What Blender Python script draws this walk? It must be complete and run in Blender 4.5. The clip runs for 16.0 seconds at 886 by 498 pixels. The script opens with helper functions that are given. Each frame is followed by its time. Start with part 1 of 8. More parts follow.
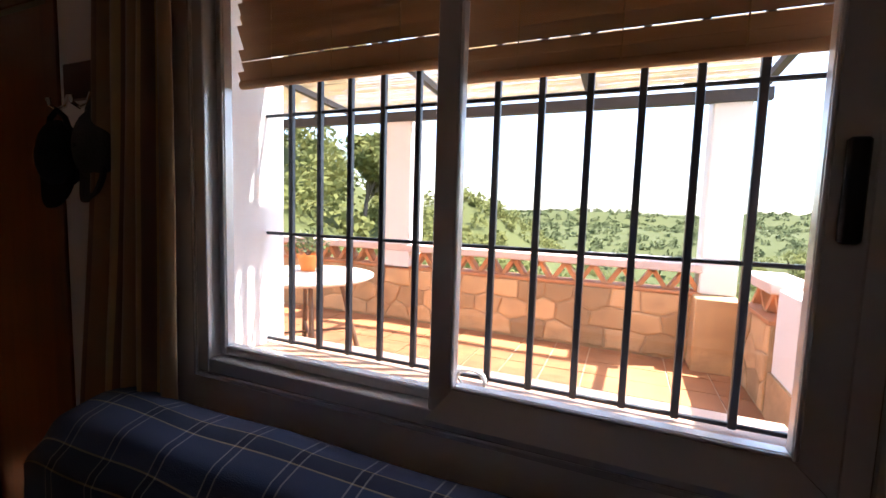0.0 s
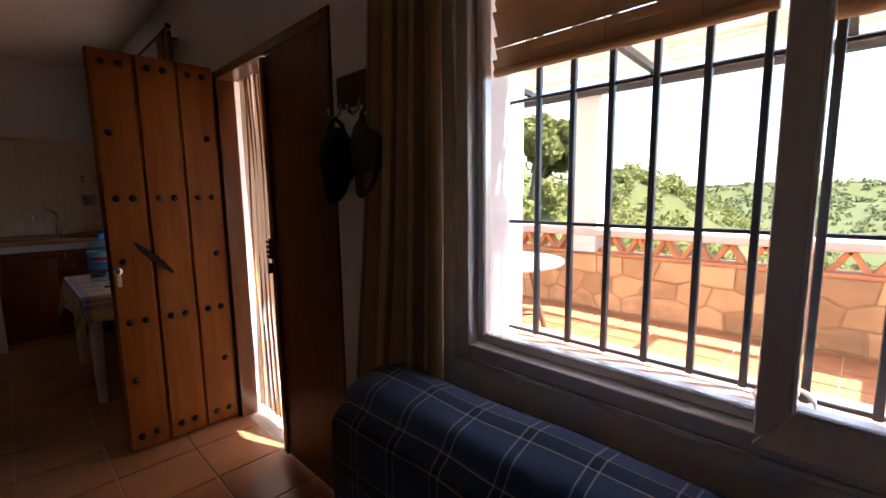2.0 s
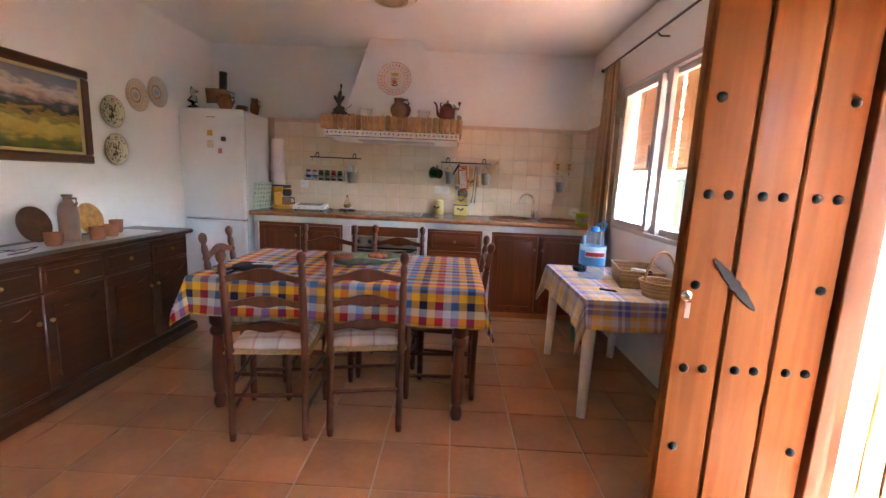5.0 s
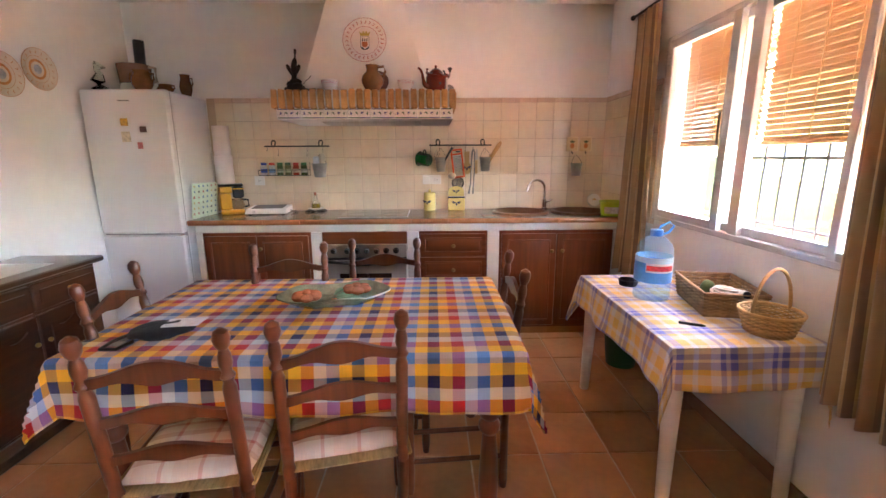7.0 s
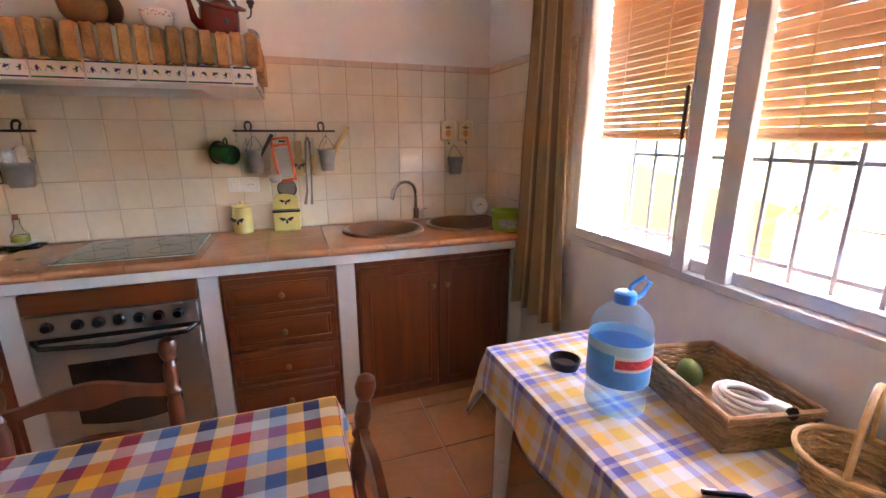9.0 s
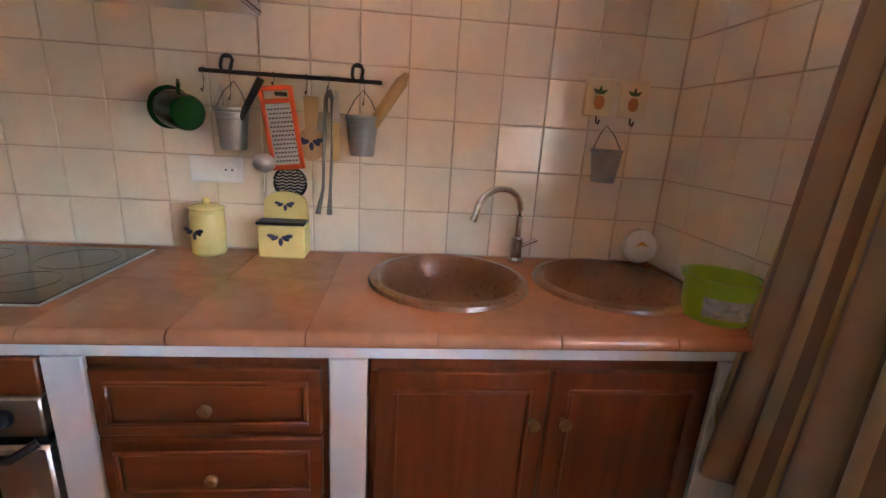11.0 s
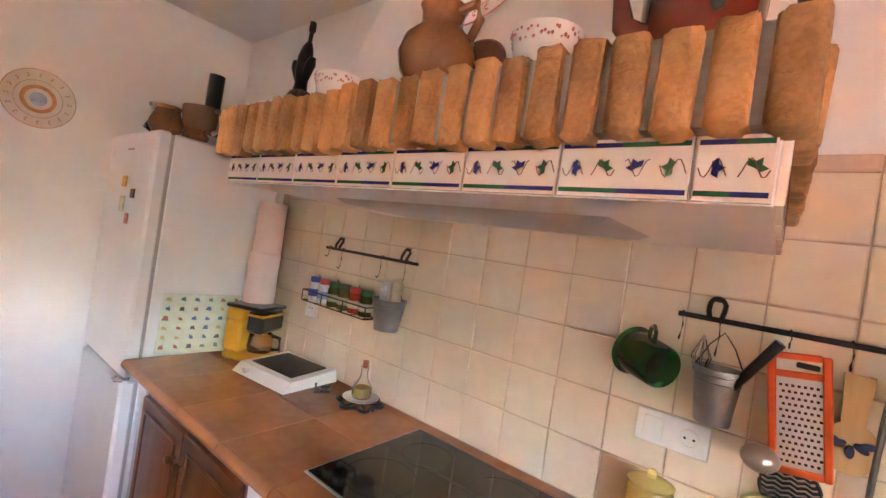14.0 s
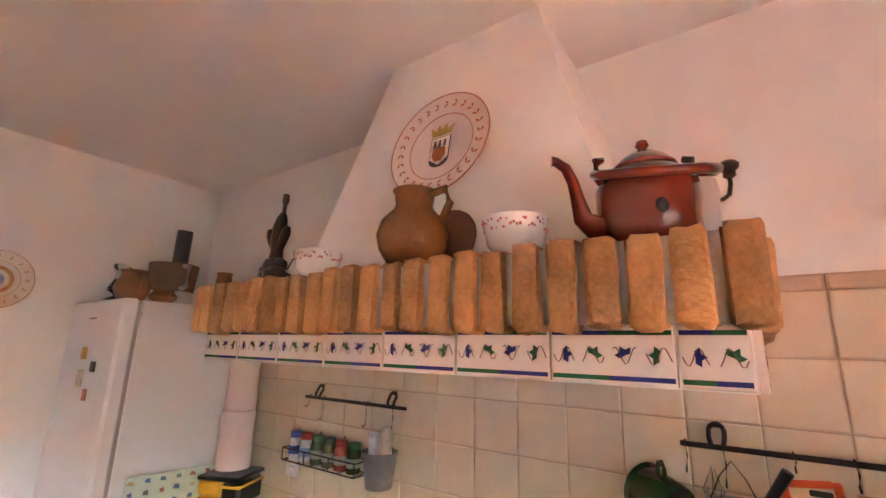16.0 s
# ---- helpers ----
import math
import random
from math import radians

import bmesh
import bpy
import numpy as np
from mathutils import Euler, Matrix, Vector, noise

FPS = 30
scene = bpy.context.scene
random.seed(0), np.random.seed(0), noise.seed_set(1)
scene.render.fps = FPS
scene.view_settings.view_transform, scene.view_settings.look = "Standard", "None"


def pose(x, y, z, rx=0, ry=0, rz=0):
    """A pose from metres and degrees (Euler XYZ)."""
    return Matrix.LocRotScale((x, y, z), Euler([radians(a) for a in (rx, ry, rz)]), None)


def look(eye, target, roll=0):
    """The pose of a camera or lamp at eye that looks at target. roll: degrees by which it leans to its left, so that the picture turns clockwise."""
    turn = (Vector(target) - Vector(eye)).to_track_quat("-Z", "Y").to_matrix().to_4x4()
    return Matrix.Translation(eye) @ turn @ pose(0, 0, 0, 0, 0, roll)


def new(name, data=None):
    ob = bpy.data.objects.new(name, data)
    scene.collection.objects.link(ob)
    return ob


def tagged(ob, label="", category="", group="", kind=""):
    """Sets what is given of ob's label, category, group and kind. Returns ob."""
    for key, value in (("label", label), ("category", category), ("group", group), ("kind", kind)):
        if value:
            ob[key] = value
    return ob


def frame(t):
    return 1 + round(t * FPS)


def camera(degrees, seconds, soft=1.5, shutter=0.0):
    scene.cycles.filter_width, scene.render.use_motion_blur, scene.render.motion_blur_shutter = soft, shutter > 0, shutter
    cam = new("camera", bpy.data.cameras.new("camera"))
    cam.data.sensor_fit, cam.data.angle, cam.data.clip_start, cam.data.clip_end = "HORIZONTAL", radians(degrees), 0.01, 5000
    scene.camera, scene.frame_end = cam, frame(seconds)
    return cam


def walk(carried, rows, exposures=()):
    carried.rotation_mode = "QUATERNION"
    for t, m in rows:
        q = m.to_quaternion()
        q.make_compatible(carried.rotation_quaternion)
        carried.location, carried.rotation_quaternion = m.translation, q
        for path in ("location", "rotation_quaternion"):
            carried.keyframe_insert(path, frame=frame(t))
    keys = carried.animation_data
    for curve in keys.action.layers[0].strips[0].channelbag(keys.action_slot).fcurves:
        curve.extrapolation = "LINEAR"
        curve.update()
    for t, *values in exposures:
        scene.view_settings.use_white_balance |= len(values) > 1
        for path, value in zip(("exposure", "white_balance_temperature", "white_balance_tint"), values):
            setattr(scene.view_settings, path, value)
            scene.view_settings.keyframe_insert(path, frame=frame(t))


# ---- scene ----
cam = camera(91.9, 16.0)
PATH = [
    (0, (0.02, 0.044, 1.325), (-0.76, 1.877, 1.144), 1.8),
    (0.5, (0.015, 0.071, 1.327), (-0.568, 1.977, 1.158), 1.7),
    (1, (-0.061, 0.022, 1.332), (-0.875, 1.837, 1.125), 0.7),
    (1.5, (-0.126, -0.021, 1.327), (-1.243, 1.621, 1.091), 0.0),
    (2, (-0.237, -0.042, 1.33), (-1.623, 1.377, 1.067), -0.8),
    (2.5, (-0.331, -0.053, 1.33), (-1.921, 1.131, 1.066), -1.2),
    (3, (-0.467, -0.149, 1.326), (-2.198, 0.816, 1.059), -0.8),
    (3.5, (-0.665, -0.265, 1.341), (-2.505, 0.471, 1.07), -0.2),
    (4, (-0.896, -0.37, 1.339), (-2.845, -0.019, 1.058), 0.8),
    (4.5, (-1.138, -0.41, 1.334), (-3.115, -0.368, 1.037), 2.9),
    (4.7, (-1.225, -0.448, 1.328), (-3.202, -0.464, 1.029), 3.0),
    (6.8, (-2.111, -0.639, 1.395), (-4.066, -0.711, 0.978), -0.1),
    (7, (-2.202, -0.633, 1.405), (-4.158, -0.588, 0.988), -0.3),
    (7.5, (-2.471, -0.55, 1.422), (-4.398, -0.24, 0.984), -0.3),
    (8, (-2.756, -0.485, 1.459), (-4.63, 0.026, 0.982), -0.2),
    (8.5, (-3.046, -0.438, 1.467), (-4.884, 0.185, 0.982), -0.6),
    (8.7, (-3.154, -0.434, 1.468), (-4.989, 0.198, 0.982), -0.6),
    (9.3, (-3.53, -0.31, 1.462), (-5.33, 0.33, 0.95), 0.6),
    (9.9, (-3.92, -0.16, 1.45), (-5.72, 0.45, 0.93), 2.2),
    (10.4, (-4.22, -0.085, 1.425), (-6.06, 0.47, 0.90), 3.9),
    (10.8, (-4.432, -0.059, 1.394), (-6.311, 0.399, 0.883), 4.9),
    (11, (-4.537, -0.061, 1.378), (-6.455, 0.142, 0.849), 3.6),
    (11.5, (-4.577, -0.218, 1.397), (-6.459, -0.505, 0.783), 2.7),
    (12, (-4.532, -0.309, 1.379), (-6.279, -1.029, 0.723), 2.4),
    (12.5, (-4.499, -0.355, 1.377), (-6.059, -1.394, 0.68), 2.3),
    (13, (-4.549, -0.437, 1.378), (-5.894, -1.737, 0.672), 2.2),
    (13.5, (-4.702, -0.527, 1.448), (-6.107, -1.895, 1.06), 6.1),
    (14, (-4.775, -0.48, 1.576), (-6.345, -1.72, 1.573), 8.6),
    (14.5, (-4.747, -0.449, 1.667), (-6.446, -1.485, 1.87), 6.5),
    (15, (-4.703, -0.437, 1.723), (-6.376, -1.452, 2.136), 6.2),
    (15.5, (-4.709, -0.428, 1.761), (-6.366, -1.413, 2.293), 2.8),
    (16, (-4.719, -0.499, 1.713), (-6.311, -1.623, 2.164), 1.3),
]
EXPOSURES = [(0.0, 2.56, 6100, 12), (1.5, 2.58, 6150, 12), (2.0, 2.88, 6200, 12), (2.5, 3.55, 6350, 13), (3.0, 4.95, 6450, 14), (3.5, 6.2, 6300, 13), (4.0, 6.58, 5900, 13), (4.7, 6.25, 5700, 14),
             (7.0, 6.72, 6050, 15), (7.5, 6.62, 6050, 16), (8.0, 6.57, 6050, 15), (8.5, 6.45, 5950, 15), (11.0, 6.2, 5700, 14), (11.5, 6.97, 5350, 12), (12.0, 7.0, 5050, 11), (12.5, 6.95, 5250, 13), (13.0, 6.95, 5450, 15), (13.5, 6.95, 6050, 18), (14.0, 6.9, 6250, 20), (14.5, 6.72, 6350, 20), (15.0, 6.7, 6250, 20), (15.5, 6.72, 6300, 23), (16.0, 6.68, 6350, 25)]
walk(cam, [(t, look(eye, target, roll)) for t, eye, target, roll in PATH], EXPOSURES)

# ---- world, sun and daylight ----
world = bpy.data.worlds.new("world")
scene.world = world
world.use_nodes = True
wn, wl = world.node_tree.nodes, world.node_tree.links
sky = wn.new("ShaderNodeTexSky")
sky.sky_type, sky.sun_disc = "NISHITA", False
SUN_EL, SUN_AZ = 64.0, 66.0
sky.sun_elevation, sky.sun_rotation = radians(SUN_EL), radians(SUN_AZ)
sky.dust_density, sky.altitude = 2.0, 300
wn["Background"].inputs["Strength"].default_value = 0.15
wl.new(sky.outputs["Color"], wn["Background"].inputs["Color"])

sun = new("sun", bpy.data.lights.new("sun", "SUN"))
sun.data.energy, sun.data.angle, sun.data.color = 4.2, radians(0.5), (1.0, 0.96, 0.89)
az, el = radians(SUN_AZ), radians(SUN_EL)
sun.matrix_basis = look((math.sin(az) * math.cos(el) * 30, math.cos(az) * math.cos(el) * 30, math.sin(el) * 30), (0, 0, 0))

# ---- materials ----


def mat(name, base, rough=0.6, metal=0.0, var=0.12, scale=6.0, bump=0.0, bscale=80.0, spec=0.5, rnd=0.0, coat=0.0, stretch=(1, 1, 1), fine=0.5):
    """A painted, fired or cast surface: broad and fine variation, relief, and a shift from piece to piece."""
    m = bpy.data.materials.new(name)
    m.use_nodes = True
    n, l = m.node_tree.nodes, m.node_tree.links
    b = n["Principled BSDF"]
    b.inputs["Metallic"].default_value = metal
    b.inputs["Specular IOR Level"].default_value = spec
    b.inputs["Coat Weight"].default_value = coat
    tc = n.new("ShaderNodeTexCoord")
    mp = n.new("ShaderNodeMapping")
    mp.inputs["Scale"].default_value = stretch
    l.new(tc.outputs["Object"], mp.inputs["Vector"])
    big, small = n.new("ShaderNodeTexNoise"), n.new("ShaderNodeTexNoise")
    for t, s, d in ((big, scale, 4), (small, scale * 9, 6)):
        t.inputs["Scale"].default_value, t.inputs["Detail"].default_value = s, d
        l.new(mp.outputs["Vector"], t.inputs["Vector"])
    add = n.new("ShaderNodeMix")
    add.inputs["Factor"].default_value = fine * 0.6
    l.new(big.outputs["Fac"], add.inputs[2])
    l.new(small.outputs["Fac"], add.inputs[3])
    fac = add.outputs[0]
    if rnd:
        info, sh = n.new("ShaderNodeObjectInfo"), n.new("ShaderNodeMath")
        sh.operation = "MULTIPLY_ADD"
        l.new(info.outputs["Random"], sh.inputs[0])
        sh.inputs[1].default_value = rnd
        l.new(fac, sh.inputs[2])
        off = n.new("ShaderNodeMath")
        off.operation = "SUBTRACT"
        l.new(sh.outputs[0], off.inputs[0])
        off.inputs[1].default_value = rnd / 2
        fac = off.outputs[0]
    ramp = n.new("ShaderNodeValToRGB")
    e = ramp.color_ramp.elements
    e[0].position, e[1].position = 0.28, 0.72
    e[0].color = (*[max(0, c * (1 - var)) for c in base], 1)
    e[1].color = (*[min(1, c * (1 + var)) for c in base], 1)
    l.new(fac, ramp.inputs["Fac"])
    l.new(ramp.outputs["Color"], b.inputs["Base Color"])
    rr = n.new("ShaderNodeMapRange")
    rr.inputs["To Min"].default_value, rr.inputs["To Max"].default_value = max(0.02, rough - 0.035 * min(1, rough * 3)), min(1, rough + 0.035)
    l.new(small.outputs["Fac"], rr.inputs["Value"])
    l.new(rr.outputs["Result"], b.inputs["Roughness"])
    if bump:
        bt, bp = n.new("ShaderNodeTexNoise"), n.new("ShaderNodeBump")
        bt.inputs["Scale"].default_value, bt.inputs["Detail"].default_value = bscale, 5
        l.new(mp.outputs["Vector"], bt.inputs["Vector"])
        bp.inputs["Strength"].default_value, bp.inputs["Distance"].default_value = bump, 0.01
        l.new(bt.outputs["Fac"], bp.inputs["Height"])
        l.new(bp.outputs["Normal"], b.inputs["Normal"])
    return m


def wood(name, dark, light, along="z", rough=0.35, grain=1.0, coat=0.15):
    """Varnished wood with grain along one axis."""
    m = mat(name, light, rough, coat=coat)
    n, l = m.node_tree.nodes, m.node_tree.links
    tc = n["Texture Coordinate"]
    mp = n.new("ShaderNodeMapping")
    mp.inputs["Scale"].default_value = [1.5 if a == along else 26 * grain for a in "xyz"]
    tex = n.new("ShaderNodeTexNoise")
    tex.inputs["Scale"].default_value, tex.inputs["Detail"].default_value, tex.inputs["Distortion"].default_value = 1.0, 6, 0.6
    info, ad = n.new("ShaderNodeObjectInfo"), n.new("ShaderNodeVectorMath")
    l.new(tc.outputs["Object"], ad.inputs[0])
    l.new(info.outputs["Random"], ad.inputs[1])
    l.new(ad.outputs[0], mp.inputs["Vector"])
    l.new(mp.outputs["Vector"], tex.inputs["Vector"])
    ramp = n["Color Ramp"]
    ramp.color_ramp.elements[0].color, ramp.color_ramp.elements[1].color = (*dark, 1), (*light, 1)
    ramp.color_ramp.elements[0].position, ramp.color_ramp.elements[1].position = 0.22, 0.80
    l.new(tex.outputs["Fac"], ramp.inputs["Fac"])
    bp = n.new("ShaderNodeBump")
    bp.inputs["Strength"].default_value, bp.inputs["Distance"].default_value = 0.06, 0.004
    l.new(tex.outputs["Fac"], bp.inputs["Height"])
    l.new(bp.outputs["Normal"], n["Principled BSDF"].inputs["Normal"])
    return m


def bands(m, n, l, source, period, stops):
    """A run of stripes of constant colour along a value, over and over."""
    dv, fr, ramp = n.new("ShaderNodeMath"), n.new("ShaderNodeMath"), n.new("ShaderNodeValToRGB")
    dv.operation, fr.operation = "DIVIDE", "FRACT"
    dv.inputs[1].default_value = period
    l.new(source, dv.inputs[0])
    l.new(dv.outputs[0], fr.inputs[0])
    l.new(fr.outputs[0], ramp.inputs["Fac"])
    r = ramp.color_ramp
    r.interpolation = "CONSTANT"
    r.elements[0].position, r.elements[0].color = 0, (*stops[0][1], 1)
    r.elements[1].position, r.elements[1].color = stops[1][0], (*stops[1][1], 1)
    for p, c in stops[2:]:
        r.elements.new(p).color = (*c, 1)
    return ramp.outputs["Color"]


def plaid(name, warp, weft, period, rough=0.9, bump=0.3, mix=0.5):
    """Woven cloth: stripes both ways, laid over each other, along the cloth's own two directions."""
    m = bpy.data.materials.new(name)
    m.use_nodes = True
    n, l = m.node_tree.nodes, m.node_tree.links
    b = n["Principled BSDF"]
    b.inputs["Roughness"].default_value = rough
    b.inputs["Sheen Weight"].default_value = 0.15
    b.inputs["Specular IOR Level"].default_value = 0.2
    uv, sp = n.new("ShaderNodeUVMap"), n.new("ShaderNodeSeparateXYZ")
    uv.uv_map = "cloth"
    l.new(uv.outputs["UV"], sp.inputs[0])
    a = bands(m, n, l, sp.outputs["X"], period, warp)
    c = bands(m, n, l, sp.outputs["Y"], period, weft)
    mx = n.new("ShaderNodeMix")
    mx.data_type = "RGBA"
    mx.inputs["Factor"].default_value = mix
    l.new(a, mx.inputs[6])
    l.new(c, mx.inputs[7])
    noi, hsv = n.new("ShaderNodeTexNoise"), n.new("ShaderNodeHueSaturation")
    noi.inputs["Scale"].default_value, noi.inputs["Detail"].default_value = 9, 6
    l.new(uv.outputs["UV"], noi.inputs["Vector"])
    mr = n.new("ShaderNodeMapRange")
    mr.inputs["To Min"].default_value, mr.inputs["To Max"].default_value = 0.8, 1.15
    l.new(noi.outputs["Fac"], mr.inputs["Value"])
    l.new(mr.outputs["Result"], hsv.inputs["Value"])
    l.new(mx.outputs[2], hsv.inputs["Color"])
    l.new(hsv.outputs["Color"], b.inputs["Base Color"])
    wv, bp = n.new("ShaderNodeTexNoise"), n.new("ShaderNodeBump")
    wv.inputs["Scale"].default_value = 400
    l.new(uv.outputs["UV"], wv.inputs["Vector"])
    bp.inputs["Strength"].default_value, bp.inputs["Distance"].default_value = bump, 0.003
    l.new(wv.outputs["Fac"], bp.inputs["Height"])
    l.new(bp.outputs["Normal"], b.inputs["Normal"])
    return m


def see_through(m, share):
    """Let part of the light pass diffusely through a thin material."""
    n, l = m.node_tree.nodes, m.node_tree.links
    b, out = n["Principled BSDF"], n["Material Output"]
    t, mx = n.new("ShaderNodeBsdfTranslucent"), n.new("ShaderNodeMixShader")
    l.new(n["Color Ramp"].outputs["Color"], t.inputs["Color"])
    mx.inputs["Fac"].default_value = share
    l.new(b.outputs["BSDF"], mx.inputs[1])
    l.new(t.outputs["BSDF"], mx.inputs[2])
    l.new(mx.outputs["Shader"], out.inputs["Surface"])
    return m


def glass(name, tint=(1, 1, 1), rough=0.0):
    m = bpy.data.materials.new(name)
    m.use_nodes = True
    b = m.node_tree.nodes["Principled BSDF"]
    b.inputs["Base Color"].default_value = (*tint, 1)
    b.inputs["Transmission Weight"].default_value, b.inputs["Roughness"].default_value, b.inputs["IOR"].default_value = 1.0, rough, 1.45
    return m


def clear_plastic(name, tint, share):
    """Thin clear plastic: mostly see-through, with a tinted glossy skin."""
    m = mat(name, tint, 0.08, var=0.05, scale=8)
    n, l = m.node_tree.nodes, m.node_tree.links
    t, mx = n.new("ShaderNodeBsdfTransparent"), n.new("ShaderNodeMixShader")
    t.inputs["Color"].default_value = (*[0.5 + 0.5 * c for c in tint], 1)
    mx.inputs["Fac"].default_value = share
    l.new(t.outputs["BSDF"], mx.inputs[1])
    l.new(n["Principled BSDF"].outputs["BSDF"], mx.inputs[2])
    l.new(mx.outputs["Shader"], n["Material Output"].inputs["Surface"])
    return m


def pane_glass(name):
    """Thin window glass: clear, with a faint mirror."""
    m = bpy.data.materials.new(name)
    m.use_nodes = True
    n, l = m.node_tree.nodes, m.node_tree.links
    tr, gl, mx = n.new("ShaderNodeBsdfTransparent"), n.new("ShaderNodeBsdfGlossy"), n.new("ShaderNodeMixShader")
    gl.inputs["Roughness"].default_value = 0.02
    mx.inputs[0].default_value = 0.04
    l.new(tr.outputs[0], mx.inputs[1])
    l.new(gl.outputs[0], mx.inputs[2])
    l.new(mx.outputs[0], n["Material Output"].inputs["Surface"])
    return m


PLASTER = mat("white_plaster", (0.84, 0.825, 0.80), 0.85, var=0.05, scale=1.6, bump=0.12, bscale=24)
CEILING = mat("ceiling_paint", (0.84, 0.825, 0.80), 0.9, var=0.04, scale=1.2, bump=0.08, bscale=18)
RENDER = mat("white_render", (0.74, 0.71, 0.66), 0.9, var=0.06, scale=1.2, bump=0.25, bscale=30)
GROUT = mat("grout", (0.57, 0.43, 0.31), 0.95, var=0.15, scale=8)
WALL_GROUT = mat("wall_grout", (0.53, 0.41, 0.31), 0.95, var=0.12, scale=8)
FLOOR_TILE = mat("terracotta_floor_tile", (0.50, 0.24, 0.112), 0.30, var=0.20, scale=3.2, bump=0.10, bscale=30, rnd=0.30, spec=0.45)
COUNTER_TILE = mat("terracotta_counter_tile", (0.44, 0.19, 0.085), 0.22, var=0.25, scale=3.0, bump=0.04, bscale=30, rnd=0.2, coat=0.3)
WALL_TILE = mat("cream_glazed_tile", (0.76, 0.65, 0.49), 0.13, var=0.07, scale=2.5, bump=0.14, bscale=9, rnd=0.12, coat=0.12)
WHITE_TILE = mat("white_glazed_tile", (0.78, 0.76, 0.73), 0.2, var=0.05, scale=3, rnd=0.1)
BRICK = mat("handmade_brick", (0.47, 0.245, 0.095), 0.88, var=0.42, scale=16, bump=1.0, bscale=60, rnd=0.32)
MORTAR = mat("grey_mortar", (0.42, 0.39, 0.35), 0.95, var=0.2, scale=14, bump=0.5, bscale=60)
DOOR_WOOD = wood("orange_varnished_pine", (0.20, 0.060, 0.009), (0.34, 0.118, 0.018), "z", 0.5, 0.8, 0.03)
DOOR_WOOD.node_tree.nodes["Principled BSDF"].inputs["Specular IOR Level"].default_value = 0.22
DARK_DOOR = wood("brown_varnished_wood", (0.11, 0.032, 0.008), (0.20, 0.065, 0.016), "z", 0.3, 0.8, 0.3)
CAB_WOOD = wood("reddish_brown_wood", (0.125, 0.027, 0.006), (0.25, 0.062, 0.013), "z", 0.3, 1.0, 0.15)
CAB_WOOD_Y = wood("reddish_brown_wood_across", (0.125, 0.027, 0.006), (0.25, 0.062, 0.013), "y", 0.3, 1.0, 0.15)
CHAIR_WOOD = wood("chair_wood", (0.075, 0.018, 0.005), (0.17, 0.042, 0.011), "z", 0.32, 1.0, 0.2)
SIDE_WOOD = wood("sideboard_wood", (0.045, 0.014, 0.006), (0.11, 0.035, 0.012), "x", 0.3, 1.0, 0.3)
RUSH = mat("woven_rush", (0.46, 0.30, 0.12), 0.85, var=0.35, scale=22, bump=0.8, bscale=90, stretch=(1, 6, 1))
IRON = mat("black_iron", (0.018, 0.017, 0.017), 0.45, 0.3, var=0.3, scale=14, bump=0.15, bscale=90)
GRILLE_PAINT = mat("dark_grille_paint", (0.025, 0.03, 0.04), 0.35, 0.2, var=0.3, scale=12, bump=0.1, bscale=60)
STEEL = mat("brushed_steel", (0.50, 0.47, 0.43), 0.32, 0.95, var=0.08, scale=4, stretch=(1, 1, 30))
CHROME = mat("chrome", (0.75, 0.74, 0.72), 0.12, 1.0, var=0.04, scale=10)
ZINC = mat("galvanised_zinc", (0.33, 0.33, 0.325), 0.42, 0.85, var=0.22, scale=18)
ALU = mat("white_lacquered_aluminium", (0.72, 0.72, 0.72), 0.24, 0.25, var=0.04, scale=6)
FRIDGE_WHITE = mat("white_enamel", (0.78, 0.79, 0.80), 0.3, var=0.02, scale=2)
WHITE_PLASTIC = mat("white_plastic", (0.76, 0.74, 0.70), 0.4, var=0.05, scale=5)
BLACK_PLASTIC = mat("black_plastic", (0.012, 0.012, 0.013), 0.3, var=0.3, scale=10)
HOB_GLASS = mat("black_ceramic_glass", (0.010, 0.010, 0.011), 0.07, var=0.3, scale=4, coat=0.4)
OVEN_GLASS = mat("oven_door_glass", (0.035, 0.022, 0.016), 0.08, var=0.3, scale=3, coat=0.4)
CLAY = mat("glazed_brown_clay", (0.22, 0.095, 0.028), 0.2, var=0.35, scale=12, bump=0.12, bscale=40, coat=0.2)
RED_ENAMEL = mat("dark_red_enamel", (0.15, 0.020, 0.008), 0.14, var=0.25, scale=8, coat=0.5)
GREEN_ENAMEL = mat("dark_green_enamel", (0.010, 0.058, 0.014), 0.14, var=0.2, scale=8, coat=0.5)
BLIND_WOOD = see_through(wood("honey_blind_slat", (0.34, 0.20, 0.095), (0.52, 0.34, 0.18), "x", 0.5, 1.0, 0.0), 0.3)
PANE = pane_glass("window_glass")

# ---- mesh helpers ----


def box(bm, x0, x1, y0, y1, z0, z1, bevel=0.0, seg=1):
    """A box between two corners, with rounded edges."""
    made = bmesh.ops.create_cube(bm, size=1.0, matrix=Matrix.LocRotScale(((x0 + x1) / 2, (y0 + y1) / 2, (z0 + z1) / 2), None, (abs(x1 - x0), abs(y1 - y0), abs(z1 - z0))))
    if bevel:
        edges = list({e for v in made["verts"] for e in v.link_edges})
        bmesh.ops.bevel(bm, geom=edges, offset=bevel, segments=seg, affect="EDGES", profile=0.5)
    return bm


def boxes(*dims, bevel=0.0):
    bm = bmesh.new()
    for d in dims:
        box(bm, *d, bevel=bevel)
    return bm


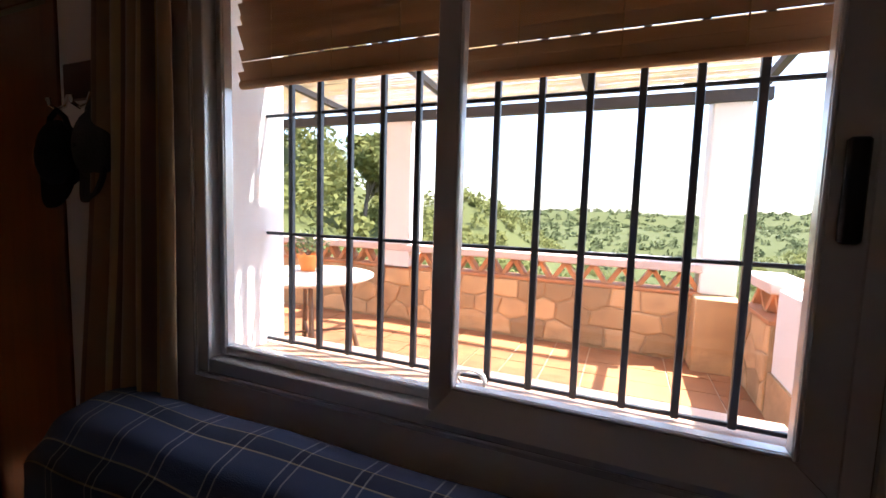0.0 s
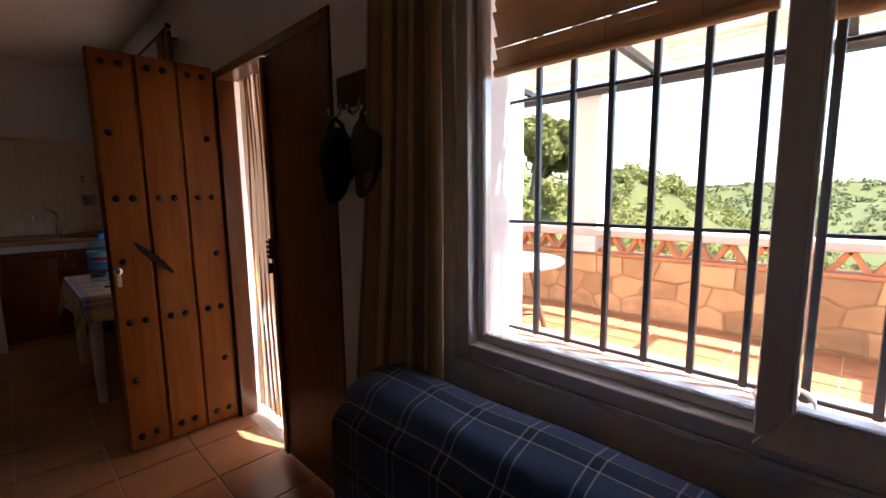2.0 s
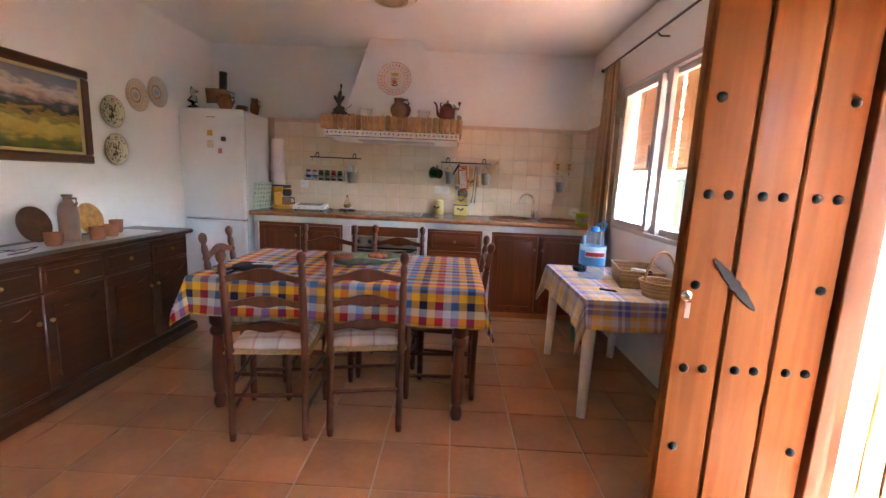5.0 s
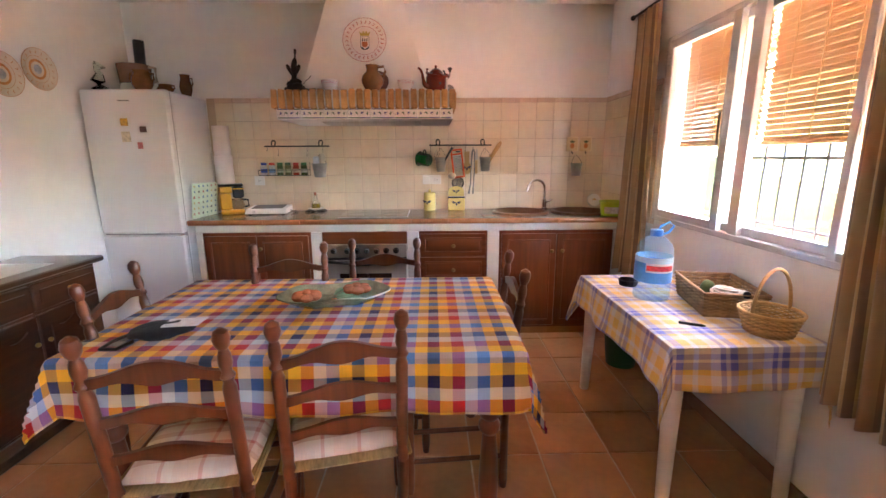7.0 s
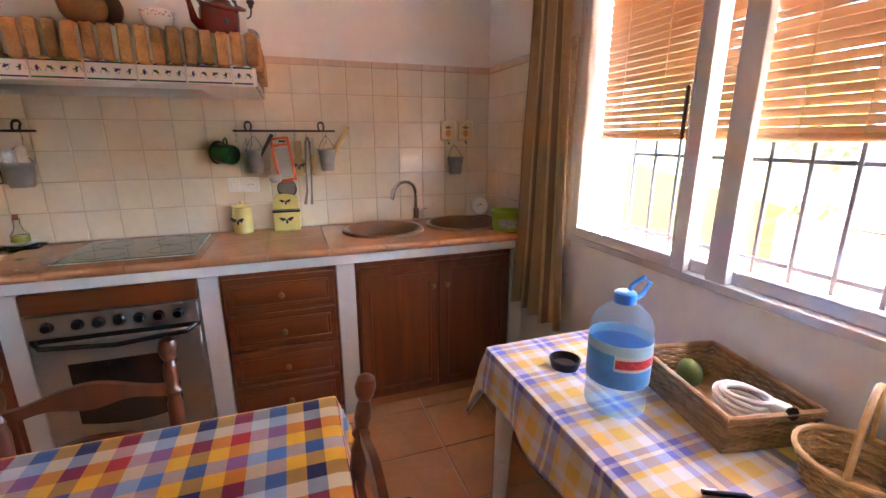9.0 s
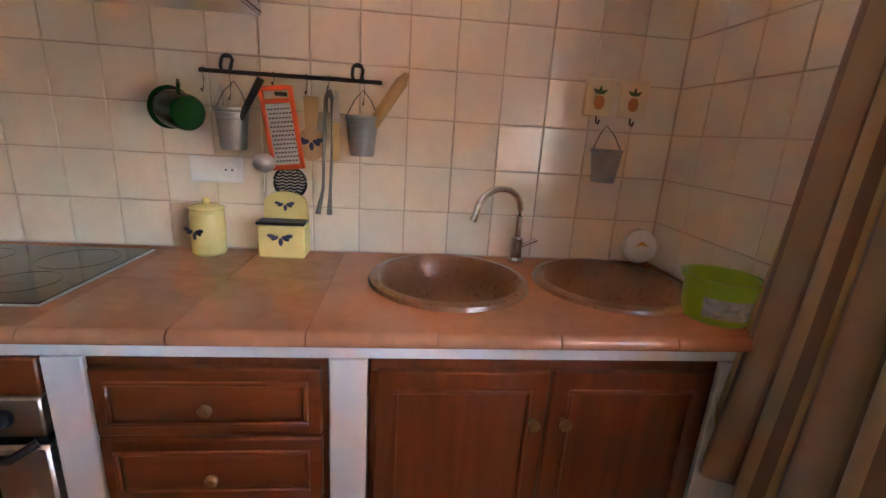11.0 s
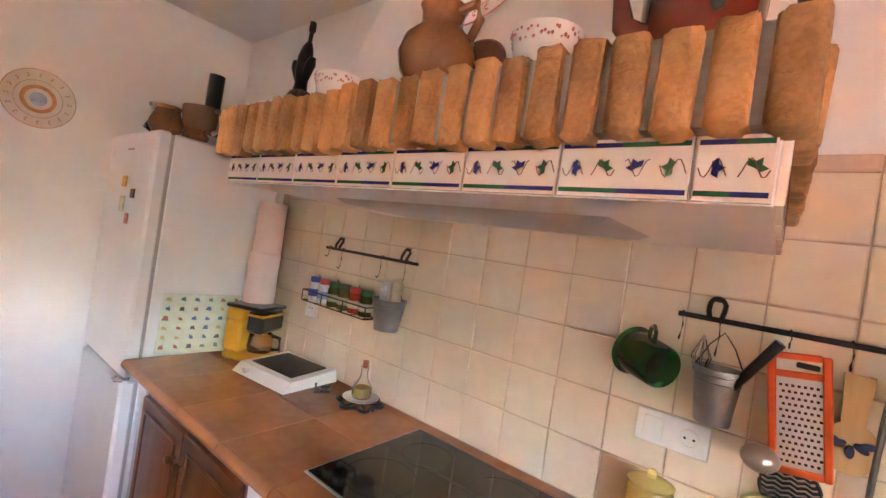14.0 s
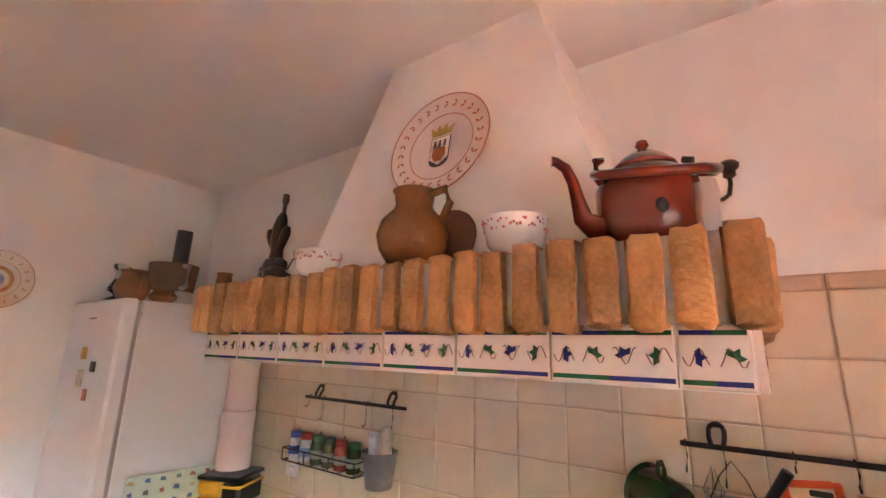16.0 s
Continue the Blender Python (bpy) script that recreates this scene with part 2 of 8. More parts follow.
def rod(bm, a, b, r0, r1=None, seg=10):
    """A round bar from a to b."""
    a, b = Vector(a), Vector(b)
    d = b - a
    m = Matrix.Translation((a + b) / 2) @ d.to_track_quat("Z", "Y").to_matrix().to_4x4()
    bmesh.ops.create_cone(bm, cap_ends=True, segments=seg, radius1=r0, radius2=r0 if r1 is None else r1, depth=d.length, matrix=m)
    return bm


def tube(bm, pts, r, seg=8, closed=False):
    """A bent round bar through points."""
    pts = [Vector(p) for p in pts]
    rings = []
    k = len(pts)
    for i, p in enumerate(pts):
        d = (pts[(i + 1) % k] - pts[i - 1]) if closed or 0 < i < k - 1 else (pts[1] - pts[0] if i == 0 else pts[-1] - pts[-2])
        q = d.to_track_quat("Z", "Y")
        rr = r[i] if isinstance(r, (list, tuple)) else r
        rings.append([bm.verts.new(p + q @ Vector((math.cos(2 * math.pi * j / seg) * rr, math.sin(2 * math.pi * j / seg) * rr, 0))) for j in range(seg)])
    last = k if closed else k - 1
    for i in range(last):
        a, b = rings[i], rings[(i + 1) % k]
        for j in range(seg):
            bm.faces.new((a[j], a[(j + 1) % seg], b[(j + 1) % seg], b[j]))
    if not closed:
        bm.faces.new(rings[0][::-1])
        bm.faces.new(rings[-1])
    return bm


def lathe(bm, profile, seg=24, at=(0, 0, 0), sy=1.0):
    """A turned body: (radius, height) from bottom to top."""
    rings = []
    for r, z in profile:
        if r <= 1e-6:
            rings.append([bm.verts.new((at[0], at[1], at[2] + z))])
        else:
            rings.append([bm.verts.new((at[0] + r * math.cos(2 * math.pi * j / seg), at[1] + sy * r * math.sin(2 * math.pi * j / seg), at[2] + z)) for j in range(seg)])
    for a, b in zip(rings, rings[1:]):
        for j in range(seg):
            k = (j + 1) % seg
            if len(a) == 1 and len(b) == 1:
                continue
            if len(a) == 1:
                bm.faces.new((a[0], b[j], b[k]))
            elif len(b) == 1:
                bm.faces.new((a[j], a[k], b[0]))
            else:
                bm.faces.new((a[j], a[k], b[k], b[j]))
    return bm


def ball(bm, c, r, sx=1, sy=1, sz=1, seg=12):
    bmesh.ops.create_uvsphere(bm, u_segments=seg, v_segments=max(6, seg // 2 + 2), radius=r, matrix=Matrix.LocRotScale(c, None, (sx, sy, sz)))
    return bm


def plate_of(bm, pts, axis, a, b):
    """A flat outline (pairs in the two other axes), thick from a to b along an axis."""
    def at(p, t):
        return {"x": (t, p[0], p[1]), "y": (p[0], t, p[1]), "z": (p[0], p[1], t)}[axis]
    lo, hi = [bm.verts.new(at(p, a)) for p in pts], [bm.verts.new(at(p, b)) for p in pts]
    bm.faces.new(lo[::-1])
    bm.faces.new(hi)
    for i in range(len(pts)):
        j = (i + 1) % len(pts)
        bm.faces.new((lo[i], lo[j], hi[j], hi[i]))
    return bm


def mesh_of(name, bm, material, smooth=True):
    me = bpy.data.meshes.new(name)
    bmesh.ops.recalc_face_normals(bm, faces=bm.faces[:])
    bm.to_mesh(me)
    bm.free()
    me.materials.append(material)
    if smooth:
        me.shade_smooth()
        me.set_sharp_from_angle(angle=radians(38))
    return me


def part(name, bm, material, parent=None, label="", smooth=True):
    """One bmesh as one mesh object, under a thing or under a part."""
    ob = new(name, mesh_of(name, bm, material, smooth))
    ob.parent = parent
    return tagged(ob, label)


def thing(name, label, category, at=(0, 0, 0), turn=0.0, group="", kind=""):
    """An Empty at a thing's base, to hold its parts."""
    ob = new(name)
    ob.empty_display_size = 0.05
    ob.matrix_basis = pose(*at, 0, 0, turn)
    return tagged(ob, label, category, group, kind)


def solid(name, bm, material, label, category, at=(0, 0, 0), turn=0.0, group="", kind=""):
    """A thing that is one mesh."""
    ob = new(name, mesh_of(name, bm, material))
    ob.matrix_basis = pose(*at, 0, 0, turn)
    return tagged(ob, label, category, group, kind)


def sheet(name, material, nu, nv, f, parent=None, label="", thick=0.004):
    """A cloth: f(u, v) gives (place, cloth coordinate) for u, v from 0 to 1."""
    bm = bmesh.new()
    layer = bm.loops.layers.uv.new("cloth")
    grid, coord = [], {}
    for i in range(nu + 1):
        row = []
        for j in range(nv + 1):
            p, c = f(i / nu, j / nv)
            v = bm.verts.new(p)
            coord[v] = c
            row.append(v)
        grid.append(row)
    for i in range(nu):
        for j in range(nv):
            face = bm.faces.new((grid[i][j], grid[i + 1][j], grid[i + 1][j + 1], grid[i][j + 1]))
            for lp in face.loops:
                lp[layer].uv = coord[lp.vert]
    ob = part(name, bm, material, parent, label)
    so = ob.modifiers.new("thickness", "SOLIDIFY")
    so.thickness, so.offset = thick, 0
    return ob


# ---- the room ----
XB, XE, YF, YL, ZC = -5.975, 2.3, 0.85, -3.09, 2.615
WALL = 0.31
W1 = (-1.04, 0.375, 0.865, 2.06)
W2 = (-5.04, -3.16, 0.995, 2.12)
DR = (-2.86, -1.66, 0.0, 2.0)


def front_wall():
    bm = bmesh.new()
    y0, y1 = YF, YF + WALL
    xs = sorted({XB - 0.3, XE + 0.3, W1[0], W1[1], W2[0], W2[1], DR[0], DR[1]})
    for a, b in zip(xs, xs[1:]):
        hole = [w for w in (W1, W2, DR) if w[0] <= a and b <= w[1]]
        if hole:
            h = hole[0]
            if h[2] > 0:
                box(bm, a, b, y0, y1, -0.1, h[2])
            box(bm, a, b, y0, y1, h[3], ZC + 0.3)
        else:
            box(bm, a, b, y0, y1, -0.1, ZC + 0.3)
    return bm


wall_front = tagged(part("wall_front", front_wall(), PLASTER, smooth=False), "white plastered wall with windows and an entrance door", "wall", kind="structure")
wall_kitchen = tagged(part("wall_kitchen", boxes((XB - 0.3, XB, YL - 0.3, YF, -0.1, ZC + 0.3)), PLASTER, smooth=False), "white plastered kitchen wall tiled above the counter", "wall", kind="structure")
wall_left = tagged(part("wall_left", boxes((XB, XE, YL - 0.3, YL, -0.1, ZC + 0.3)), PLASTER, smooth=False), "white plastered wall with painting and plates", "wall", kind="structure")
wall_end = tagged(part("wall_end", boxes((XE, XE + 0.3, YL - 0.3, YF, -0.1, ZC + 0.3)), PLASTER, smooth=False), "plain white plastered wall", "wall", kind="structure")
ceiling = tagged(part("ceiling", boxes((XB, XE, YL, YF, ZC, ZC + 0.25)), CEILING, smooth=False), "smooth white painted ceiling", "ceiling", kind="structure")
floor = tagged(part("floor", boxes((XB, XE, YL, YF, -0.1, -0.006), (DR[0], DR[1], YF, YF + WALL, -0.1, -0.006)), GROUT, smooth=False), "terracotta tiled floor with pale joints", "floor", kind="structure")

# skirting
SKIRT = mat("terracotta_skirting", (0.36, 0.17, 0.08), 0.4, var=0.2, scale=5, rnd=0.2)
baseboard = thing("baseboard", "terracotta tile skirting along the walls", "skirting", kind="structure")
part("skirting_strip", boxes((-4.69, XE, YL, YL + 0.012, 0, 0.075), bevel=0.003), SKIRT, baseboard)
part("skirting_strip", boxes((-5.36, -4.7, YL, YL + 0.012, 0, 0.075), bevel=0.003), SKIRT, baseboard)
part("skirting_strip", boxes((-5.40, DR[0] - 0.03, YF - 0.012, YF, 0, 0.075), bevel=0.003), SKIRT, baseboard)
part("skirting_strip", boxes((DR[1] + 0.03, XE, YF - 0.012, YF, 0, 0.075), bevel=0.003), SKIRT, baseboard)

# ---- chimney hood ----
HX, HT = -5.285, -5.325
HY0, HY1 = -1.735, -0.465
hood = thing("cooker_hood", "white plaster cooker hood with brick and painted tile edge", "cooker hood", (XB, (HY0 + HY1) / 2, 1.67), kind="structure")
hc = (HY0 + HY1) / 2


def loft(bm, lower, upper):
    """Joins two outlines of four corners."""
    a, b = [bm.verts.new(p) for p in lower], [bm.verts.new(p) for p in upper]
    bm.faces.new(a[::-1])
    bm.faces.new(b)
    for i in range(4):
        j = (i + 1) % 4
        bm.faces.new((a[i], a[j], b[j], b[i]))
    return bm


# chimney breast, narrowing to the ceiling
part("chimney_breast", loft(bmesh.new(),
     [(0.0, -0.49, 0.18), (0.465, -0.49, 0.18), (0.465, 0.45, 0.18), (0.0, 0.45, 0.18)],
     [(0.0, -0.27, 0.945), (0.325, -0.27, 0.945), (0.325, 0.235, 0.945), (0.0, 0.235, 0.945)]), PLASTER, hood, smooth=False)
part("shelf_core", boxes((0.0, 0.674, -0.605, 0.605, 0.078, 0.186)), MORTAR, hood, "grey mortar between the bricks", smooth=False)
part("tile_core", boxes((0.0, 0.642, -0.605, 0.605, 0.0, 0.078)), PLASTER, hood, smooth=False)

# ---- kitchen counter ----
CZ = 0.96
counter_base = thing("counter_base", "white tiled masonry counter base with wooden fronts", "counter", (XB, 0, 0), kind="structure")
BASE_X = 0.535
for y0, y1 in ((-2.43, -2.385), (-1.565, -1.485), (-0.83, -0.745), (-0.215, -0.125), (0.765, 0.848)):
    part("pillar", boxes((0.0, BASE_X, y0, y1, 0.0, 0.855), bevel=0.003), WHITE_TILE, counter_base)
part("top_strip", boxes((BASE_X - 0.06, BASE_X, -2.43, 0.848, 0.857, 0.918), bevel=0.003), WHITE_TILE, counter_base)
part("plinth", boxes((0.0, BASE_X - 0.03, -2.385, 0.765, 0.0, 0.06)), COUNTER_TILE, counter_base)


KNOB = mat("worn_brass", (0.30, 0.18, 0.09), 0.35, 0.9, var=0.3, scale=60)


def panel_front(parent, name, x, y0, y1, z0, z1, knob=None, material=None, inset=0.05):
    """A framed cupboard front with a raised bevelled field and a knob."""
    mt = material or CAB_WOOD
    bm = boxes((x - 0.022, x, y0, y1, z0, z1), bevel=0.004)
    f = part(name, bm, mt, parent)
    i = inset
    fld = loft(bmesh.new(), [(x + 0.001, y0 + i, z0 + i), (x + 0.001, y1 - i, z0 + i), (x + 0.001, y1 - i, z1 - i), (x + 0.001, y0 + i, z1 - i)],
               [(x + 0.012, y0 + i * 1.5, z0 + i * 1.5), (x + 0.012, y1 - i * 1.5, z0 + i * 1.5), (x + 0.012, y1 - i * 1.5, z1 - i * 1.5), (x + 0.012, y0 + i * 1.5, z1 - i * 1.5)])
    part("raised_field", fld, mt, f)
    bm = bmesh.new()
    w = 0.011
    for d in ((y0 + i - w, y1 - i + w, z0 + i - w, z0 + i), (y0 + i - w, y1 - i + w, z1 - i, z1 - i + w), (y0 + i - w, y0 + i, z0 + i, z1 - i), (y1 - i, y1 - i + w, z0 + i, z1 - i)):
        box(bm, x, x + 0.009, *d, bevel=0.003)
    part("moulding", bm, mt, f)
    if knob:
        kb = bmesh.new()
        lathe(kb, [(0.0, 0.0), (0.008, 0.0), (0.006, 0.012), (0.014, 0.019), (0.016, 0.026), (0.011, 0.033), (0.0, 0.035)], 14)
        bmesh.ops.transform(kb, matrix=Matrix.Translation((x + 0.002, knob[0], knob[1])) @ Matrix.Rotation(radians(90), 4, "Y"), verts=kb.verts[:])
        part("knob", kb, KNOB, f, "worn dark brass knob")
    return f


def cupboard(name, label, y0, y1, rows, kind_name):
    c = thing(name, label, "kitchen cabinet", (XB, (y0 + y1) / 2, 0.0), group="kitchen cabinets")
    w = (y1 - y0) / 2
    part("body", boxes((0.01, BASE_X - 0.03, -w + 0.002, w - 0.002, 0.062, 0.74)), CAB_WOOD, c, smooth=False)
    fb = bmesh.new()
    for d in ((-w, w, 0.82, 0.853), (-w, w, 0.062, 0.095), (-w, -w + 0.028, 0.095, 0.82), (w - 0.028, w, 0.095, 0.82)):
        box(fb, BASE_X - 0.029, BASE_X - 0.008, d[0] + 0.003, d[1] - 0.003, d[2], d[3], bevel=0.003)
    part("front_frame", fb, CAB_WOOD, c)
    for (a0, a1, b0, b1, kb) in rows:
        panel_front(c, kind_name, BASE_X + 0.012, a0, a1, b0, b1, kb, CAB_WOOD if kind_name == "door" else CAB_WOOD_Y, 0.055 if kind_name == "door" else 0.04)
    return c


cupboard("base_cabinet", "reddish-brown wooden base cabinet with two panelled doors", -2.385, -1.565,
         [(-0.39, -0.003, 0.085, 0.83, (-0.035, 0.735)), (0.003, 0.39, 0.085, 0.83, (0.035, 0.735))], "door")
cupboard("drawer_cabinet", "reddish-brown wooden drawer unit with metal knobs", -0.745, -0.215,
         [(-0.25, 0.25, 0.66, 0.835, (0, 0.745)), (-0.25, 0.25, 0.47, 0.65, (0, 0.555)), (-0.25, 0.25, 0.28, 0.46, (0, 0.365)), (-0.25, 0.25, 0.085, 0.27, (0, 0.175))], "drawer")
cupboard("sink_cabinet", "reddish-brown wooden sink cabinet with two panelled doors", -0.125, 0.765,
         [(-0.425, -0.003, 0.085, 0.83, (-0.04, 0.70)), (0.003, 0.425, 0.085, 0.83, (0.04, 0.70))], "door")

# oven
oven = thing("oven", "built-in stainless steel oven with black knobs", "oven", (XB, -1.1575, 0.0))
ow = 0.322
part("wood_strip", boxes((BASE_X - 0.03, BASE_X + 0.004, -ow, ow, 0.76, 0.853), bevel=0.004), CAB_WOOD_Y, oven, "reddish-brown wooden strip above")
part("body", boxes((0.02, BASE_X - 0.02, -ow + 0.01, ow - 0.01, 0.09, 0.755)), STEEL, oven, smooth=False)
part("control_panel", boxes((BASE_X - 0.018, BASE_X + 0.008, -ow + 0.004, ow - 0.004, 0.655, 0.756), bevel=0.004), STEEL, oven)
ovd = part("oven_door", boxes((BASE_X - 0.018, BASE_X + 0.012, -ow + 0.004, ow - 0.004, 0.135, 0.632), bevel=0.006), STEEL, oven)
pts = [(-0.2, 0.53), (0.2, 0.53), (0.2, 0.24)] + [(0.2 - 0.4 * i / 8, 0.24 - 0.03 * math.sin(math.pi * i / 8)) for i in range(1, 8)] + [(-0.2, 0.24)]
part("window", plate_of(bmesh.new(), pts, "x", BASE_X + 0.0125, BASE_X + 0.017), OVEN_GLASS, ovd, "dark oven window")
hb = bmesh.new()
tube(hb, [(BASE_X + 0.012, -0.3, 0.645), (BASE_X + 0.045, -0.27, 0.63), (BASE_X + 0.055, 0, 0.612), (BASE_X + 0.045, 0.27, 0.63), (BASE_X + 0.012, 0.3, 0.645)], 0.011)
part("handle", hb, BLACK_PLASTIC, oven)
# black filler strip, stands in for the shade between panel and door
part("gap_shade", boxes((BASE_X - 0.017, BASE_X + 0.002, -ow + 0.006, ow - 0.006, 0.633, 0.654)), BLACK_PLASTIC, oven)
for i in range(7):
    kb = bmesh.new()
    lathe(kb, [(0.0, 0), (0.023, 0), (0.023, 0.004), (0.018, 0.008), (0.016, 0.026), (0.0, 0.028)], 18)
    bmesh.ops.transform(kb, matrix=Matrix.Translation((BASE_X + 0.008, -0.24 + i * 0.0745 + (0.03 if i else 0), 0.708)) @ Matrix.Rotation(radians(90), 4, "Y"), verts=kb.verts[:])
    part("knob", kb, BLACK_PLASTIC, oven)
part("bottom_strip", boxes((BASE_X - 0.03, BASE_X + 0.004, -ow, ow, 0.062, 0.128), bevel=0.003), CAB_WOOD_Y, oven)

# fridge
fridge = thing("fridge", "tall white fridge-freezer with small magnets", "fridge", (XB + 0.02, -3.075, 0.0))
part("body", boxes((0.03, 0.515, 0.0, 0.595, 0.04, 1.875), bevel=0.008), FRIDGE_WHITE, fridge)
part("door", boxes((0.52, 0.577, 0.0, 0.595, 0.865, 1.88), bevel=0.012), FRIDGE_WHITE, fridge)
part("freezer_door", boxes((0.52, 0.577, 0.0, 0.595, 0.06, 0.852), bevel=0.012), FRIDGE_WHITE, fridge)
part("gasket", boxes((0.50, 0.545, 0.006, 0.589, 0.06, 1.87)), mat("grey_gasket", (0.35, 0.35, 0.36), 0.6), fridge)
for yy in (0.06, 0.535):
    part("foot", rod(bmesh.new(), (0.45, yy, 0.0), (0.45, yy, 0.05), 0.02), BLACK_PLASTIC, fridge)
hb = bmesh.new()
tube(hb, [(0.578, 0.53, 0.858), (0.59, 0.545, 0.857), (0.592, 0.575, 0.856), (0.57, 0.59, 0.856)], 0.006)
part("handle", hb, CHROME, fridge)
part("badge", boxes((0.5775, 0.579, 0.26, 0.34, 1.80, 1.808)), ZINC, fridge)

# ---- dining table with its cloth ----
TX0, TX1, TY0, TY1, TZ = -4.43, -3.51, -1.88, -0.335, 0.772
table = thing("dining_table", "dark wooden dining table with turned legs", "dining table", ((TX0 + TX1) / 2, (TY0 + TY1) / 2, 0))
hx, hy = (TX1 - TX0) / 2, (TY1 - TY0) / 2
part("tabletop", boxes((-hx, hx, -hy, hy, 0.735, TZ - 0.004), bevel=0.006), CHAIR_WOOD, table)
part("apron", boxes((-hx + 0.08, hx - 0.08, -hy + 0.08, hy - 0.08, 0.64, 0.733)), CHAIR_WOOD, table)
LEG = [(0.0, 0.0), (0.028, 0.0), (0.036, 0.03), (0.03, 0.06), (0.022, 0.08), (0.034, 0.10), (0.038, 0.2), (0.032, 0.34), (0.025, 0.42), (0.04, 0.44), (0.04, 0.46), (0.028, 0.48), (0.042, 0.5), (0.042, 0.68), (0.0, 0.68)]
for sx in (-1, 1):
    for sy in (-1, 1):
        lg = bmesh.new()
        lathe(lg, LEG, 16, (sx * (hx - 0.085), sy * (hy - 0.1), 0))
        part("leg", lg, CHAIR_WOOD, table)


def draped(cx, cy, hx, hy, top, drop, seed, wave=0.012, flare=0.10, point=0.32):
    """A cloth over a rectangular table, hanging down all round, with soft folds."""
    def f(u, v):
        a, b = (u - 0.5) * 2 * (hx + drop), (v - 0.5) * 2 * (hy + drop)
        px, py = max(-hx, min(hx, a)), max(-hy, min(hy, b))
        du, dv = a - px, b - py
        d = math.hypot(du, dv)
        corner = min(abs(du), abs(dv)) / drop
        k = flare * min(1.0, d / drop)
        ox = (du / d if d else 0) * (0.007 + k * 0.12)
        oy = (dv / d if d else 0) * (0.007 + k * 0.12)
        if d:
            w = math.sin((a * 11 if abs(dv) > abs(du) else b * 11) + seed) + 0.5 * math.sin((a + b) * 23 + seed)
            s = wave * min(1.0, d / drop) * (1 - 0.5 * corner)
            ox += (1 if du > 0 else -1 if du < 0 else 0) * s * (w + 1)
            oy += (1 if dv > 0 else -1 if dv < 0 else 0) * s * (w + 1)
            if corner:
                fold = 0.20 * min(abs(du), abs(dv))
                ox += (1 if du > 0 else -1) * fold + 0.012 * (abs(dv) - abs(du)) / drop
                oy += (1 if dv > 0 else -1) * fold + 0.012 * (abs(du) - abs(dv)) / drop
        z = top + 0.0015 - (max(abs(du), abs(dv)) + point * min(abs(du), abs(dv))) * 0.985 + 0.001 * noise.noise(Vector((a * 5, b * 5, seed)))
        return (cx + px + ox, cy + py + oy, z), (a, b)
    return f


Y_, N_, R_, B_, W_ = (0.80, 0.43, 0.015), (0.015, 0.015, 0.075), (0.44, 0.014, 0.016), (0.09, 0.22, 0.52), (0.52, 0.56, 0.58)
CHECK = plaid("multicolour_check_cotton",
              [(0, Y_), (0.1667, N_), (0.3333, W_), (0.5, R_), (0.6667, Y_), (0.8333, B_)],
              [(0, Y_), (0.1667, R_), (0.3333, W_), (0.5, B_), (0.6667, Y_), (0.8333, N_)], 0.246, mix=0.5)
tablecloth = sheet("tablecloth", CHECK, 70, 110, draped(0, 0, hx + 0.004, hy + 0.004, TZ, 0.20, 1.0))
tablecloth.matrix_basis = pose((TX0 + TX1) / 2, (TY0 + TY1) / 2, 0)
tagged(tablecloth, "multicoloured checked cotton tablecloth on the dining table", "tablecloth")


# ---- ladder-back chairs ----
CUSHION = plaid("faded_plaid_cushion", [(0, (0.60, 0.45, 0.36)), (0.3, (0.45, 0.14, 0.10)), (0.42, (0.68, 0.58, 0.46)), (0.8, (0.40, 0.22, 0.15))],
                [(0, (0.64, 0.50, 0.40)), (0.35, (0.66, 0.60, 0.50)), (0.6, (0.50, 0.20, 0.16)), (0.7, (0.62, 0.5, 0.4))], 0.12)


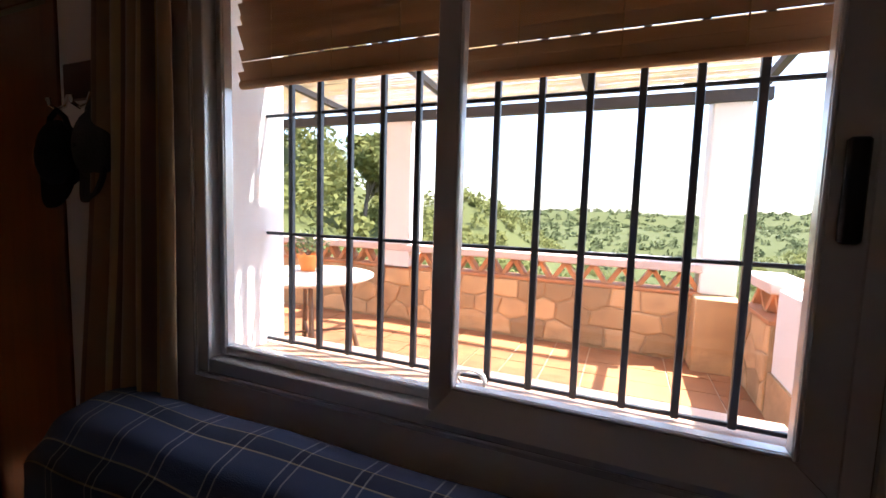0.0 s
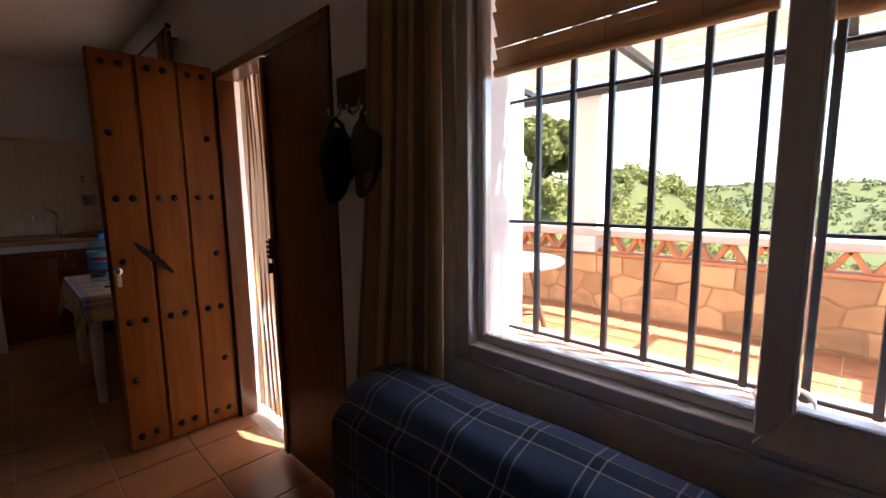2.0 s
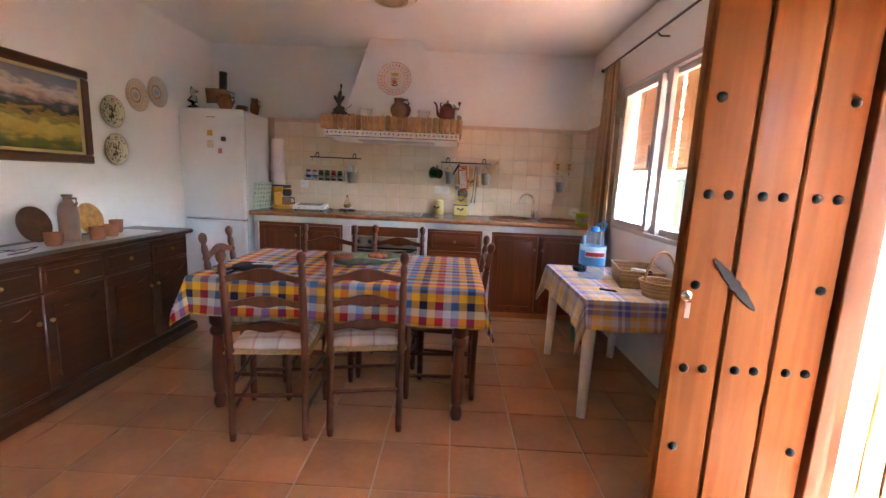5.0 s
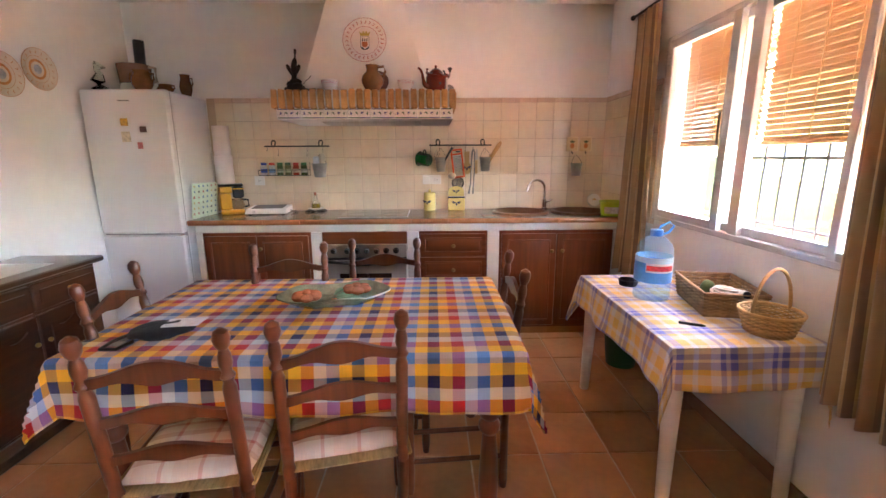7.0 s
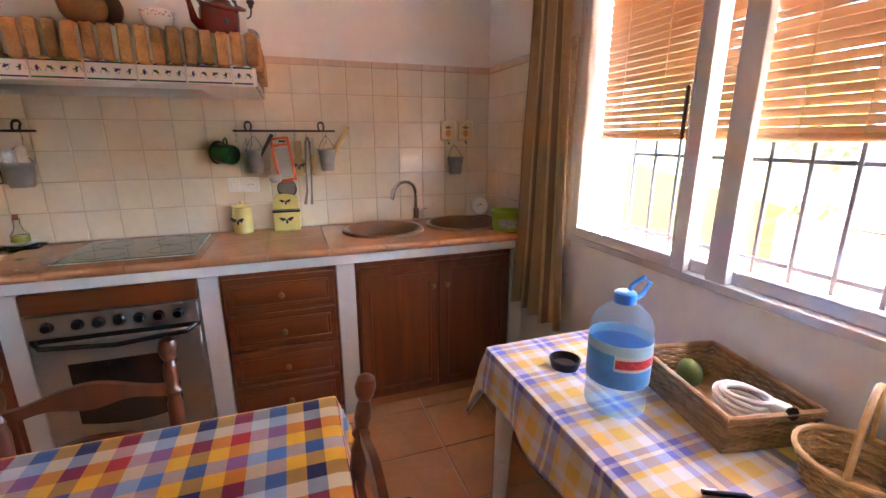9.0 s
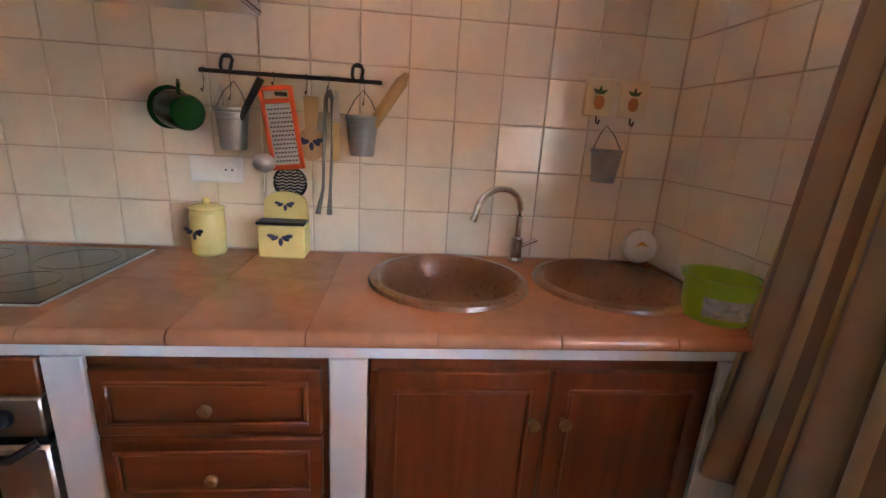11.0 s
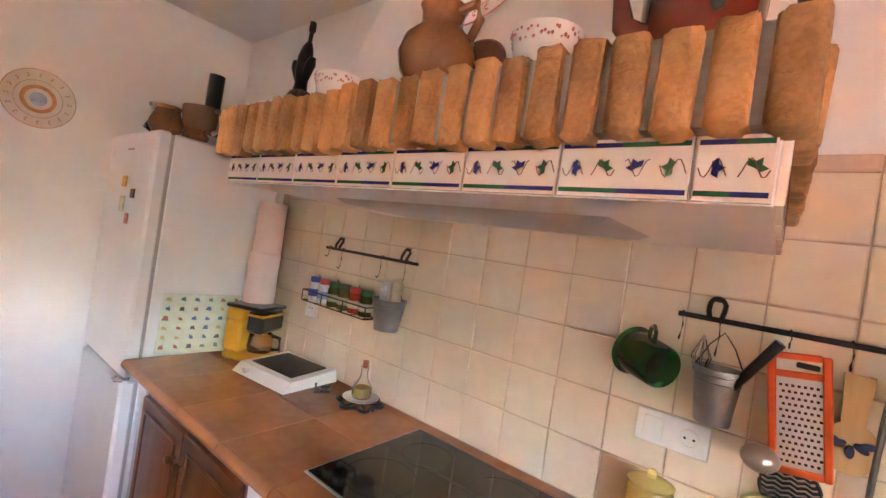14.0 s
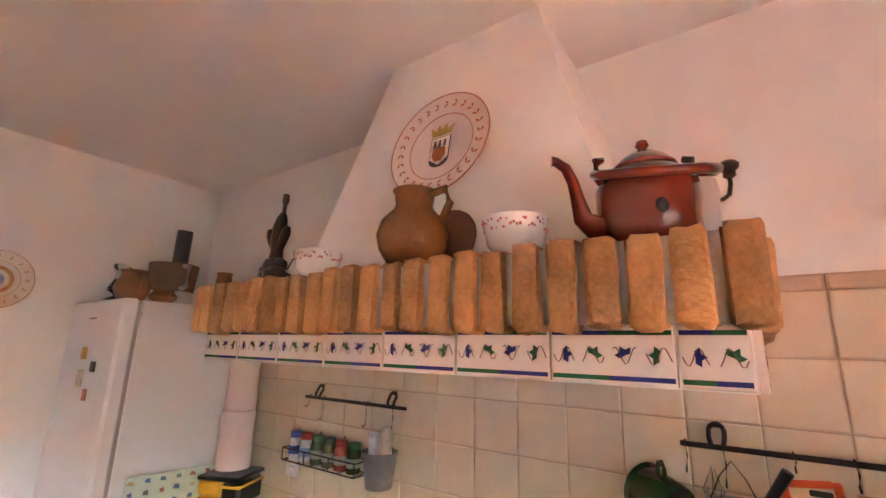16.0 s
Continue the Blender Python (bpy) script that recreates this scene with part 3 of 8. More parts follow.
def chair(at, turn, cushion=True, label="brown wooden ladder-back chair with a rush seat"):
    """A chair that faces its own +x."""
    c = thing("dining_chair", label, "chair", at, turn, group="chairs round the table")
    for s in (-1, 1):
        bm = bmesh.new()
        y = s * 0.176
        def back(z):
            return -0.20 - max(0, z - 0.45) * 0.13
        prof = [(0.015, 0.0), (0.019, 0.04), (0.02, 0.44), (0.021, 0.47), (0.0165, 0.49), (0.019, 0.52), (0.019, 0.80), (0.014, 0.82), (0.021, 0.835), (0.014, 0.85), (0.017, 0.865), (0.019, 0.875), (0.017, 0.90), (0.012, 0.916), (0.019, 0.928), (0.0235, 0.948), (0.019, 0.968), (0.006, 0.978)]
        tube(bm, [(back(z), y, z) for _, z in prof], [r for r, _ in prof], 12)
        part("back_post", bm, CHAIR_WOOD, c)
        bm = bmesh.new()
        pf = [(0.014, 0.0), (0.019, 0.05), (0.02, 0.30), (0.021, 0.44), (0.02, 0.465)]
        tube(bm, [(0.2, s * 0.205, z) for _, z in pf], [r for r, _ in pf], 12)
        part("front_leg", bm, CHAIR_WOOD, c)
        for z in (0.15, 0.29):
            part("side_stretcher", rod(bmesh.new(), (-0.195, y, z), (0.2, s * 0.205, z), 0.0105), CHAIR_WOOD, c)
        part("seat_rail", rod(bmesh.new(), (-0.195, y, 0.445), (0.2, s * 0.205, 0.445), 0.013), CHAIR_WOOD, c)
    for z in (0.19, 0.30):
        part("front_stretcher", rod(bmesh.new(), (0.2, -0.205, z), (0.2, 0.205, z), 0.0105), CHAIR_WOOD, c)
    part("rear_stretcher", rod(bmesh.new(), (-0.2, -0.176, 0.24), (-0.2, 0.176, 0.24), 0.0105), CHAIR_WOOD, c)
    for k, (z, h) in enumerate(((0.575, 0.056), (0.70, 0.06), (0.825, 0.068))):
        bm = bmesh.new()
        n = 16
        top = [(-0.168 + 0.336 * i / n, z + h * (0.72 + 0.28 * math.cos((i / n - 0.5) * 2 * math.pi * 1.0) * (1 if k == 2 else 0.8))) for i in range(n + 1)]
        low = [(0.168 - 0.336 * i / n, z + h * 0.08 * (1 - math.cos((i / n - 0.5) * 4 * math.pi)) * 1.3) for i in range(n + 1)]
        x = -0.20 - (z + h / 2 - 0.45) * 0.13
        plate_of(bm, top + low, "x", x - 0.008, x + 0.008)
        part("back_slat", bm, CHAIR_WOOD, c)
    bm = bmesh.new()
    n = 20
    for tri in (0, 1, 2, 3):
        for i in range(n):
            t0 = i / n
            r = 0.205 * (1 - t0) + 0.004
            q = {0: ((r, -r), (r, r)), 1: ((-r, -r), (-r, r)), 2: ((-r, r), (r, r)), 3: ((-r, -r), (r, -r))}[tri]
            z = 0.462 - 0.012 * t0
            rod(bm, (q[0][0], q[0][1] * 0.97, z), (q[1][0], q[1][1] * 0.97, z), 0.0056, seg=5)
    part("rush_seat", bm, RUSH, c, "woven straw-coloured rush seat")
    if cushion:
        def f(u, v):
            a, b = (u - 0.5) * 2, (v - 0.5) * 2
            e = max(0.0, (1 - a ** 4) * (1 - b ** 4)) ** 0.5
            return (a * 0.185 * (1 - 0.05 * b * b), b * 0.19 * (1 - 0.05 * a * a), 0.474 + 0.042 * e + 0.004 * noise.noise(Vector((a * 3, b * 3, turn)))), (a * 0.19, b * 0.19)
        sheet("cushion", CUSHION, 20, 20, f, c, "flat faded plaid cushion", 0.008)
    return c


chair((-3.50, -1.395, 0), 187)
chair((-3.60, -0.955, 0), 192)
chair((-3.88, -1.645, 0), 96)
chair((-3.99, -0.54, 0), -90)
chair((-4.135, -1.35, 0), 7)
chair((-4.240, -0.890, 0), 2)

# ---- side table with its cloth ----
SX0, SX1, SY0, SY1, SZ = -4.64, -3.66, 0.25, 0.835, 0.715
side_table = thing("side_table", "white plastic table with round legs", "table", ((SX0 + SX1) / 2, (SY0 + SY1) / 2, 0))
hx, hy = (SX1 - SX0) / 2, (SY1 - SY0) / 2
part("tabletop", boxes((-hx, hx, -hy, hy, 0.675, SZ - 0.004), bevel=0.01), WHITE_PLASTIC, side_table)
for sx in (-1, 1):
    for sy in (-1, 1):
        lg = bmesh.new()
        tube(lg, [(sx * (hx - 0.03), sy * (hy - 0.045), 0), (sx * (hx - 0.045), sy * (hy - 0.05), 0.4), (sx * (hx - 0.055), sy * (hy - 0.055), 0.68)], [0.026, 0.034, 0.04], 14)
        part("leg", lg, WHITE_PLASTIC, side_table)
YL_, BL_, WH_ = (0.84, 0.58, 0.13), (0.19, 0.21, 0.66), (0.82, 0.79, 0.78)
OIL = plaid("yellow_and_blue_oilcloth", [(0, WH_), (0.18, YL_), (0.42, WH_), (0.6, BL_), (0.7, WH_), (0.76, BL_), (0.9, YL_)],
            [(0, YL_), (0.22, WH_), (0.4, BL_), (0.5, WH_), (0.58, BL_), (0.72, YL_), (0.9, WH_)], 0.20, rough=0.3)
oilcloth = sheet("oilcloth", OIL, 64, 44, lambda u, v, f=draped(0, 0, hx + 0.004, hy + 0.002, SZ, 0.17, 2.4, 0.012, point=0.85): (lambda p: ((p[0][0], min(p[0][1], hy + 0.008), p[0][2]), p[1]))(f(u, v)))
oilcloth.matrix_basis = pose((SX0 + SX1) / 2, (SY0 + SY1) / 2, 0)
tagged(oilcloth, "yellow and blue checked oilcloth draped over the side table", "tablecloth")

# ---- sideboard ----
side = thing("sideboard", "long dark wooden sideboard with drawers and panelled doors", "sideboard", (-3.865, YL + 0.02, 0))
part("carcass", boxes((-0.84, 0.84, 0.0, 0.43, 0.09, 0.815), bevel=0.004), SIDE_WOOD, side)
part("top", boxes((-0.875, 0.875, -0.005, 0.475, 0.817, 0.85), bevel=0.008), SIDE_WOOD, side)
part("plinth", boxes((-0.885, 0.885, 0.0, 0.47, 0.0, 0.065), bevel=0.010), SIDE_WOOD, side)
part("plinth_moulding", loft(bmesh.new(), [(-0.882, 0.0, 0.0655), (0.882, 0.0, 0.0655), (0.882, 0.468, 0.0655), (-0.882, 0.468, 0.0655)], [(-0.85, 0.0, 0.0895), (0.85, 0.0, 0.0895), (0.85, 0.438, 0.0895), (-0.85, 0.438, 0.0895)]), SIDE_WOOD, side)
for i in range(4):
    x0, x1 = -0.82 + i * 0.413, -0.82 + i * 0.413 + 0.40
    for nm, z0, z1, kz in (("drawer", 0.655, 0.80, 0.727), ("door", 0.11, 0.64, 0.5)):
        d = part(nm, boxes((x0, x1, 0.43, 0.447, z0, z1), bevel=0.006), SIDE_WOOD, side)
        k = 0.035 if nm == "drawer" else 0.06
        n = 12
        arch = [(x0 + k + (x1 - x0 - 2 * k) * j / n, z1 - k - (0.03 * abs(math.sin(math.pi * j / n * 2)) if nm == "door" else 0)) for j in range(n + 1)]
        part("raised_field", plate_of(bmesh.new(), arch + [(x1 - k, z0 + k), (x0 + k, z0 + k)], "y", 0.4475, 0.456), SIDE_WOOD, d)
        kb = bmesh.new()
        ball(kb, ((x0 + x1) / 2 if nm == "drawer" else (x1 - 0.03 if i % 2 == 0 else x0 + 0.03), 0.462, kz), 0.012)
        part("knob", kb, mat("brass", (0.42, 0.27, 0.08), 0.3, 0.9), d)

# ---- entrance door ----
FRAME_Y = YF + 0.045
door_1 = thing("door_1", "two-leaf wooden entrance door with one leaf open inward", "door", (DR[0], YF, 0), kind="structure")
fr = boxes((0.0, 0.05, -0.008, 0.09, 0, 2.0), (1.15, 1.2, -0.008, 0.09, 0, 2.0), (0.05, 1.15, -0.008, 0.09, 1.955, 2.0), bevel=0.004)
part("door_frame", fr, DARK_DOOR, door_1)

# open leaf, studded planks outside
leaf = part("open_leaf", boxes((-0.022, 0.012, -0.555, -0.012, 0.012, 2.018), bevel=0.003), DOOR_WOOD, door_1, "studded orange-brown plank door leaf")
for i in range(3):
    y0 = -0.553 + i * 0.181
    part("plank", boxes((0.0125, 0.026, y0 + 0.004, y0 + 0.175, 0.014, 2.016), bevel=0.006), DOOR_WOOD, leaf)
rows = [1.96, 1.635, 1.32, 1.005, 0.698, 0.39, 0.086]
for r, z in enumerate(rows):
    for i in range(3):
        cy = -0.553 + i * 0.181 + 0.0895
        for s in ((-1, 1) if r in (0, 2, 4, 6) else ((-1,) if i == 0 else (1,) if i == 2 else ())):
            bm = bmesh.new()
            lathe(bm, [(0.017, 0), (0.016, 0.006), (0.010, 0.013), (0.0, 0.016)], 12)
            yy = cy + s * 0.034
            bmesh.ops.transform(bm, matrix=Matrix.Translation((0.026, yy, z)) @ Matrix.Rotation(radians(90), 4, "Y"), verts=bm.verts[:])
            part("stud", bm, IRON, leaf)
bm = bmesh.new()
pts = []
a, b = Vector((-0.445, 1.10)), Vector((-0.285, 0.925))
d = (b - a).normalized()
nrm = Vector((-d.y, d.x))
for i in range(13):
    t = i / 12
    pts.append(a + (b - a) * t + nrm * (0.009 + 0.006 * abs(math.sin(t * math.pi * 5))) * (0.35 + math.sin(math.pi * t)))
for i in range(12, -1, -1):
    t = i / 12
    pts.append(a + (b - a) * t - nrm * (0.009 + 0.006 * abs(math.sin(t * math.pi * 5))) * (0.35 + math.sin(math.pi * t)))
part("iron_plate", plate_of(bm, [(p.x, p.y) for p in pts], "x", 0.0265, 0.034), IRON, leaf, "black wrought-iron grip plate")
bm = bmesh.new()
lathe(bm, [(0.02, 0), (0.02, 0.006), (0.012, 0.012), (0.0, 0.014)], 14)
bmesh.ops.transform(bm, matrix=Matrix.Translation((0.026, -0.525, 0.965)) @ Matrix.Rotation(radians(90), 4, "Y"), verts=bm.verts[:])
box(bm, 0.03, 0.05, -0.528, -0.522, 0.955, 0.975)
lk = part("lock", bm, CHROME, leaf)
part("key_tag", boxes((0.044, 0.047, -0.534, -0.515, 0.89, 0.945), bevel=0.001), mat("pale_tag", (0.75, 0.62, 0.55), 0.5), lk)
tube_bm = bmesh.new()
tube(tube_bm, [(-0.03, -0.47, 1.0), (-0.07, -0.47, 1.0), (-0.075, -0.37, 1.0)], 0.009)
part("inner_handle", tube_bm, IRON, leaf)

# closed leaf
leaf2 = part("closed_leaf", boxes((0.605, 1.149, 0.012, 0.05, 0.012, 1.95), bevel=0.003), DARK_DOOR, door_1, "dark brown plain inner face of the closed leaf")
part("edge_strip", boxes((0.585, 0.625, 0.0, 0.011, 0.012, 1.95), bevel=0.003), DARK_DOOR, leaf2)
bm = boxes((0.574, 0.612, -0.006, -0.001, 1.02, 1.12), bevel=0.002)
for k in range(4):
    box(bm, 0.57, 0.602, -0.018, -0.007, 1.025 + k * 0.024, 1.038 + k * 0.024, bevel=0.002)
part("lock_case", bm, IRON, leaf2)
part("bolt", boxes((0.58, 0.596, -0.02, -0.001, 0.95, 1.0), bevel=0.003), IRON, leaf2)

# strip curtain in the doorway
STRIP = mat("amber_curtain_strip", (0.46, 0.20, 0.05), 0.5, var=0.35, scale=5, rnd=0.6, stretch=(1, 1, 0.3))
sc = thing("strip_curtain", "hanging curtain of pale plastic strips and amber cords in the doorway", "door curtain", (DR[0], YF + 0.108, 0.0))
part("rail", boxes((0.06, 1.14, -0.012, 0.012, 1.955, 1.975), bevel=0.003), ALU, sc)
random.seed(5)
PALE_STRIP = see_through(mat("clear_pale_strip", (0.80, 0.70, 0.58), 0.35, var=0.12, scale=3, stretch=(1, 1, 0.3)), 0.55)
for i in range(9):
    x = 0.066 + i * 0.058 + random.uniform(-0.005, 0.005)
    ph, am, w = random.uniform(0, 6), random.uniform(0.004, 0.014), random.uniform(0.040, 0.047)
    zs = [0.05 + k * 0.127 for k in range(16)]
    lean = [am * math.sin(ph + z * 2.0) + 0.07 * (1 - z / 1.95) ** 2 * i / 9 for z in zs]
    bm = bmesh.new()
    for y0, y1 in ((0.0, 0.0012),):
        rows = [[bm.verts.new((x + q + e * w, y + 0.006 * math.sin(ph + z * 4 + e * 2), z)) for e, y in ((0, y0), (0.5, y0 + 0.004), (1, y0), (1, y1), (0.5, y1 + 0.004), (0, y1))] for q, z in zip(lean, zs)]
        for lo, hi in zip(rows, rows[1:]):
            for k in range(6):
                bm.faces.new((lo[k], lo[(k + 1) % 6], hi[(k + 1) % 6], hi[k]))
    flat = part("strip", bm, PALE_STRIP, sc, "pale clear plastic strip")
    tube_at = [(x + q + w + 0.009, 0.006 * math.sin(ph + z * 4 + 2), z) for q, z in zip(lean, zs)]
    part("cord", tube(bmesh.new(), tube_at, random.uniform(0.0045, 0.0065), 6), STRIP, sc, "amber plastic cord")

# coat rack and caps
rack = thing("coat_rack", "dark wooden coat rack with three metal hooks on the wall", "coat rack", (-1.46, YF, 1.68))
part("board", boxes((-0.15, 0.17, -0.018, -0.001, -0.055, 0.055), bevel=0.003), SIDE_WOOD, rack)
for x in (-0.12, -0.005, 0.11):
    bm = bmesh.new()
    tube(bm, [(x, -0.02, -0.04), (x, -0.03, -0.075), (x, -0.05, -0.09), (x, -0.068, -0.08), (x, -0.072, -0.06)], [0.006, 0.006, 0.006, 0.006, 0.008])
    part("hook", bm, CHROME, rack)


def cap(at, turn, colour, label):
    """A baseball cap, hung by its strap with the peak down."""
    c = thing("cap", label, "cap", at, turn)
    m = mat("cap_cloth", colour, 0.95, var=0.25, scale=14, bump=0.4, bscale=160)
    bm = bmesh.new()
    ball(bm, (0, 0, -0.15), 0.1, 0.86, 0.5, 1.0, 22)
    for v in bm.verts:
        k = (v.co.z + 0.05) / -0.2
        v.co.x *= 0.72 + 0.34 * k
    part("crown", bm, m, c)
    bm = bmesh.new()
    n = 16
    out = [(0.064 * math.cos(math.pi + math.pi * i / n), -0.205 - 0.105 * math.sin(math.pi * i / n)) for i in range(n + 1)]
    plate_of(bm, out, "y", -0.036, -0.026)
    for v in bm.verts:
        v.co.y += 0.022 * (v.co.x / 0.064) ** 2
    part("peak", bm, m, c)
    bm = bmesh.new()
    tube(bm, [(-0.045, 0.0, -0.09), (-0.03, -0.002, -0.045), (0.0, -0.003, -0.022), (0.03, -0.002, -0.045), (0.045, 0.0, -0.09)], 0.008, 6)
    part("strap", bm, m, c)
    ball(bm := bmesh.new(), (0, -0.053, -0.155), 0.007, 1, 0.6, 1)
    part("button", bm, m, c)
    return c


cap((-1.545, YF - 0.065, 1.605), 8, (0.008, 0.009, 0.014), "black cotton cap hanging from a rack hook")
cap((-1.375, YF - 0.06, 1.625), -4, (0.075, 0.078, 0.07), "grey-green cotton cap hanging from a rack hook")


# ---- curtains ----


def curtain_cloth(name):
    m = bpy.data.materials.new(name)
    m.use_nodes = True
    n, l = m.node_tree.nodes, m.node_tree.links
    b = n["Principled BSDF"]
    b.inputs["Roughness"].default_value, b.inputs["Sheen Weight"].default_value = 0.75, 0.3
    uv, sp = n.new("ShaderNodeUVMap"), n.new("ShaderNodeSeparateXYZ")
    uv.uv_map = "cloth"
    l.new(uv.outputs["UV"], sp.inputs[0])
    col = bands(m, n, l, sp.outputs["X"], 0.31, [(0, (0.52, 0.34, 0.15)), (0.12, (0.30, 0.175, 0.08)), (0.17, (0.42, 0.27, 0.125)), (0.30, (0.21, 0.12, 0.06)), (0.36, (0.36, 0.225, 0.11)), (0.52, (0.26, 0.15, 0.075)), (0.60, (0.56, 0.37, 0.165)), (0.72, (0.32, 0.195, 0.09)), (0.80, (0.48, 0.31, 0.14)), (0.92, (0.20, 0.115, 0.06))])
    l.new(col, b.inputs["Base Color"])
    b.inputs["Transmission Weight"].default_value = 0.0
    tx, mp, bp = n.new("ShaderNodeTexNoise"), n.new("ShaderNodeMapping"), n.new("ShaderNodeBump")
    mp.inputs["Scale"].default_value = (500, 60, 1)
    l.new(uv.outputs["UV"], mp.inputs["Vector"])
    l.new(mp.outputs["Vector"], tx.inputs["Vector"])
    bp.inputs["Strength"].default_value, bp.inputs["Distance"].default_value = 0.25, 0.002
    l.new(tx.outputs["Fac"], bp.inputs["Height"])
    l.new(bp.outputs["Normal"], b.inputs["Normal"])
    return m


CURTAIN = curtain_cloth("brown_striped_curtain")


def curtain(name, label, xt0, xt1, xb0, xb1, zt, zb, y, folds, seed):
    """A hanging curtain, gathered in folds."""
    c = thing(name, label, "curtain", ((xt0 + xt1) / 2, y, zb))
    ox = (xt0 + xt1) / 2
    def f(u, v):
        k = v ** 1.6
        x = (xt0 + (xt1 - xt0) * u) * (1 - k) + (xb0 + (xb1 - xb0) * u) * k
        amp = 0.026 + 0.012 * math.sin(seed + u * 9)
        ph = u * folds * 2 * math.pi + 0.6 * math.sin(3 * u + seed) + 0.5 * v * math.sin(seed * 2 + u * 5)
        yy = amp * math.sin(ph) * (0.75 + 0.35 * v) + 0.008 * noise.noise(Vector((u * 8, v * 3, seed)))
        z = zt + (zb - zt) * v + (0.012 * math.sin(ph + 1) if v > 0.98 else 0)
        return (x - ox + 0.010 * math.cos(ph) * 1.2, yy, z - zb), (u * folds * 0.155, v * (zt - zb))
    sheet("cloth", CURTAIN, 150, 26, f, c, thick=0.003)
    return c


curtain("curtain", "brown striped curtain gathered beside the window behind the sofa", -1.335, -1.05, -1.50, -1.06, 2.2, 0.62, YF - 0.06, 5, 1.3)
curtain("curtain", "brown striped curtain gathered beside the kitchen window", -5.34, -5.02, -5.47, -4.95, 2.33, 0.56, YF - 0.075, 5, 2.1)
curtain("curtain", "brown striped curtain hanging short of the floor by the window", -3.64, -3.36, -3.62, -3.19, 2.33, 0.53, YF - 0.065, 6, 3.7)


def curtain_rod(name, x0, x1, z, y):
    r = thing(name, "thin black iron curtain rod on wall brackets", "curtain rod", (x0, y, z))
    part("bar", rod(bmesh.new(), (0, 0, 0), (x1 - x0, 0, 0), 0.008), IRON, r)
    for x in (0.0, x1 - x0):
        b = bmesh.new()
        ball(b, (x + (-0.012 if x == 0 else 0.012), 0, 0), 0.017)
        part("finial", b, IRON, r)
    for x in (0.1, (x1 - x0) / 2, x1 - x0 - 0.1):
        b = bmesh.new()
        tube(b, [(x, YF - y - 0.001, -0.03), (x, 0.02, -0.03), (x, 0.0, -0.012)], 0.006)
        part("bracket", b, IRON, r)
    return r


curtain_rod("curtain_rod", -5.4, -3.33, 2.345, YF - 0.08)
curtain_rod("curtain_rod", -1.42, 0.75, 2.215, YF - 0.07)


# ---- windows ----
def ring(bm, x0, x1, z0, z1, w, y0, y1, wb=None, left=None):
    """A frame of four bars round a pane."""
    wb, left = wb or w, left or w
    box(bm, x0, x0 + left, y0, y1, z0, z1, bevel=0.003)
    box(bm, x1 - w, x1, y0, y1, z0, z1, bevel=0.003)
    box(bm, x0 + left, x1 - w, y0, y1, z0, z0 + wb, bevel=0.003)
    box(bm, x0 + left, x1 - w, y0, y1, z1 - w, z1, bevel=0.003)
    return bm


def sash(parent, x0, x1, z0, z1, w, y, label="", left=None):
    s = part("sash", ring(bmesh.new(), x0, x1, z0, z1, w, y - 0.014, y + 0.014, left=left), ALU, parent, label)
    p = part("pane", boxes((x0 + (left or w) - 0.004, x1 - w + 0.004, y - 0.003, y + 0.003, z0 + w - 0.004, z1 - w + 0.004)), PANE, s, smooth=False)
    p.visible_shadow = False
    part("bead", ring(bmesh.new(), x0 + (left or w) - 0.009, x1 - w + 0.009, z0 + w - 0.009, z1 - w + 0.009, 0.008, y - 0.019, y - 0.0145), ALU, s)
    return s


def slat_blind(name, label, x0, x1, z0, z1, y, step, depth, tilt, lap):
    """A wooden roller blind of thin slats on cords, with the last ones folded up."""
    b = thing(name, label, "blind", (x0, y, z0))
    n = int((z1 - z0) / step)
    rr = random.Random(int(x0 * 100))
    for i in range(n):
        z = i * step
        bm = bmesh.new()
        # lapped blinds: gaps between the lowest four slats stand in for sunlit edges
        box(bm, 0.0, x1 - x0, -0.0022, 0.0022, -step * 0.5 * (0.965 if i < 4 and lap > 1 else lap), step * 0.5 * (0.965 if i < 4 and lap > 1 else lap))
        bmesh.ops.transform(bm, matrix=Matrix.Translation((0, rr.uniform(-0.002, 0.002) + (0.005 if i % 2 else -0.005) * (lap > 1), z + step / 2)) @ Matrix.Rotation(radians(tilt + rr.uniform(-3, 3)), 4, "X"), verts=bm.verts[:])
        part("slat", bm, BLIND_WOOD, b, smooth=False)
    for x in (0.12, (x1 - x0) / 2, x1 - x0 - 0.12):
        part("cord", rod(bmesh.new(), (x, -0.012, 0.0), (x, -0.012, z1 - z0), 0.0018, seg=6), RUSH, b)
    part("bottom_roll", rod(bmesh.new(), (0.0, 0, -0.004), (x1 - x0, 0, -0.004), 0.012), BLIND_WOOD, b)
    return b


SILL = mat("sill_tile", (0.60, 0.36, 0.24), 0.4, var=0.2, scale=5)
window_1 = thing("window_1", "white aluminium sliding window with iron grille outside", "window", (W1[0], YF, W1[2]), kind="structure")
ww, wh = W1[1] - W1[0], W1[3] - W1[2]
part("window_frame", ring(bmesh.new(), 0, ww, 0, wh, 0.04, -0.012, 0.06), ALU, window_1)
part("cover_strip", ring(bmesh.new(), -0.012, ww + 0.012, -0.012, wh + 0.012, 0.014, -0.018, -0.0125), ALU, window_1)
sash(window_1, 0.042, 0.725, 0.042, wh - 0.042, 0.028, 0.038)
s = sash(window_1, 0.697, ww - 0.028, 0.03, wh - 0.03, 0.07, 0.004, left=0.055)
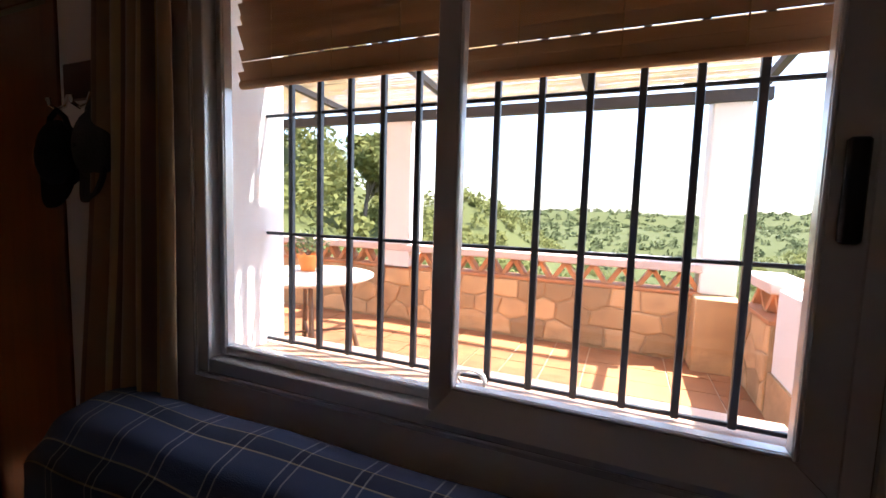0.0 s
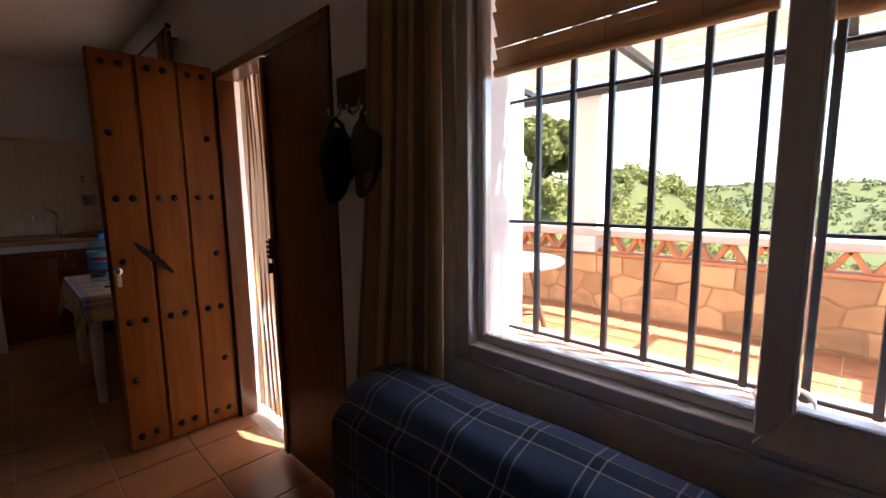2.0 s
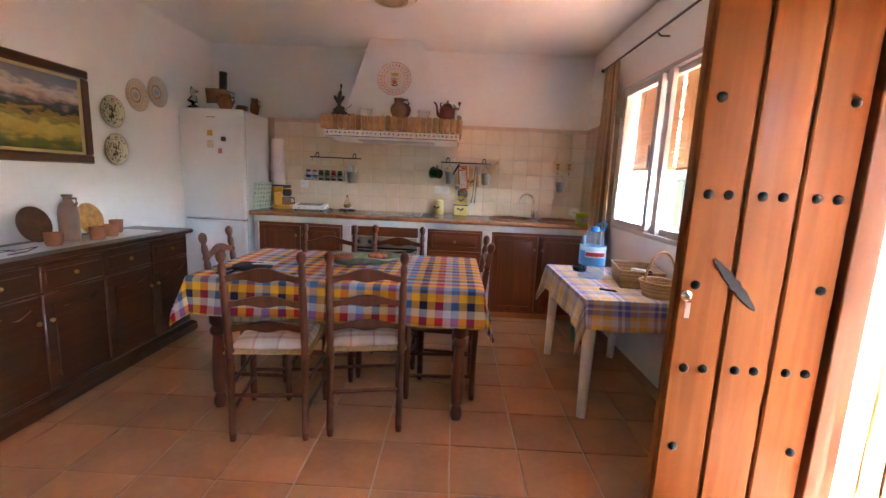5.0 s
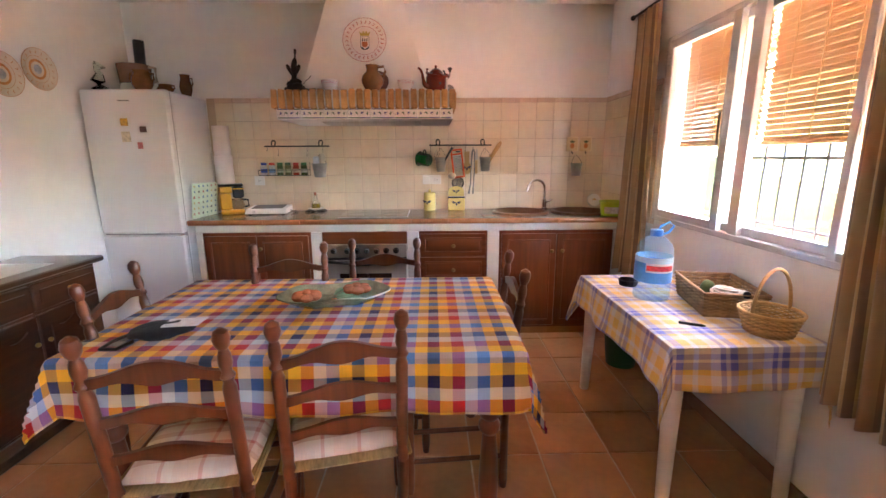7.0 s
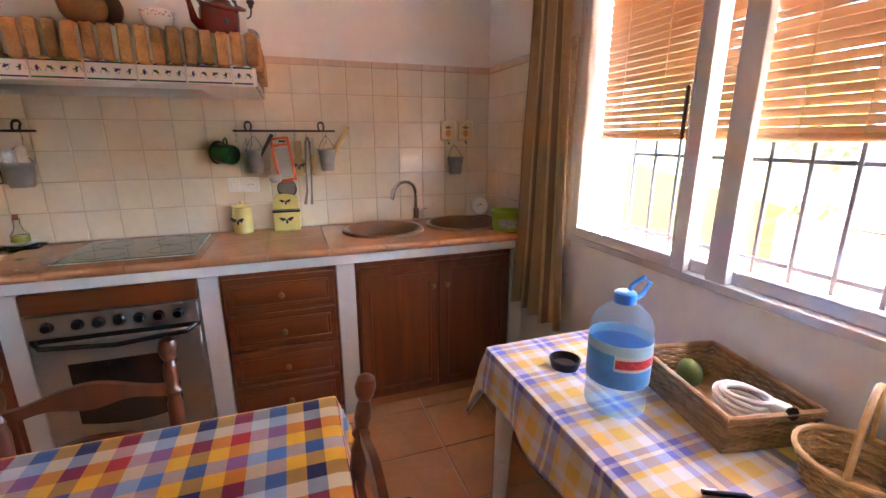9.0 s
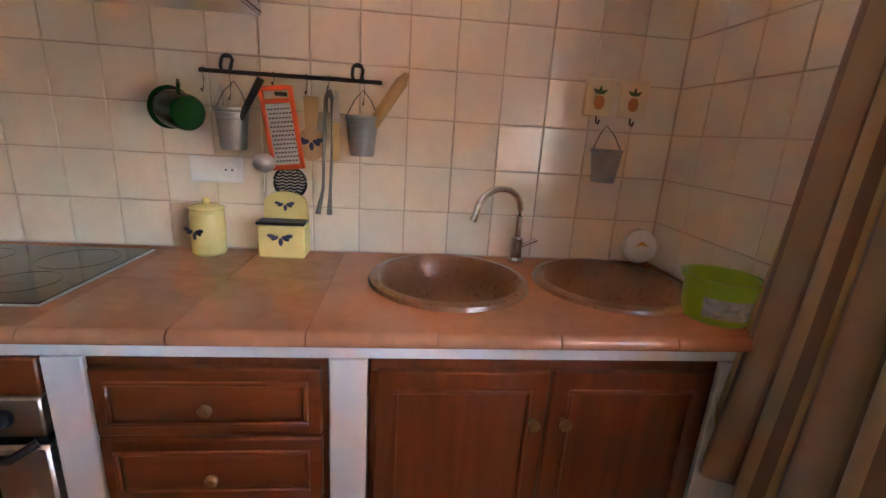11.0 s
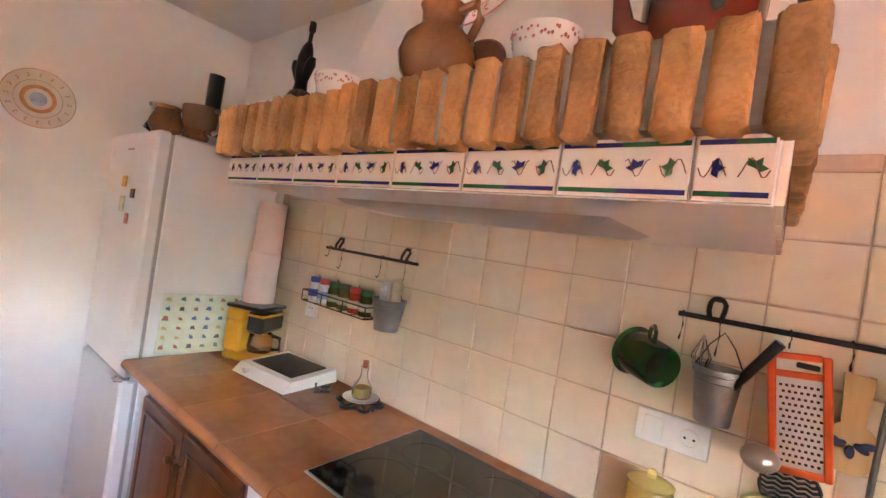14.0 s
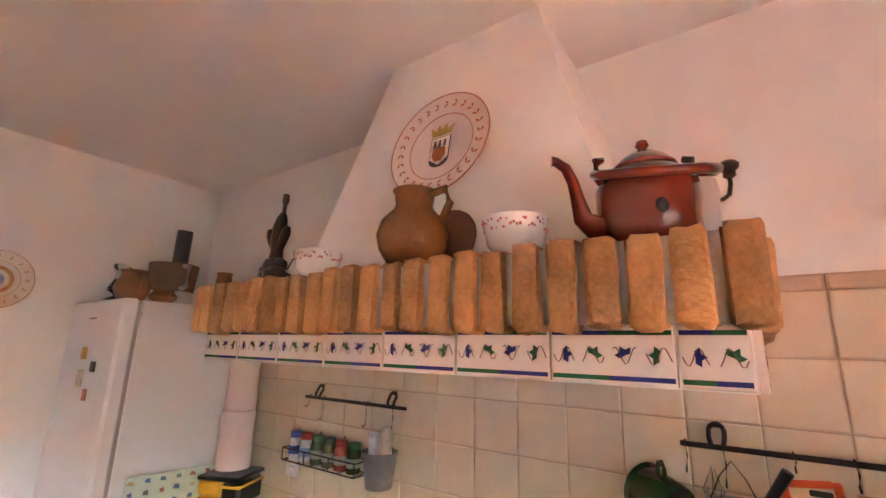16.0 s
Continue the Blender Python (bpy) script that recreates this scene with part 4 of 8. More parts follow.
# added wedge: its slope catches skylight to brighten the bottom rail
lo, hi = ([(0.70, -0.034, 0.028), (ww - 0.03, -0.034, 0.028), (ww - 0.03, -0.0105, 0.028), (0.70, -0.0105, 0.028)], [(0.752, -0.0115, 0.092), (ww - 0.098, -0.0115, 0.092), (ww - 0.098, -0.0105, 0.092), (0.752, -0.0105, 0.092)])
part("light_catch_bead", loft(bmesh.new(), lo, hi), ALU, s, "sloping white aluminium bead added to brighten the bottom rail", smooth=False)
part("sash_handle", boxes((ww - 0.077, ww - 0.05, -0.026, -0.011, 0.43, 0.58), bevel=0.004), BLACK_PLASTIC, s, "black flush handle")
part("window_sill", boxes((0.003, ww - 0.003, 0.062, WALL + 0.03, 0.001, 0.010), bevel=0.002), SILL, window_1)

cable = thing("coiled_cable", "white cable coiled up on the window sill", "cable", (-0.318, YF + 0.16, W1[2] + 0.012))
bm = bmesh.new()
for k in range(3):
    tube(bm, [((0.048 - 0.006 * k) * math.cos(a) + 0.006 * k, 0.008 * k - 0.01 + 0.006 * math.sin(a * 2), 0.034 + (0.030 - 0.003 * k) * math.sin(a)) for a in [i * 2 * math.pi / 20 for i in range(20)]], 0.0028, 6, True)
tube(bm, [(0.0, 0.0, 0.004), (0.05, -0.02, 0.004), (0.10, -0.01, 0.004), (0.16, 0.01, 0.004)], 0.0028, 6)
part("cable_loops", bm, WHITE_PLASTIC, cable)

grille = thing("window_grille", "dark iron window grille with square bars", "window grille", (W1[0] - 0.01, YF + 0.24, W1[2]))
for z in (0.03, 0.375, 0.74):
    part("cross_bar", boxes((-0.01, ww + 0.02, -0.005, 0.005, z - 0.010, z), bevel=0.002), GRILLE_PAINT, grille)
for i in range(12):
    x = 0.11 + i * 0.1083
    part("upright", boxes((x - 0.008, x + 0.008, -0.008, 0.008, 0.018, wh - 0.01), bevel=0.002), GRILLE_PAINT, grille)

slat_blind("slatted_blind", "honey-coloured wooden slat blind lowered halfway in the window", -1.0, -0.37, 1.66, 2.05, YF + 0.11, 0.030, 0, 24, 1.2)
slat_blind("slatted_blind", "honey-coloured wooden slat blind lowered halfway in the window", -0.33, 0.31, 1.62, 2.05, YF + 0.11, 0.030, 0, 24, 1.2)

window_2 = thing("window_2", "white aluminium sliding kitchen window with blind and grille", "window", (W2[0], YF, W2[2]), kind="structure")
ww, wh = W2[1] - W2[0], W2[3] - W2[2]
part("window_frame", ring(bmesh.new(), 0, ww, 0, wh, 0.03, -0.012, 0.06), ALU, window_2)
s = sash(window_2, 0.025, 0.66, 0.02, wh - 0.02, 0.055, 0.004)
part("sash_handle", boxes((0.585, 0.60, -0.022, -0.0105, 0.465, 0.635), bevel=0.004), mat("brown_handle", (0.10, 0.06, 0.04), 0.4), s, "slim dark brown handle")
sash(window_2, 0.63, 1.335, 0.03, wh - 0.03, 0.045, 0.036, left=0.03)
part("mullion", boxes((0.745, 0.815, -0.012, 0.020, 0.031, wh - 0.031), bevel=0.003), ALU, window_2)
sash(window_2, 1.30, ww - 0.02, 0.02, wh - 0.02, 0.045, 0.004)
part("window_sill", boxes((0.003, ww - 0.003, 0.062, WALL + 0.03, 0.001, 0.010), bevel=0.002), SILL, window_2)
grille2 = thing("window_grille", "dark iron window grille with square bars", "window grille", (W2[0], YF + 0.27, W2[2]))
for z in (0.06, 0.40, 0.85):
    part("cross_bar", boxes((0.0, ww, -0.004, 0.004, z - 0.008, z + 0.008), bevel=0.002), GRILLE_PAINT, grille2)
for i in range(15):
    x = 0.09 + i * 0.122
    part("upright", boxes((x - 0.007, x + 0.007, -0.007, 0.007, 0.0, wh), bevel=0.002), GRILLE_PAINT, grille2)
slat_blind("slatted_blind", "honey-coloured wooden slat blind lowered halfway in the kitchen window", -4.99, -4.33, 1.475, 2.1, YF + 0.11, 0.0265, 0, 28, 0.95)
slat_blind("slatted_blind", "honey-coloured wooden slat blind lowered halfway in the kitchen window", -4.29, -3.75, 1.47, 2.1, YF + 0.11, 0.0265, 0, 28, 0.95)
slat_blind("slatted_blind", "honey-coloured wooden slat blind lowered halfway in the kitchen window", -3.70, -3.2, 1.475, 2.1, YF + 0.11, 0.0265, 0, 28, 0.95)

# ---- sofa under the window ----
BLUE_, INK_, INK2_, GOLD_, CHALK_ = (0.043, 0.064, 0.125), (0.006, 0.006, 0.010), (0.026, 0.040, 0.09), (0.50, 0.41, 0.20), (0.42, 0.42, 0.42)
TARTAN = plaid("blue_tartan_wool", [(0, BLUE_), (0.50, CHALK_), (0.525, INK2_), (0.66, CHALK_), (0.685, BLUE_)],
               [(0, BLUE_), (0.58, GOLD_), (0.605, INK_), (0.85, GOLD_), (0.875, BLUE_)], 0.15, rough=0.95, bump=0.5)
SOFA_CLOTH = mat("dark_sofa_cloth", (0.012, 0.012, 0.016), 0.95, var=0.3, scale=20, bump=0.3, bscale=200)
sofa = thing("sofa", "dark cloth sofa standing under the window", "sofa", (-1.235, 0.02, 0))
SL = 1.95
part("seat", boxes((0.0, SL, 0.10, 0.56, 0.12, 0.40), bevel=0.05), SOFA_CLOTH, sofa)
part("backrest", boxes((0.0, SL, 0.58, 0.80, 0.10, 0.755), bevel=0.07), SOFA_CLOTH, sofa)
for x in (0.08, SL - 0.08):
    for y in (0.16, 0.74):
        part("foot", rod(bmesh.new(), (x, y, 0), (x, y, 0.13), 0.025), CHAIR_WOOD, sofa)


def blanket(u, v):
    # hangs down the end of the backrest, then runs along it, from its rear edge over the top and down the front
    s = v * 1.25
    along = u * (SL + 0.36) - 0.36
    x = max(0.0, along)
    fall = max(0.0, -along)
    prof = [((0.79, 0.48), 0.0), ((0.79, 0.73), 0.24), ((0.765, 0.795), 0.32), ((0.69, 0.805), 0.40), ((0.60, 0.782), 0.49), ((0.545, 0.70), 0.58), ((0.545, 0.44), 0.83), ((0.45, 0.415), 0.94), ((0.09, 0.41), 1.30)]
    for (p, a), (q, b) in zip(prof, prof[1:]):
        if a <= s <= b:
            t = (s - a) / (b - a)
            y, z = p[0] + (q[0] - p[0]) * t, p[1] + (q[1] - p[1]) * t
            break
    z -= max(0.0, fall - 0.02) + 0.35 * max(0.0, 0.05 - x) ** 1.3
    w = 0.010 * noise.noise(Vector((along * 4, s * 5, 3)))
    return (x - 0.012 - 0.02 * min(1.0, fall / 0.03) + (w if fall else 0), y + w * 0.4 - (0.012 if s > 0.55 else 0), max(0.06, z + w + 0.008)), (along, s)


throw = sheet("throw_blanket", TARTAN, 70, 60, blanket, thick=0.006)
throw.matrix_basis = pose(-1.235, 0.02, 0)
tagged(throw, "dark blue tartan wool blanket draped over the sofa back", "blanket")

# ---- terrace ----
TER = mat("terrace_tile", (0.33, 0.135, 0.052), 0.6, var=0.3, scale=4, bump=0.1, bscale=30, rnd=0.3)
STONE = mat("ochre_fieldstone", (0.50, 0.31, 0.15), 0.9, var=0.3, scale=5, bump=0.5, bscale=22, rnd=0.5)
STONE_MORTAR = mat("ochre_mortar", (0.40, 0.26, 0.14), 0.95, var=0.25, scale=9, bump=0.4, bscale=40)
TERRACOTTA = mat("terracotta_lattice", (0.55, 0.24, 0.10), 0.8, var=0.25, scale=8, bump=0.2, bscale=50, rnd=0.3)
COPING = mat("pale_pink_render", (0.66, 0.50, 0.42), 0.9, var=0.15, scale=5, bump=0.2, bscale=40)
PY = 4.62

terrace = tagged(part("terrace", boxes((-9.0, 1.5, YF + WALL, PY + 0.35, -0.14, -0.045)), GROUT, smooth=False), "sunny terracotta tiled terrace floor", "terrace", kind="structure")
rr = random.Random(3)
bm = bmesh.new()
for i in range(30):
    for j in range(11):
        x0, y0 = -8.95 + i * 0.335, 1.17 + j * 0.335
        if x0 > 1.1:
            continue
        box(bm, x0, x0 + 0.325, y0, y0 + 0.325, -0.05, -0.036 + rr.uniform(-0.002, 0.001))
part("paving_tiles", bm, TER, terrace, "terracotta paving tiles", smooth=False)["kind"] = "stuff"


def parapet(name, label, length, at, turn, seed):
    """A low wall of rough stones, with a zigzag terracotta lattice and a coping."""
    p = thing(name, label, "parapet", at, turn, kind="structure")
    part("core", boxes((0, length, 0.0, 0.24, -0.04, 0.60)), STONE_MORTAR, p, smooth=False)
    r = random.Random(seed)
    w, rows = 0.32, 3
    cols = int(2 * length / w) + 3
    spot = {}
    for j in range(rows + 1):
        for m in range(-1, cols + 2):
            zig = -0.03 if (m + j) % 2 else 0.03
            z = -0.02 + j * 0.62 / rows + (zig + r.uniform(-0.035, 0.035) if 0 < j < rows else 0)
            spot[m, j] = (min(length, max(0.0, m * w / 2 + r.uniform(-0.045, 0.045))), min(0.60, z))
    for j in range(rows):
        for m in range(-(j % 2), cols, 2):
            pts = [spot[m, j], spot[m + 1, j], spot[m + 2, j], spot[m + 2, j + 1], spot[m + 1, j + 1], spot[m, j + 1]]
            if max(q[0] for q in pts) - min(q[0] for q in pts) < 0.07:
                continue
            cx, cz = sum(q[0] for q in pts) / 6, sum(q[1] for q in pts) / 6
            d = r.uniform(0.008, 0.02)
            bm = bmesh.new()
            rims = []
            for shrink, y in ((0.005, 0.01), (0.007, -d * 0.6), (0.022, -d)):
                rims.append([bm.verts.new((q[0] + (cx - q[0]) / max(0.05, math.hypot(cx - q[0], cz - q[1])) * shrink * 1.3, y, q[1] + (cz - q[1]) / max(0.05, math.hypot(cx - q[0], cz - q[1])) * shrink * 1.3)) for q in pts])
            bm.faces.new(rims[2])
            for lo, hi in ((rims[0], rims[1]), (rims[1], rims[2])):
                for i in range(6):
                    bm.faces.new((lo[i], lo[(i + 1) % 6], hi[(i + 1) % 6], hi[i]))
            part("stone", bm, STONE, p, smooth=False)
    part("ledge", boxes((0, length, -0.02, 0.25, 0.60, 0.635), bevel=0.006), TERRACOTTA, p)
    part("coping", boxes((0, length, -0.03, 0.27, 0.815, 0.90), bevel=0.012), COPING, p, "pale pink rendered coping")
    k = int(length / 0.27)
    for i in range(k):
        x = i * length / k
        for a, b in ((x + 0.02, x + length / k / 2), (x + length / k - 0.02, x + length / k / 2)):
            bm = bmesh.new()
            w = 0.026
            plate_of(bm, [(a - w, 0.636), (a + w, 0.636), (b + w, 0.814), (b - w, 0.814)], "y", 0.05, 0.19)
            part("lattice_bar", bm, TERRACOTTA, p, smooth=False)
    return p


parapet("parapet", "terrace parapet of ochre stones with zigzag terracotta lattice", 7.2, (-6.5, PY, 0), 0, 4)
parapet("parapet", "short terrace parapet of ochre stones with zigzag lattice", 0.75, (0.98, 4.36, 0), -90, 9)
solid("garden_wall", boxes((0, 0.22, -2.3, 0.0, -0.05, 0.86), bevel=0.01), RENDER, "white rendered low wall at the terrace end", "wall", (1.0, 3.59, 0), kind="structure")
part("plinth", boxes((-0.02, 0.001, -2.3, 0.0, -0.05, 0.28)), STONE, bpy.data.objects["garden_wall"])
solid("post", boxes((0, 0.36, 0, 0.3, -0.05, 0.62), bevel=0.01), STONE, "stone block under a terrace column", "pillar", (0.62, PY - 0.26, 0), kind="structure")

for x, w in ((-2.72, 0.36), (0.67, 0.30), (-5.9, 0.36)):
    solid("column", boxes((0, w, 0, w, 0, 1.83), bevel=0.012), RENDER, "white rendered terrace column carrying the pergola", "column", (x, PY - 0.02, 0.62 if x > 0 else 0.60), kind="structure")

REED = mat("dry_reed", (0.50, 0.36, 0.17), 0.8, var=0.4, scale=10, rnd=0.0)
BEAM = mat("dark_beam", (0.035, 0.03, 0.03), 0.6, var=0.3, scale=8)
pergola = thing("pergola", "pergola roof of dry reed matting on dark beams", "pergola", (-6.5, YF + WALL, 2.3))
part("front_beam", boxes((0.0, 7.6, 3.40, 3.48, 0.05, 0.16), bevel=0.005), BEAM, pergola)
for i in range(6):
    bm = bmesh.new()
    x = 0.4 + i * 1.42
    plate_of(bm, [(0.0, 0.36), (0.0, 0.43), (3.5, 0.215), (3.5, 0.155)], "x", x, x + 0.06)
    part("rafter", bm, BEAM, pergola)
rr = random.Random(8)
bm = bmesh.new()
for i in range(805):
    y = 0.0 + i * 0.0043
    if rr.random() < 0.20:
        continue
    for seg in range(3):
        x0 = seg * 2.5 + rr.uniform(-0.1, 0.1)
        x1 = min(7.55, x0 + 2.5)
        z = 0.45 - y * 0.061 + rr.uniform(-0.003, 0.003)
        s = rr.uniform(-0.015, 0.015)
        q = [bm.verts.new((x0, y, z)), bm.verts.new((x1, y + s, z)), bm.verts.new((x1, y + s + 0.0026, z + 0.001)), bm.verts.new((x0, y + 0.0026, z + 0.001))]
        bm.faces.new(q)
        q2 = [bm.verts.new((x0, y + 0.0013, z + 0.004)), bm.verts.new((x1, y + s + 0.0013, z + 0.004))]
        bm.faces.new((q[0], q[1], q2[1], q2[0]))
        bm.faces.new((q[3], q[2], q2[1], q2[0]))
part("reed_matting", bm, REED, pergola, "loose dry reed matting", smooth=False)["kind"] = "stuff"

# round table outside with a flower pot
ot = thing("terrace_table", "round pale stone-topped table on splayed legs", "table", (-2.60, 3.1, -0.036))
TABLE_LEG = wood("weathered_brown_wood", (0.12, 0.07, 0.04), (0.22, 0.13, 0.07), "z", 0.6, 1.0, 0.0)
bm = bmesh.new()
lathe(bm, [(0.0, 0.72), (0.57, 0.72), (0.59, 0.735), (0.59, 0.75), (0.0, 0.755)], 36)
part("tabletop", bm, mat("pale_table_stone", (0.62, 0.54, 0.44), 0.6, var=0.2, scale=12), ot)
for i in range(4):
    a = math.pi / 4 + i * math.pi / 2
    part("leg", rod(bmesh.new(), (math.cos(a) * 0.46, math.sin(a) * 0.46, 0), (math.cos(a) * 0.28, math.sin(a) * 0.28, 0.72), 0.024, 0.020), TABLE_LEG, ot)
for a in (math.pi / 4, 3 * math.pi / 4):
    part("brace", rod(bmesh.new(), (math.cos(a) * 0.4, math.sin(a) * 0.4, 0.22), (-math.cos(a) * 0.4, -math.sin(a) * 0.4, 0.22), 0.010), TABLE_LEG, ot)
pot = thing("flower_pot", "orange clay pot with a small shrub on the terrace table", "potted plant", (-2.70, 3.22, 0.72))
bm = bmesh.new()
lathe(bm, [(0.0, 0.0), (0.065, 0.0), (0.095, 0.13), (0.105, 0.13), (0.105, 0.155), (0.085, 0.155), (0.08, 0.12), (0.0, 0.12)], 24)
part("pot", bm, mat("orange_pot", (0.62, 0.20, 0.04), 0.7, var=0.15), pot)
LEAF = mat("pot_leaf", (0.10, 0.13, 0.035), 0.6, var=0.4, scale=30)
bm = bmesh.new()
rr = random.Random(12)
for i in range(260):
    a, e, d = rr.uniform(0, 6.28), rr.uniform(-0.1, 1.5), rr.uniform(0.05, 0.2)
    c = Vector((math.cos(a) * math.cos(e) * d, math.sin(a) * math.cos(e) * d, 0.2 + math.sin(e) * d))
    u = Vector((rr.uniform(-1, 1), rr.uniform(-1, 1), rr.uniform(-1, 1))).normalized()
    w = u.orthogonal().normalized() * 0.011
    bm.faces.new([bm.verts.new(c), bm.verts.new(c + u * 0.016 + w), bm.verts.new(c + u * 0.036), bm.verts.new(c + u * 0.016 - w)])
part("leaves", bm, LEAF, pot, smooth=False)
bm = bmesh.new()
for i in range(7):
    a = i * 0.9
    tube(bm, [(0, 0, 0.12), (math.cos(a) * 0.05, math.sin(a) * 0.05, 0.22), (math.cos(a) * 0.11, math.sin(a) * 0.11, 0.32)], 0.004, 5)
part("stems", bm, BEAM, pot)

# ---- land beyond the terrace ----


def land_colour(name, lo, hi, scale, extra=None):
    m = mat(name, hi, 0.95, var=0.4, scale=scale, fine=0.8, spec=0.1)
    r = m.node_tree.nodes["Color Ramp"].color_ramp
    r.elements[0].color, r.elements[1].color = (*lo, 1), (*hi, 1)
    r.elements[0].position, r.elements[1].position = 0.38, 0.62
    if extra:
        r.elements.new(0.70).color = (*extra, 1)
    return m


def terrain(x, y):
    """Height of the land: a valley before the terrace, a wooded hill to one side, far ridges."""
    d = max(0.0, y - 6)
    z = -0.3 - 16 * (1 - math.exp(-d / 40)) - min(d, 900) * 0.035
    if d > 150:
        z += 52 * (1 - math.exp(-((d - 150) / 700) ** 2)) + 22 * noise.noise(Vector((x / 330, y / 280, 1.5)))
    hx_, hy_ = (x + 34) / 24, (y - 95) / 40
    z += 21.5 * math.exp(-(hx_ * hx_ + hy_ * hy_))
    gx_, gy_ = (x - 44) / 26, (y - 115) / 40
    z += 13 * math.exp(-(gx_ * gx_ + gy_ * gy_))
    sx_, sy_ = (x + 26) / 16, (y - 22) / 16
    z += 12.2 * math.exp(-(sx_ * sx_ + sy_ * sy_))
    z += 1.6 * noise.noise(Vector((x / 22, y / 22, 0.3))) * min(1, d / 20)
    return z


GROUND = land_colour("dry_hillside", (0.052, 0.058, 0.018), (0.072, 0.075, 0.026), 0.05, (0.10, 0.09, 0.04))
bm = bmesh.new()
xs = [s * 3000 * (i / 60) ** 2.4 for s, rng in ((-1, range(60, 0, -1)), (1, range(0, 61))) for i in rng]
ys = [-3000, -600, -120, -30, -8, 1.0, 4.9, 5.0] + [5.0 + 3600 * (i / 80) ** 2.6 for i in range(1, 81)]
grid = [[bm.verts.new((x, y, terrain(x, y) if y > 5.0 else (-0.3 if y > 4.95 else -0.16))) for y in ys] for x in xs]
for i in range(len(xs) - 1):
    for j in range(len(ys) - 1):
        bm.faces.new((grid[i][j], grid[i + 1][j], grid[i + 1][j + 1], grid[i][j + 1]))
tagged(part("ground", bm, GROUND), "dry green hillside and valley below the terrace", "ground", kind="structure")

CROWN = see_through(land_colour("scrub_foliage", (0.10, 0.11, 0.033), (0.20, 0.19, 0.062), 1.2), 0.3)
BARK = mat("grey_bark", (0.10, 0.075, 0.055), 0.95, var=0.3, scale=12, bump=0.6, bscale=30)


def clump(bm, c, r, leaves, size, rr):
    """A loose ball of small leaves with an uneven outline."""
    for _ in range(leaves):
        v = Vector((rr.gauss(0, 1), rr.gauss(0, 1), rr.gauss(0, 0.8)))
        v = v.normalized() * r * rr.uniform(0.45, 1.05)
        p = Vector(c) + v
        u = Vector((rr.uniform(-1, 1), rr.uniform(-1, 1), rr.uniform(-0.6, 1))).normalized()
        w = u.orthogonal().normalized()
        s = size * rr.uniform(0.6, 1.4)
        bm.faces.new([bm.verts.new(p - u * s), bm.verts.new(p + w * s * 0.6), bm.verts.new(p + u * s), bm.verts.new(p - w * s * 0.6)])


def tree(x, y, h, spread, seed):
    """A holm oak: a leaning trunk, limbs and a broken crown."""
    rr = random.Random(seed)
    z = terrain(x, y)
    t = thing("tree", "evergreen oak with a broken dark green crown on the slope", "tree", (x, y, z), group="trees on the slope")
    bm, cr = bmesh.new(), bmesh.new()
    tube(bm, [(0, 0, -0.3), (0.1, 0, h * 0.3), (0.15, 0.1, h * 0.55)], [h * 0.035, h * 0.026, h * 0.018], 8)
    for i in range(9):
        a, e = rr.uniform(0, 6.28), rr.uniform(0.3, 1.2)
        q = Vector((0.12 + math.cos(a) * spread * math.cos(e), math.sin(a) * spread * math.cos(e), h * 0.55 + math.sin(e) * h * 0.45))
        tube(bm, [(0.12, 0.05, h * rr.uniform(0.35, 0.55)), (q.x * 0.5, q.y * 0.5, h * 0.62), q], [h * 0.012, h * 0.008, h * 0.003], 6)
        for k in range(4):
            clump(cr, q + Vector((rr.uniform(-1, 1), rr.uniform(-1, 1), rr.uniform(-0.6, 0.6))) * spread * 0.42, spread * rr.uniform(0.20, 0.36), 320, 0.15, rr)
    part("trunk", bm, BARK, t)
    part("crown", cr, CROWN, t, smooth=False)
    return t


tree(-10.6, 16.0, 3.4, 1.6, 1)
tree(-15.5, 19.0, 5.8, 2.6, 2)
tree(-17.5, 18.0, 5.0, 2.3, 7)
rr = random.Random(21)
bm = bmesh.new()
for i in range(820):
    u = rr.random()
    if i < 480:
        x, y = rr.uniform(-46, -9), rr.uniform(13, 70)
        s = rr.uniform(0.6, 1.6)
    else:
        x, y = rr.choice((-34, -34, 44)) + rr.gauss(0, 17), rr.uniform(55, 150)
        s = rr.uniform(1.0, 2.4)
    if y < 30 and -9 < x < 5:
        continue
    z = terrain(x, y)
    near = y < 45
    clump(bm, (x, y, z + s * 0.5), s, 190 if near else 70, 0.15 if near else 0.42, rr)
for i in range(120):
    x, y = rr.uniform(-8, 16), rr.uniform(7, 34)
    s = rr.uniform(0.4, 1.0)
    clump(bm, (x, y, terrain(x, y) + s * 0.2), s, 130, 0.09, rr)
tagged(part("scrub", bm, CROWN, smooth=False), "dense green scrub covering the hillsides", "scrub", kind="stuff")
FARW = land_colour("far_woods", (0.062, 0.074, 0.028), (0.10, 0.108, 0.045), 0.4)
bm = bmesh.new()
for i in range(2600):
    y = rr.uniform(150, 1500)
    x = rr.uniform(-0.9, 0.9) * y + rr.uniform(-80, 80)
    s = rr.uniform(2.5, 7) * (0.4 + y / 1300)
    z = terrain(x, y)
    clump(bm, (x, y, z + s * 0.3), s, 26, s * 0.45, rr)
tagged(part("far_woods", bm, FARW, smooth=False), "far woods and groves across the valley", "woods", kind="stuff")

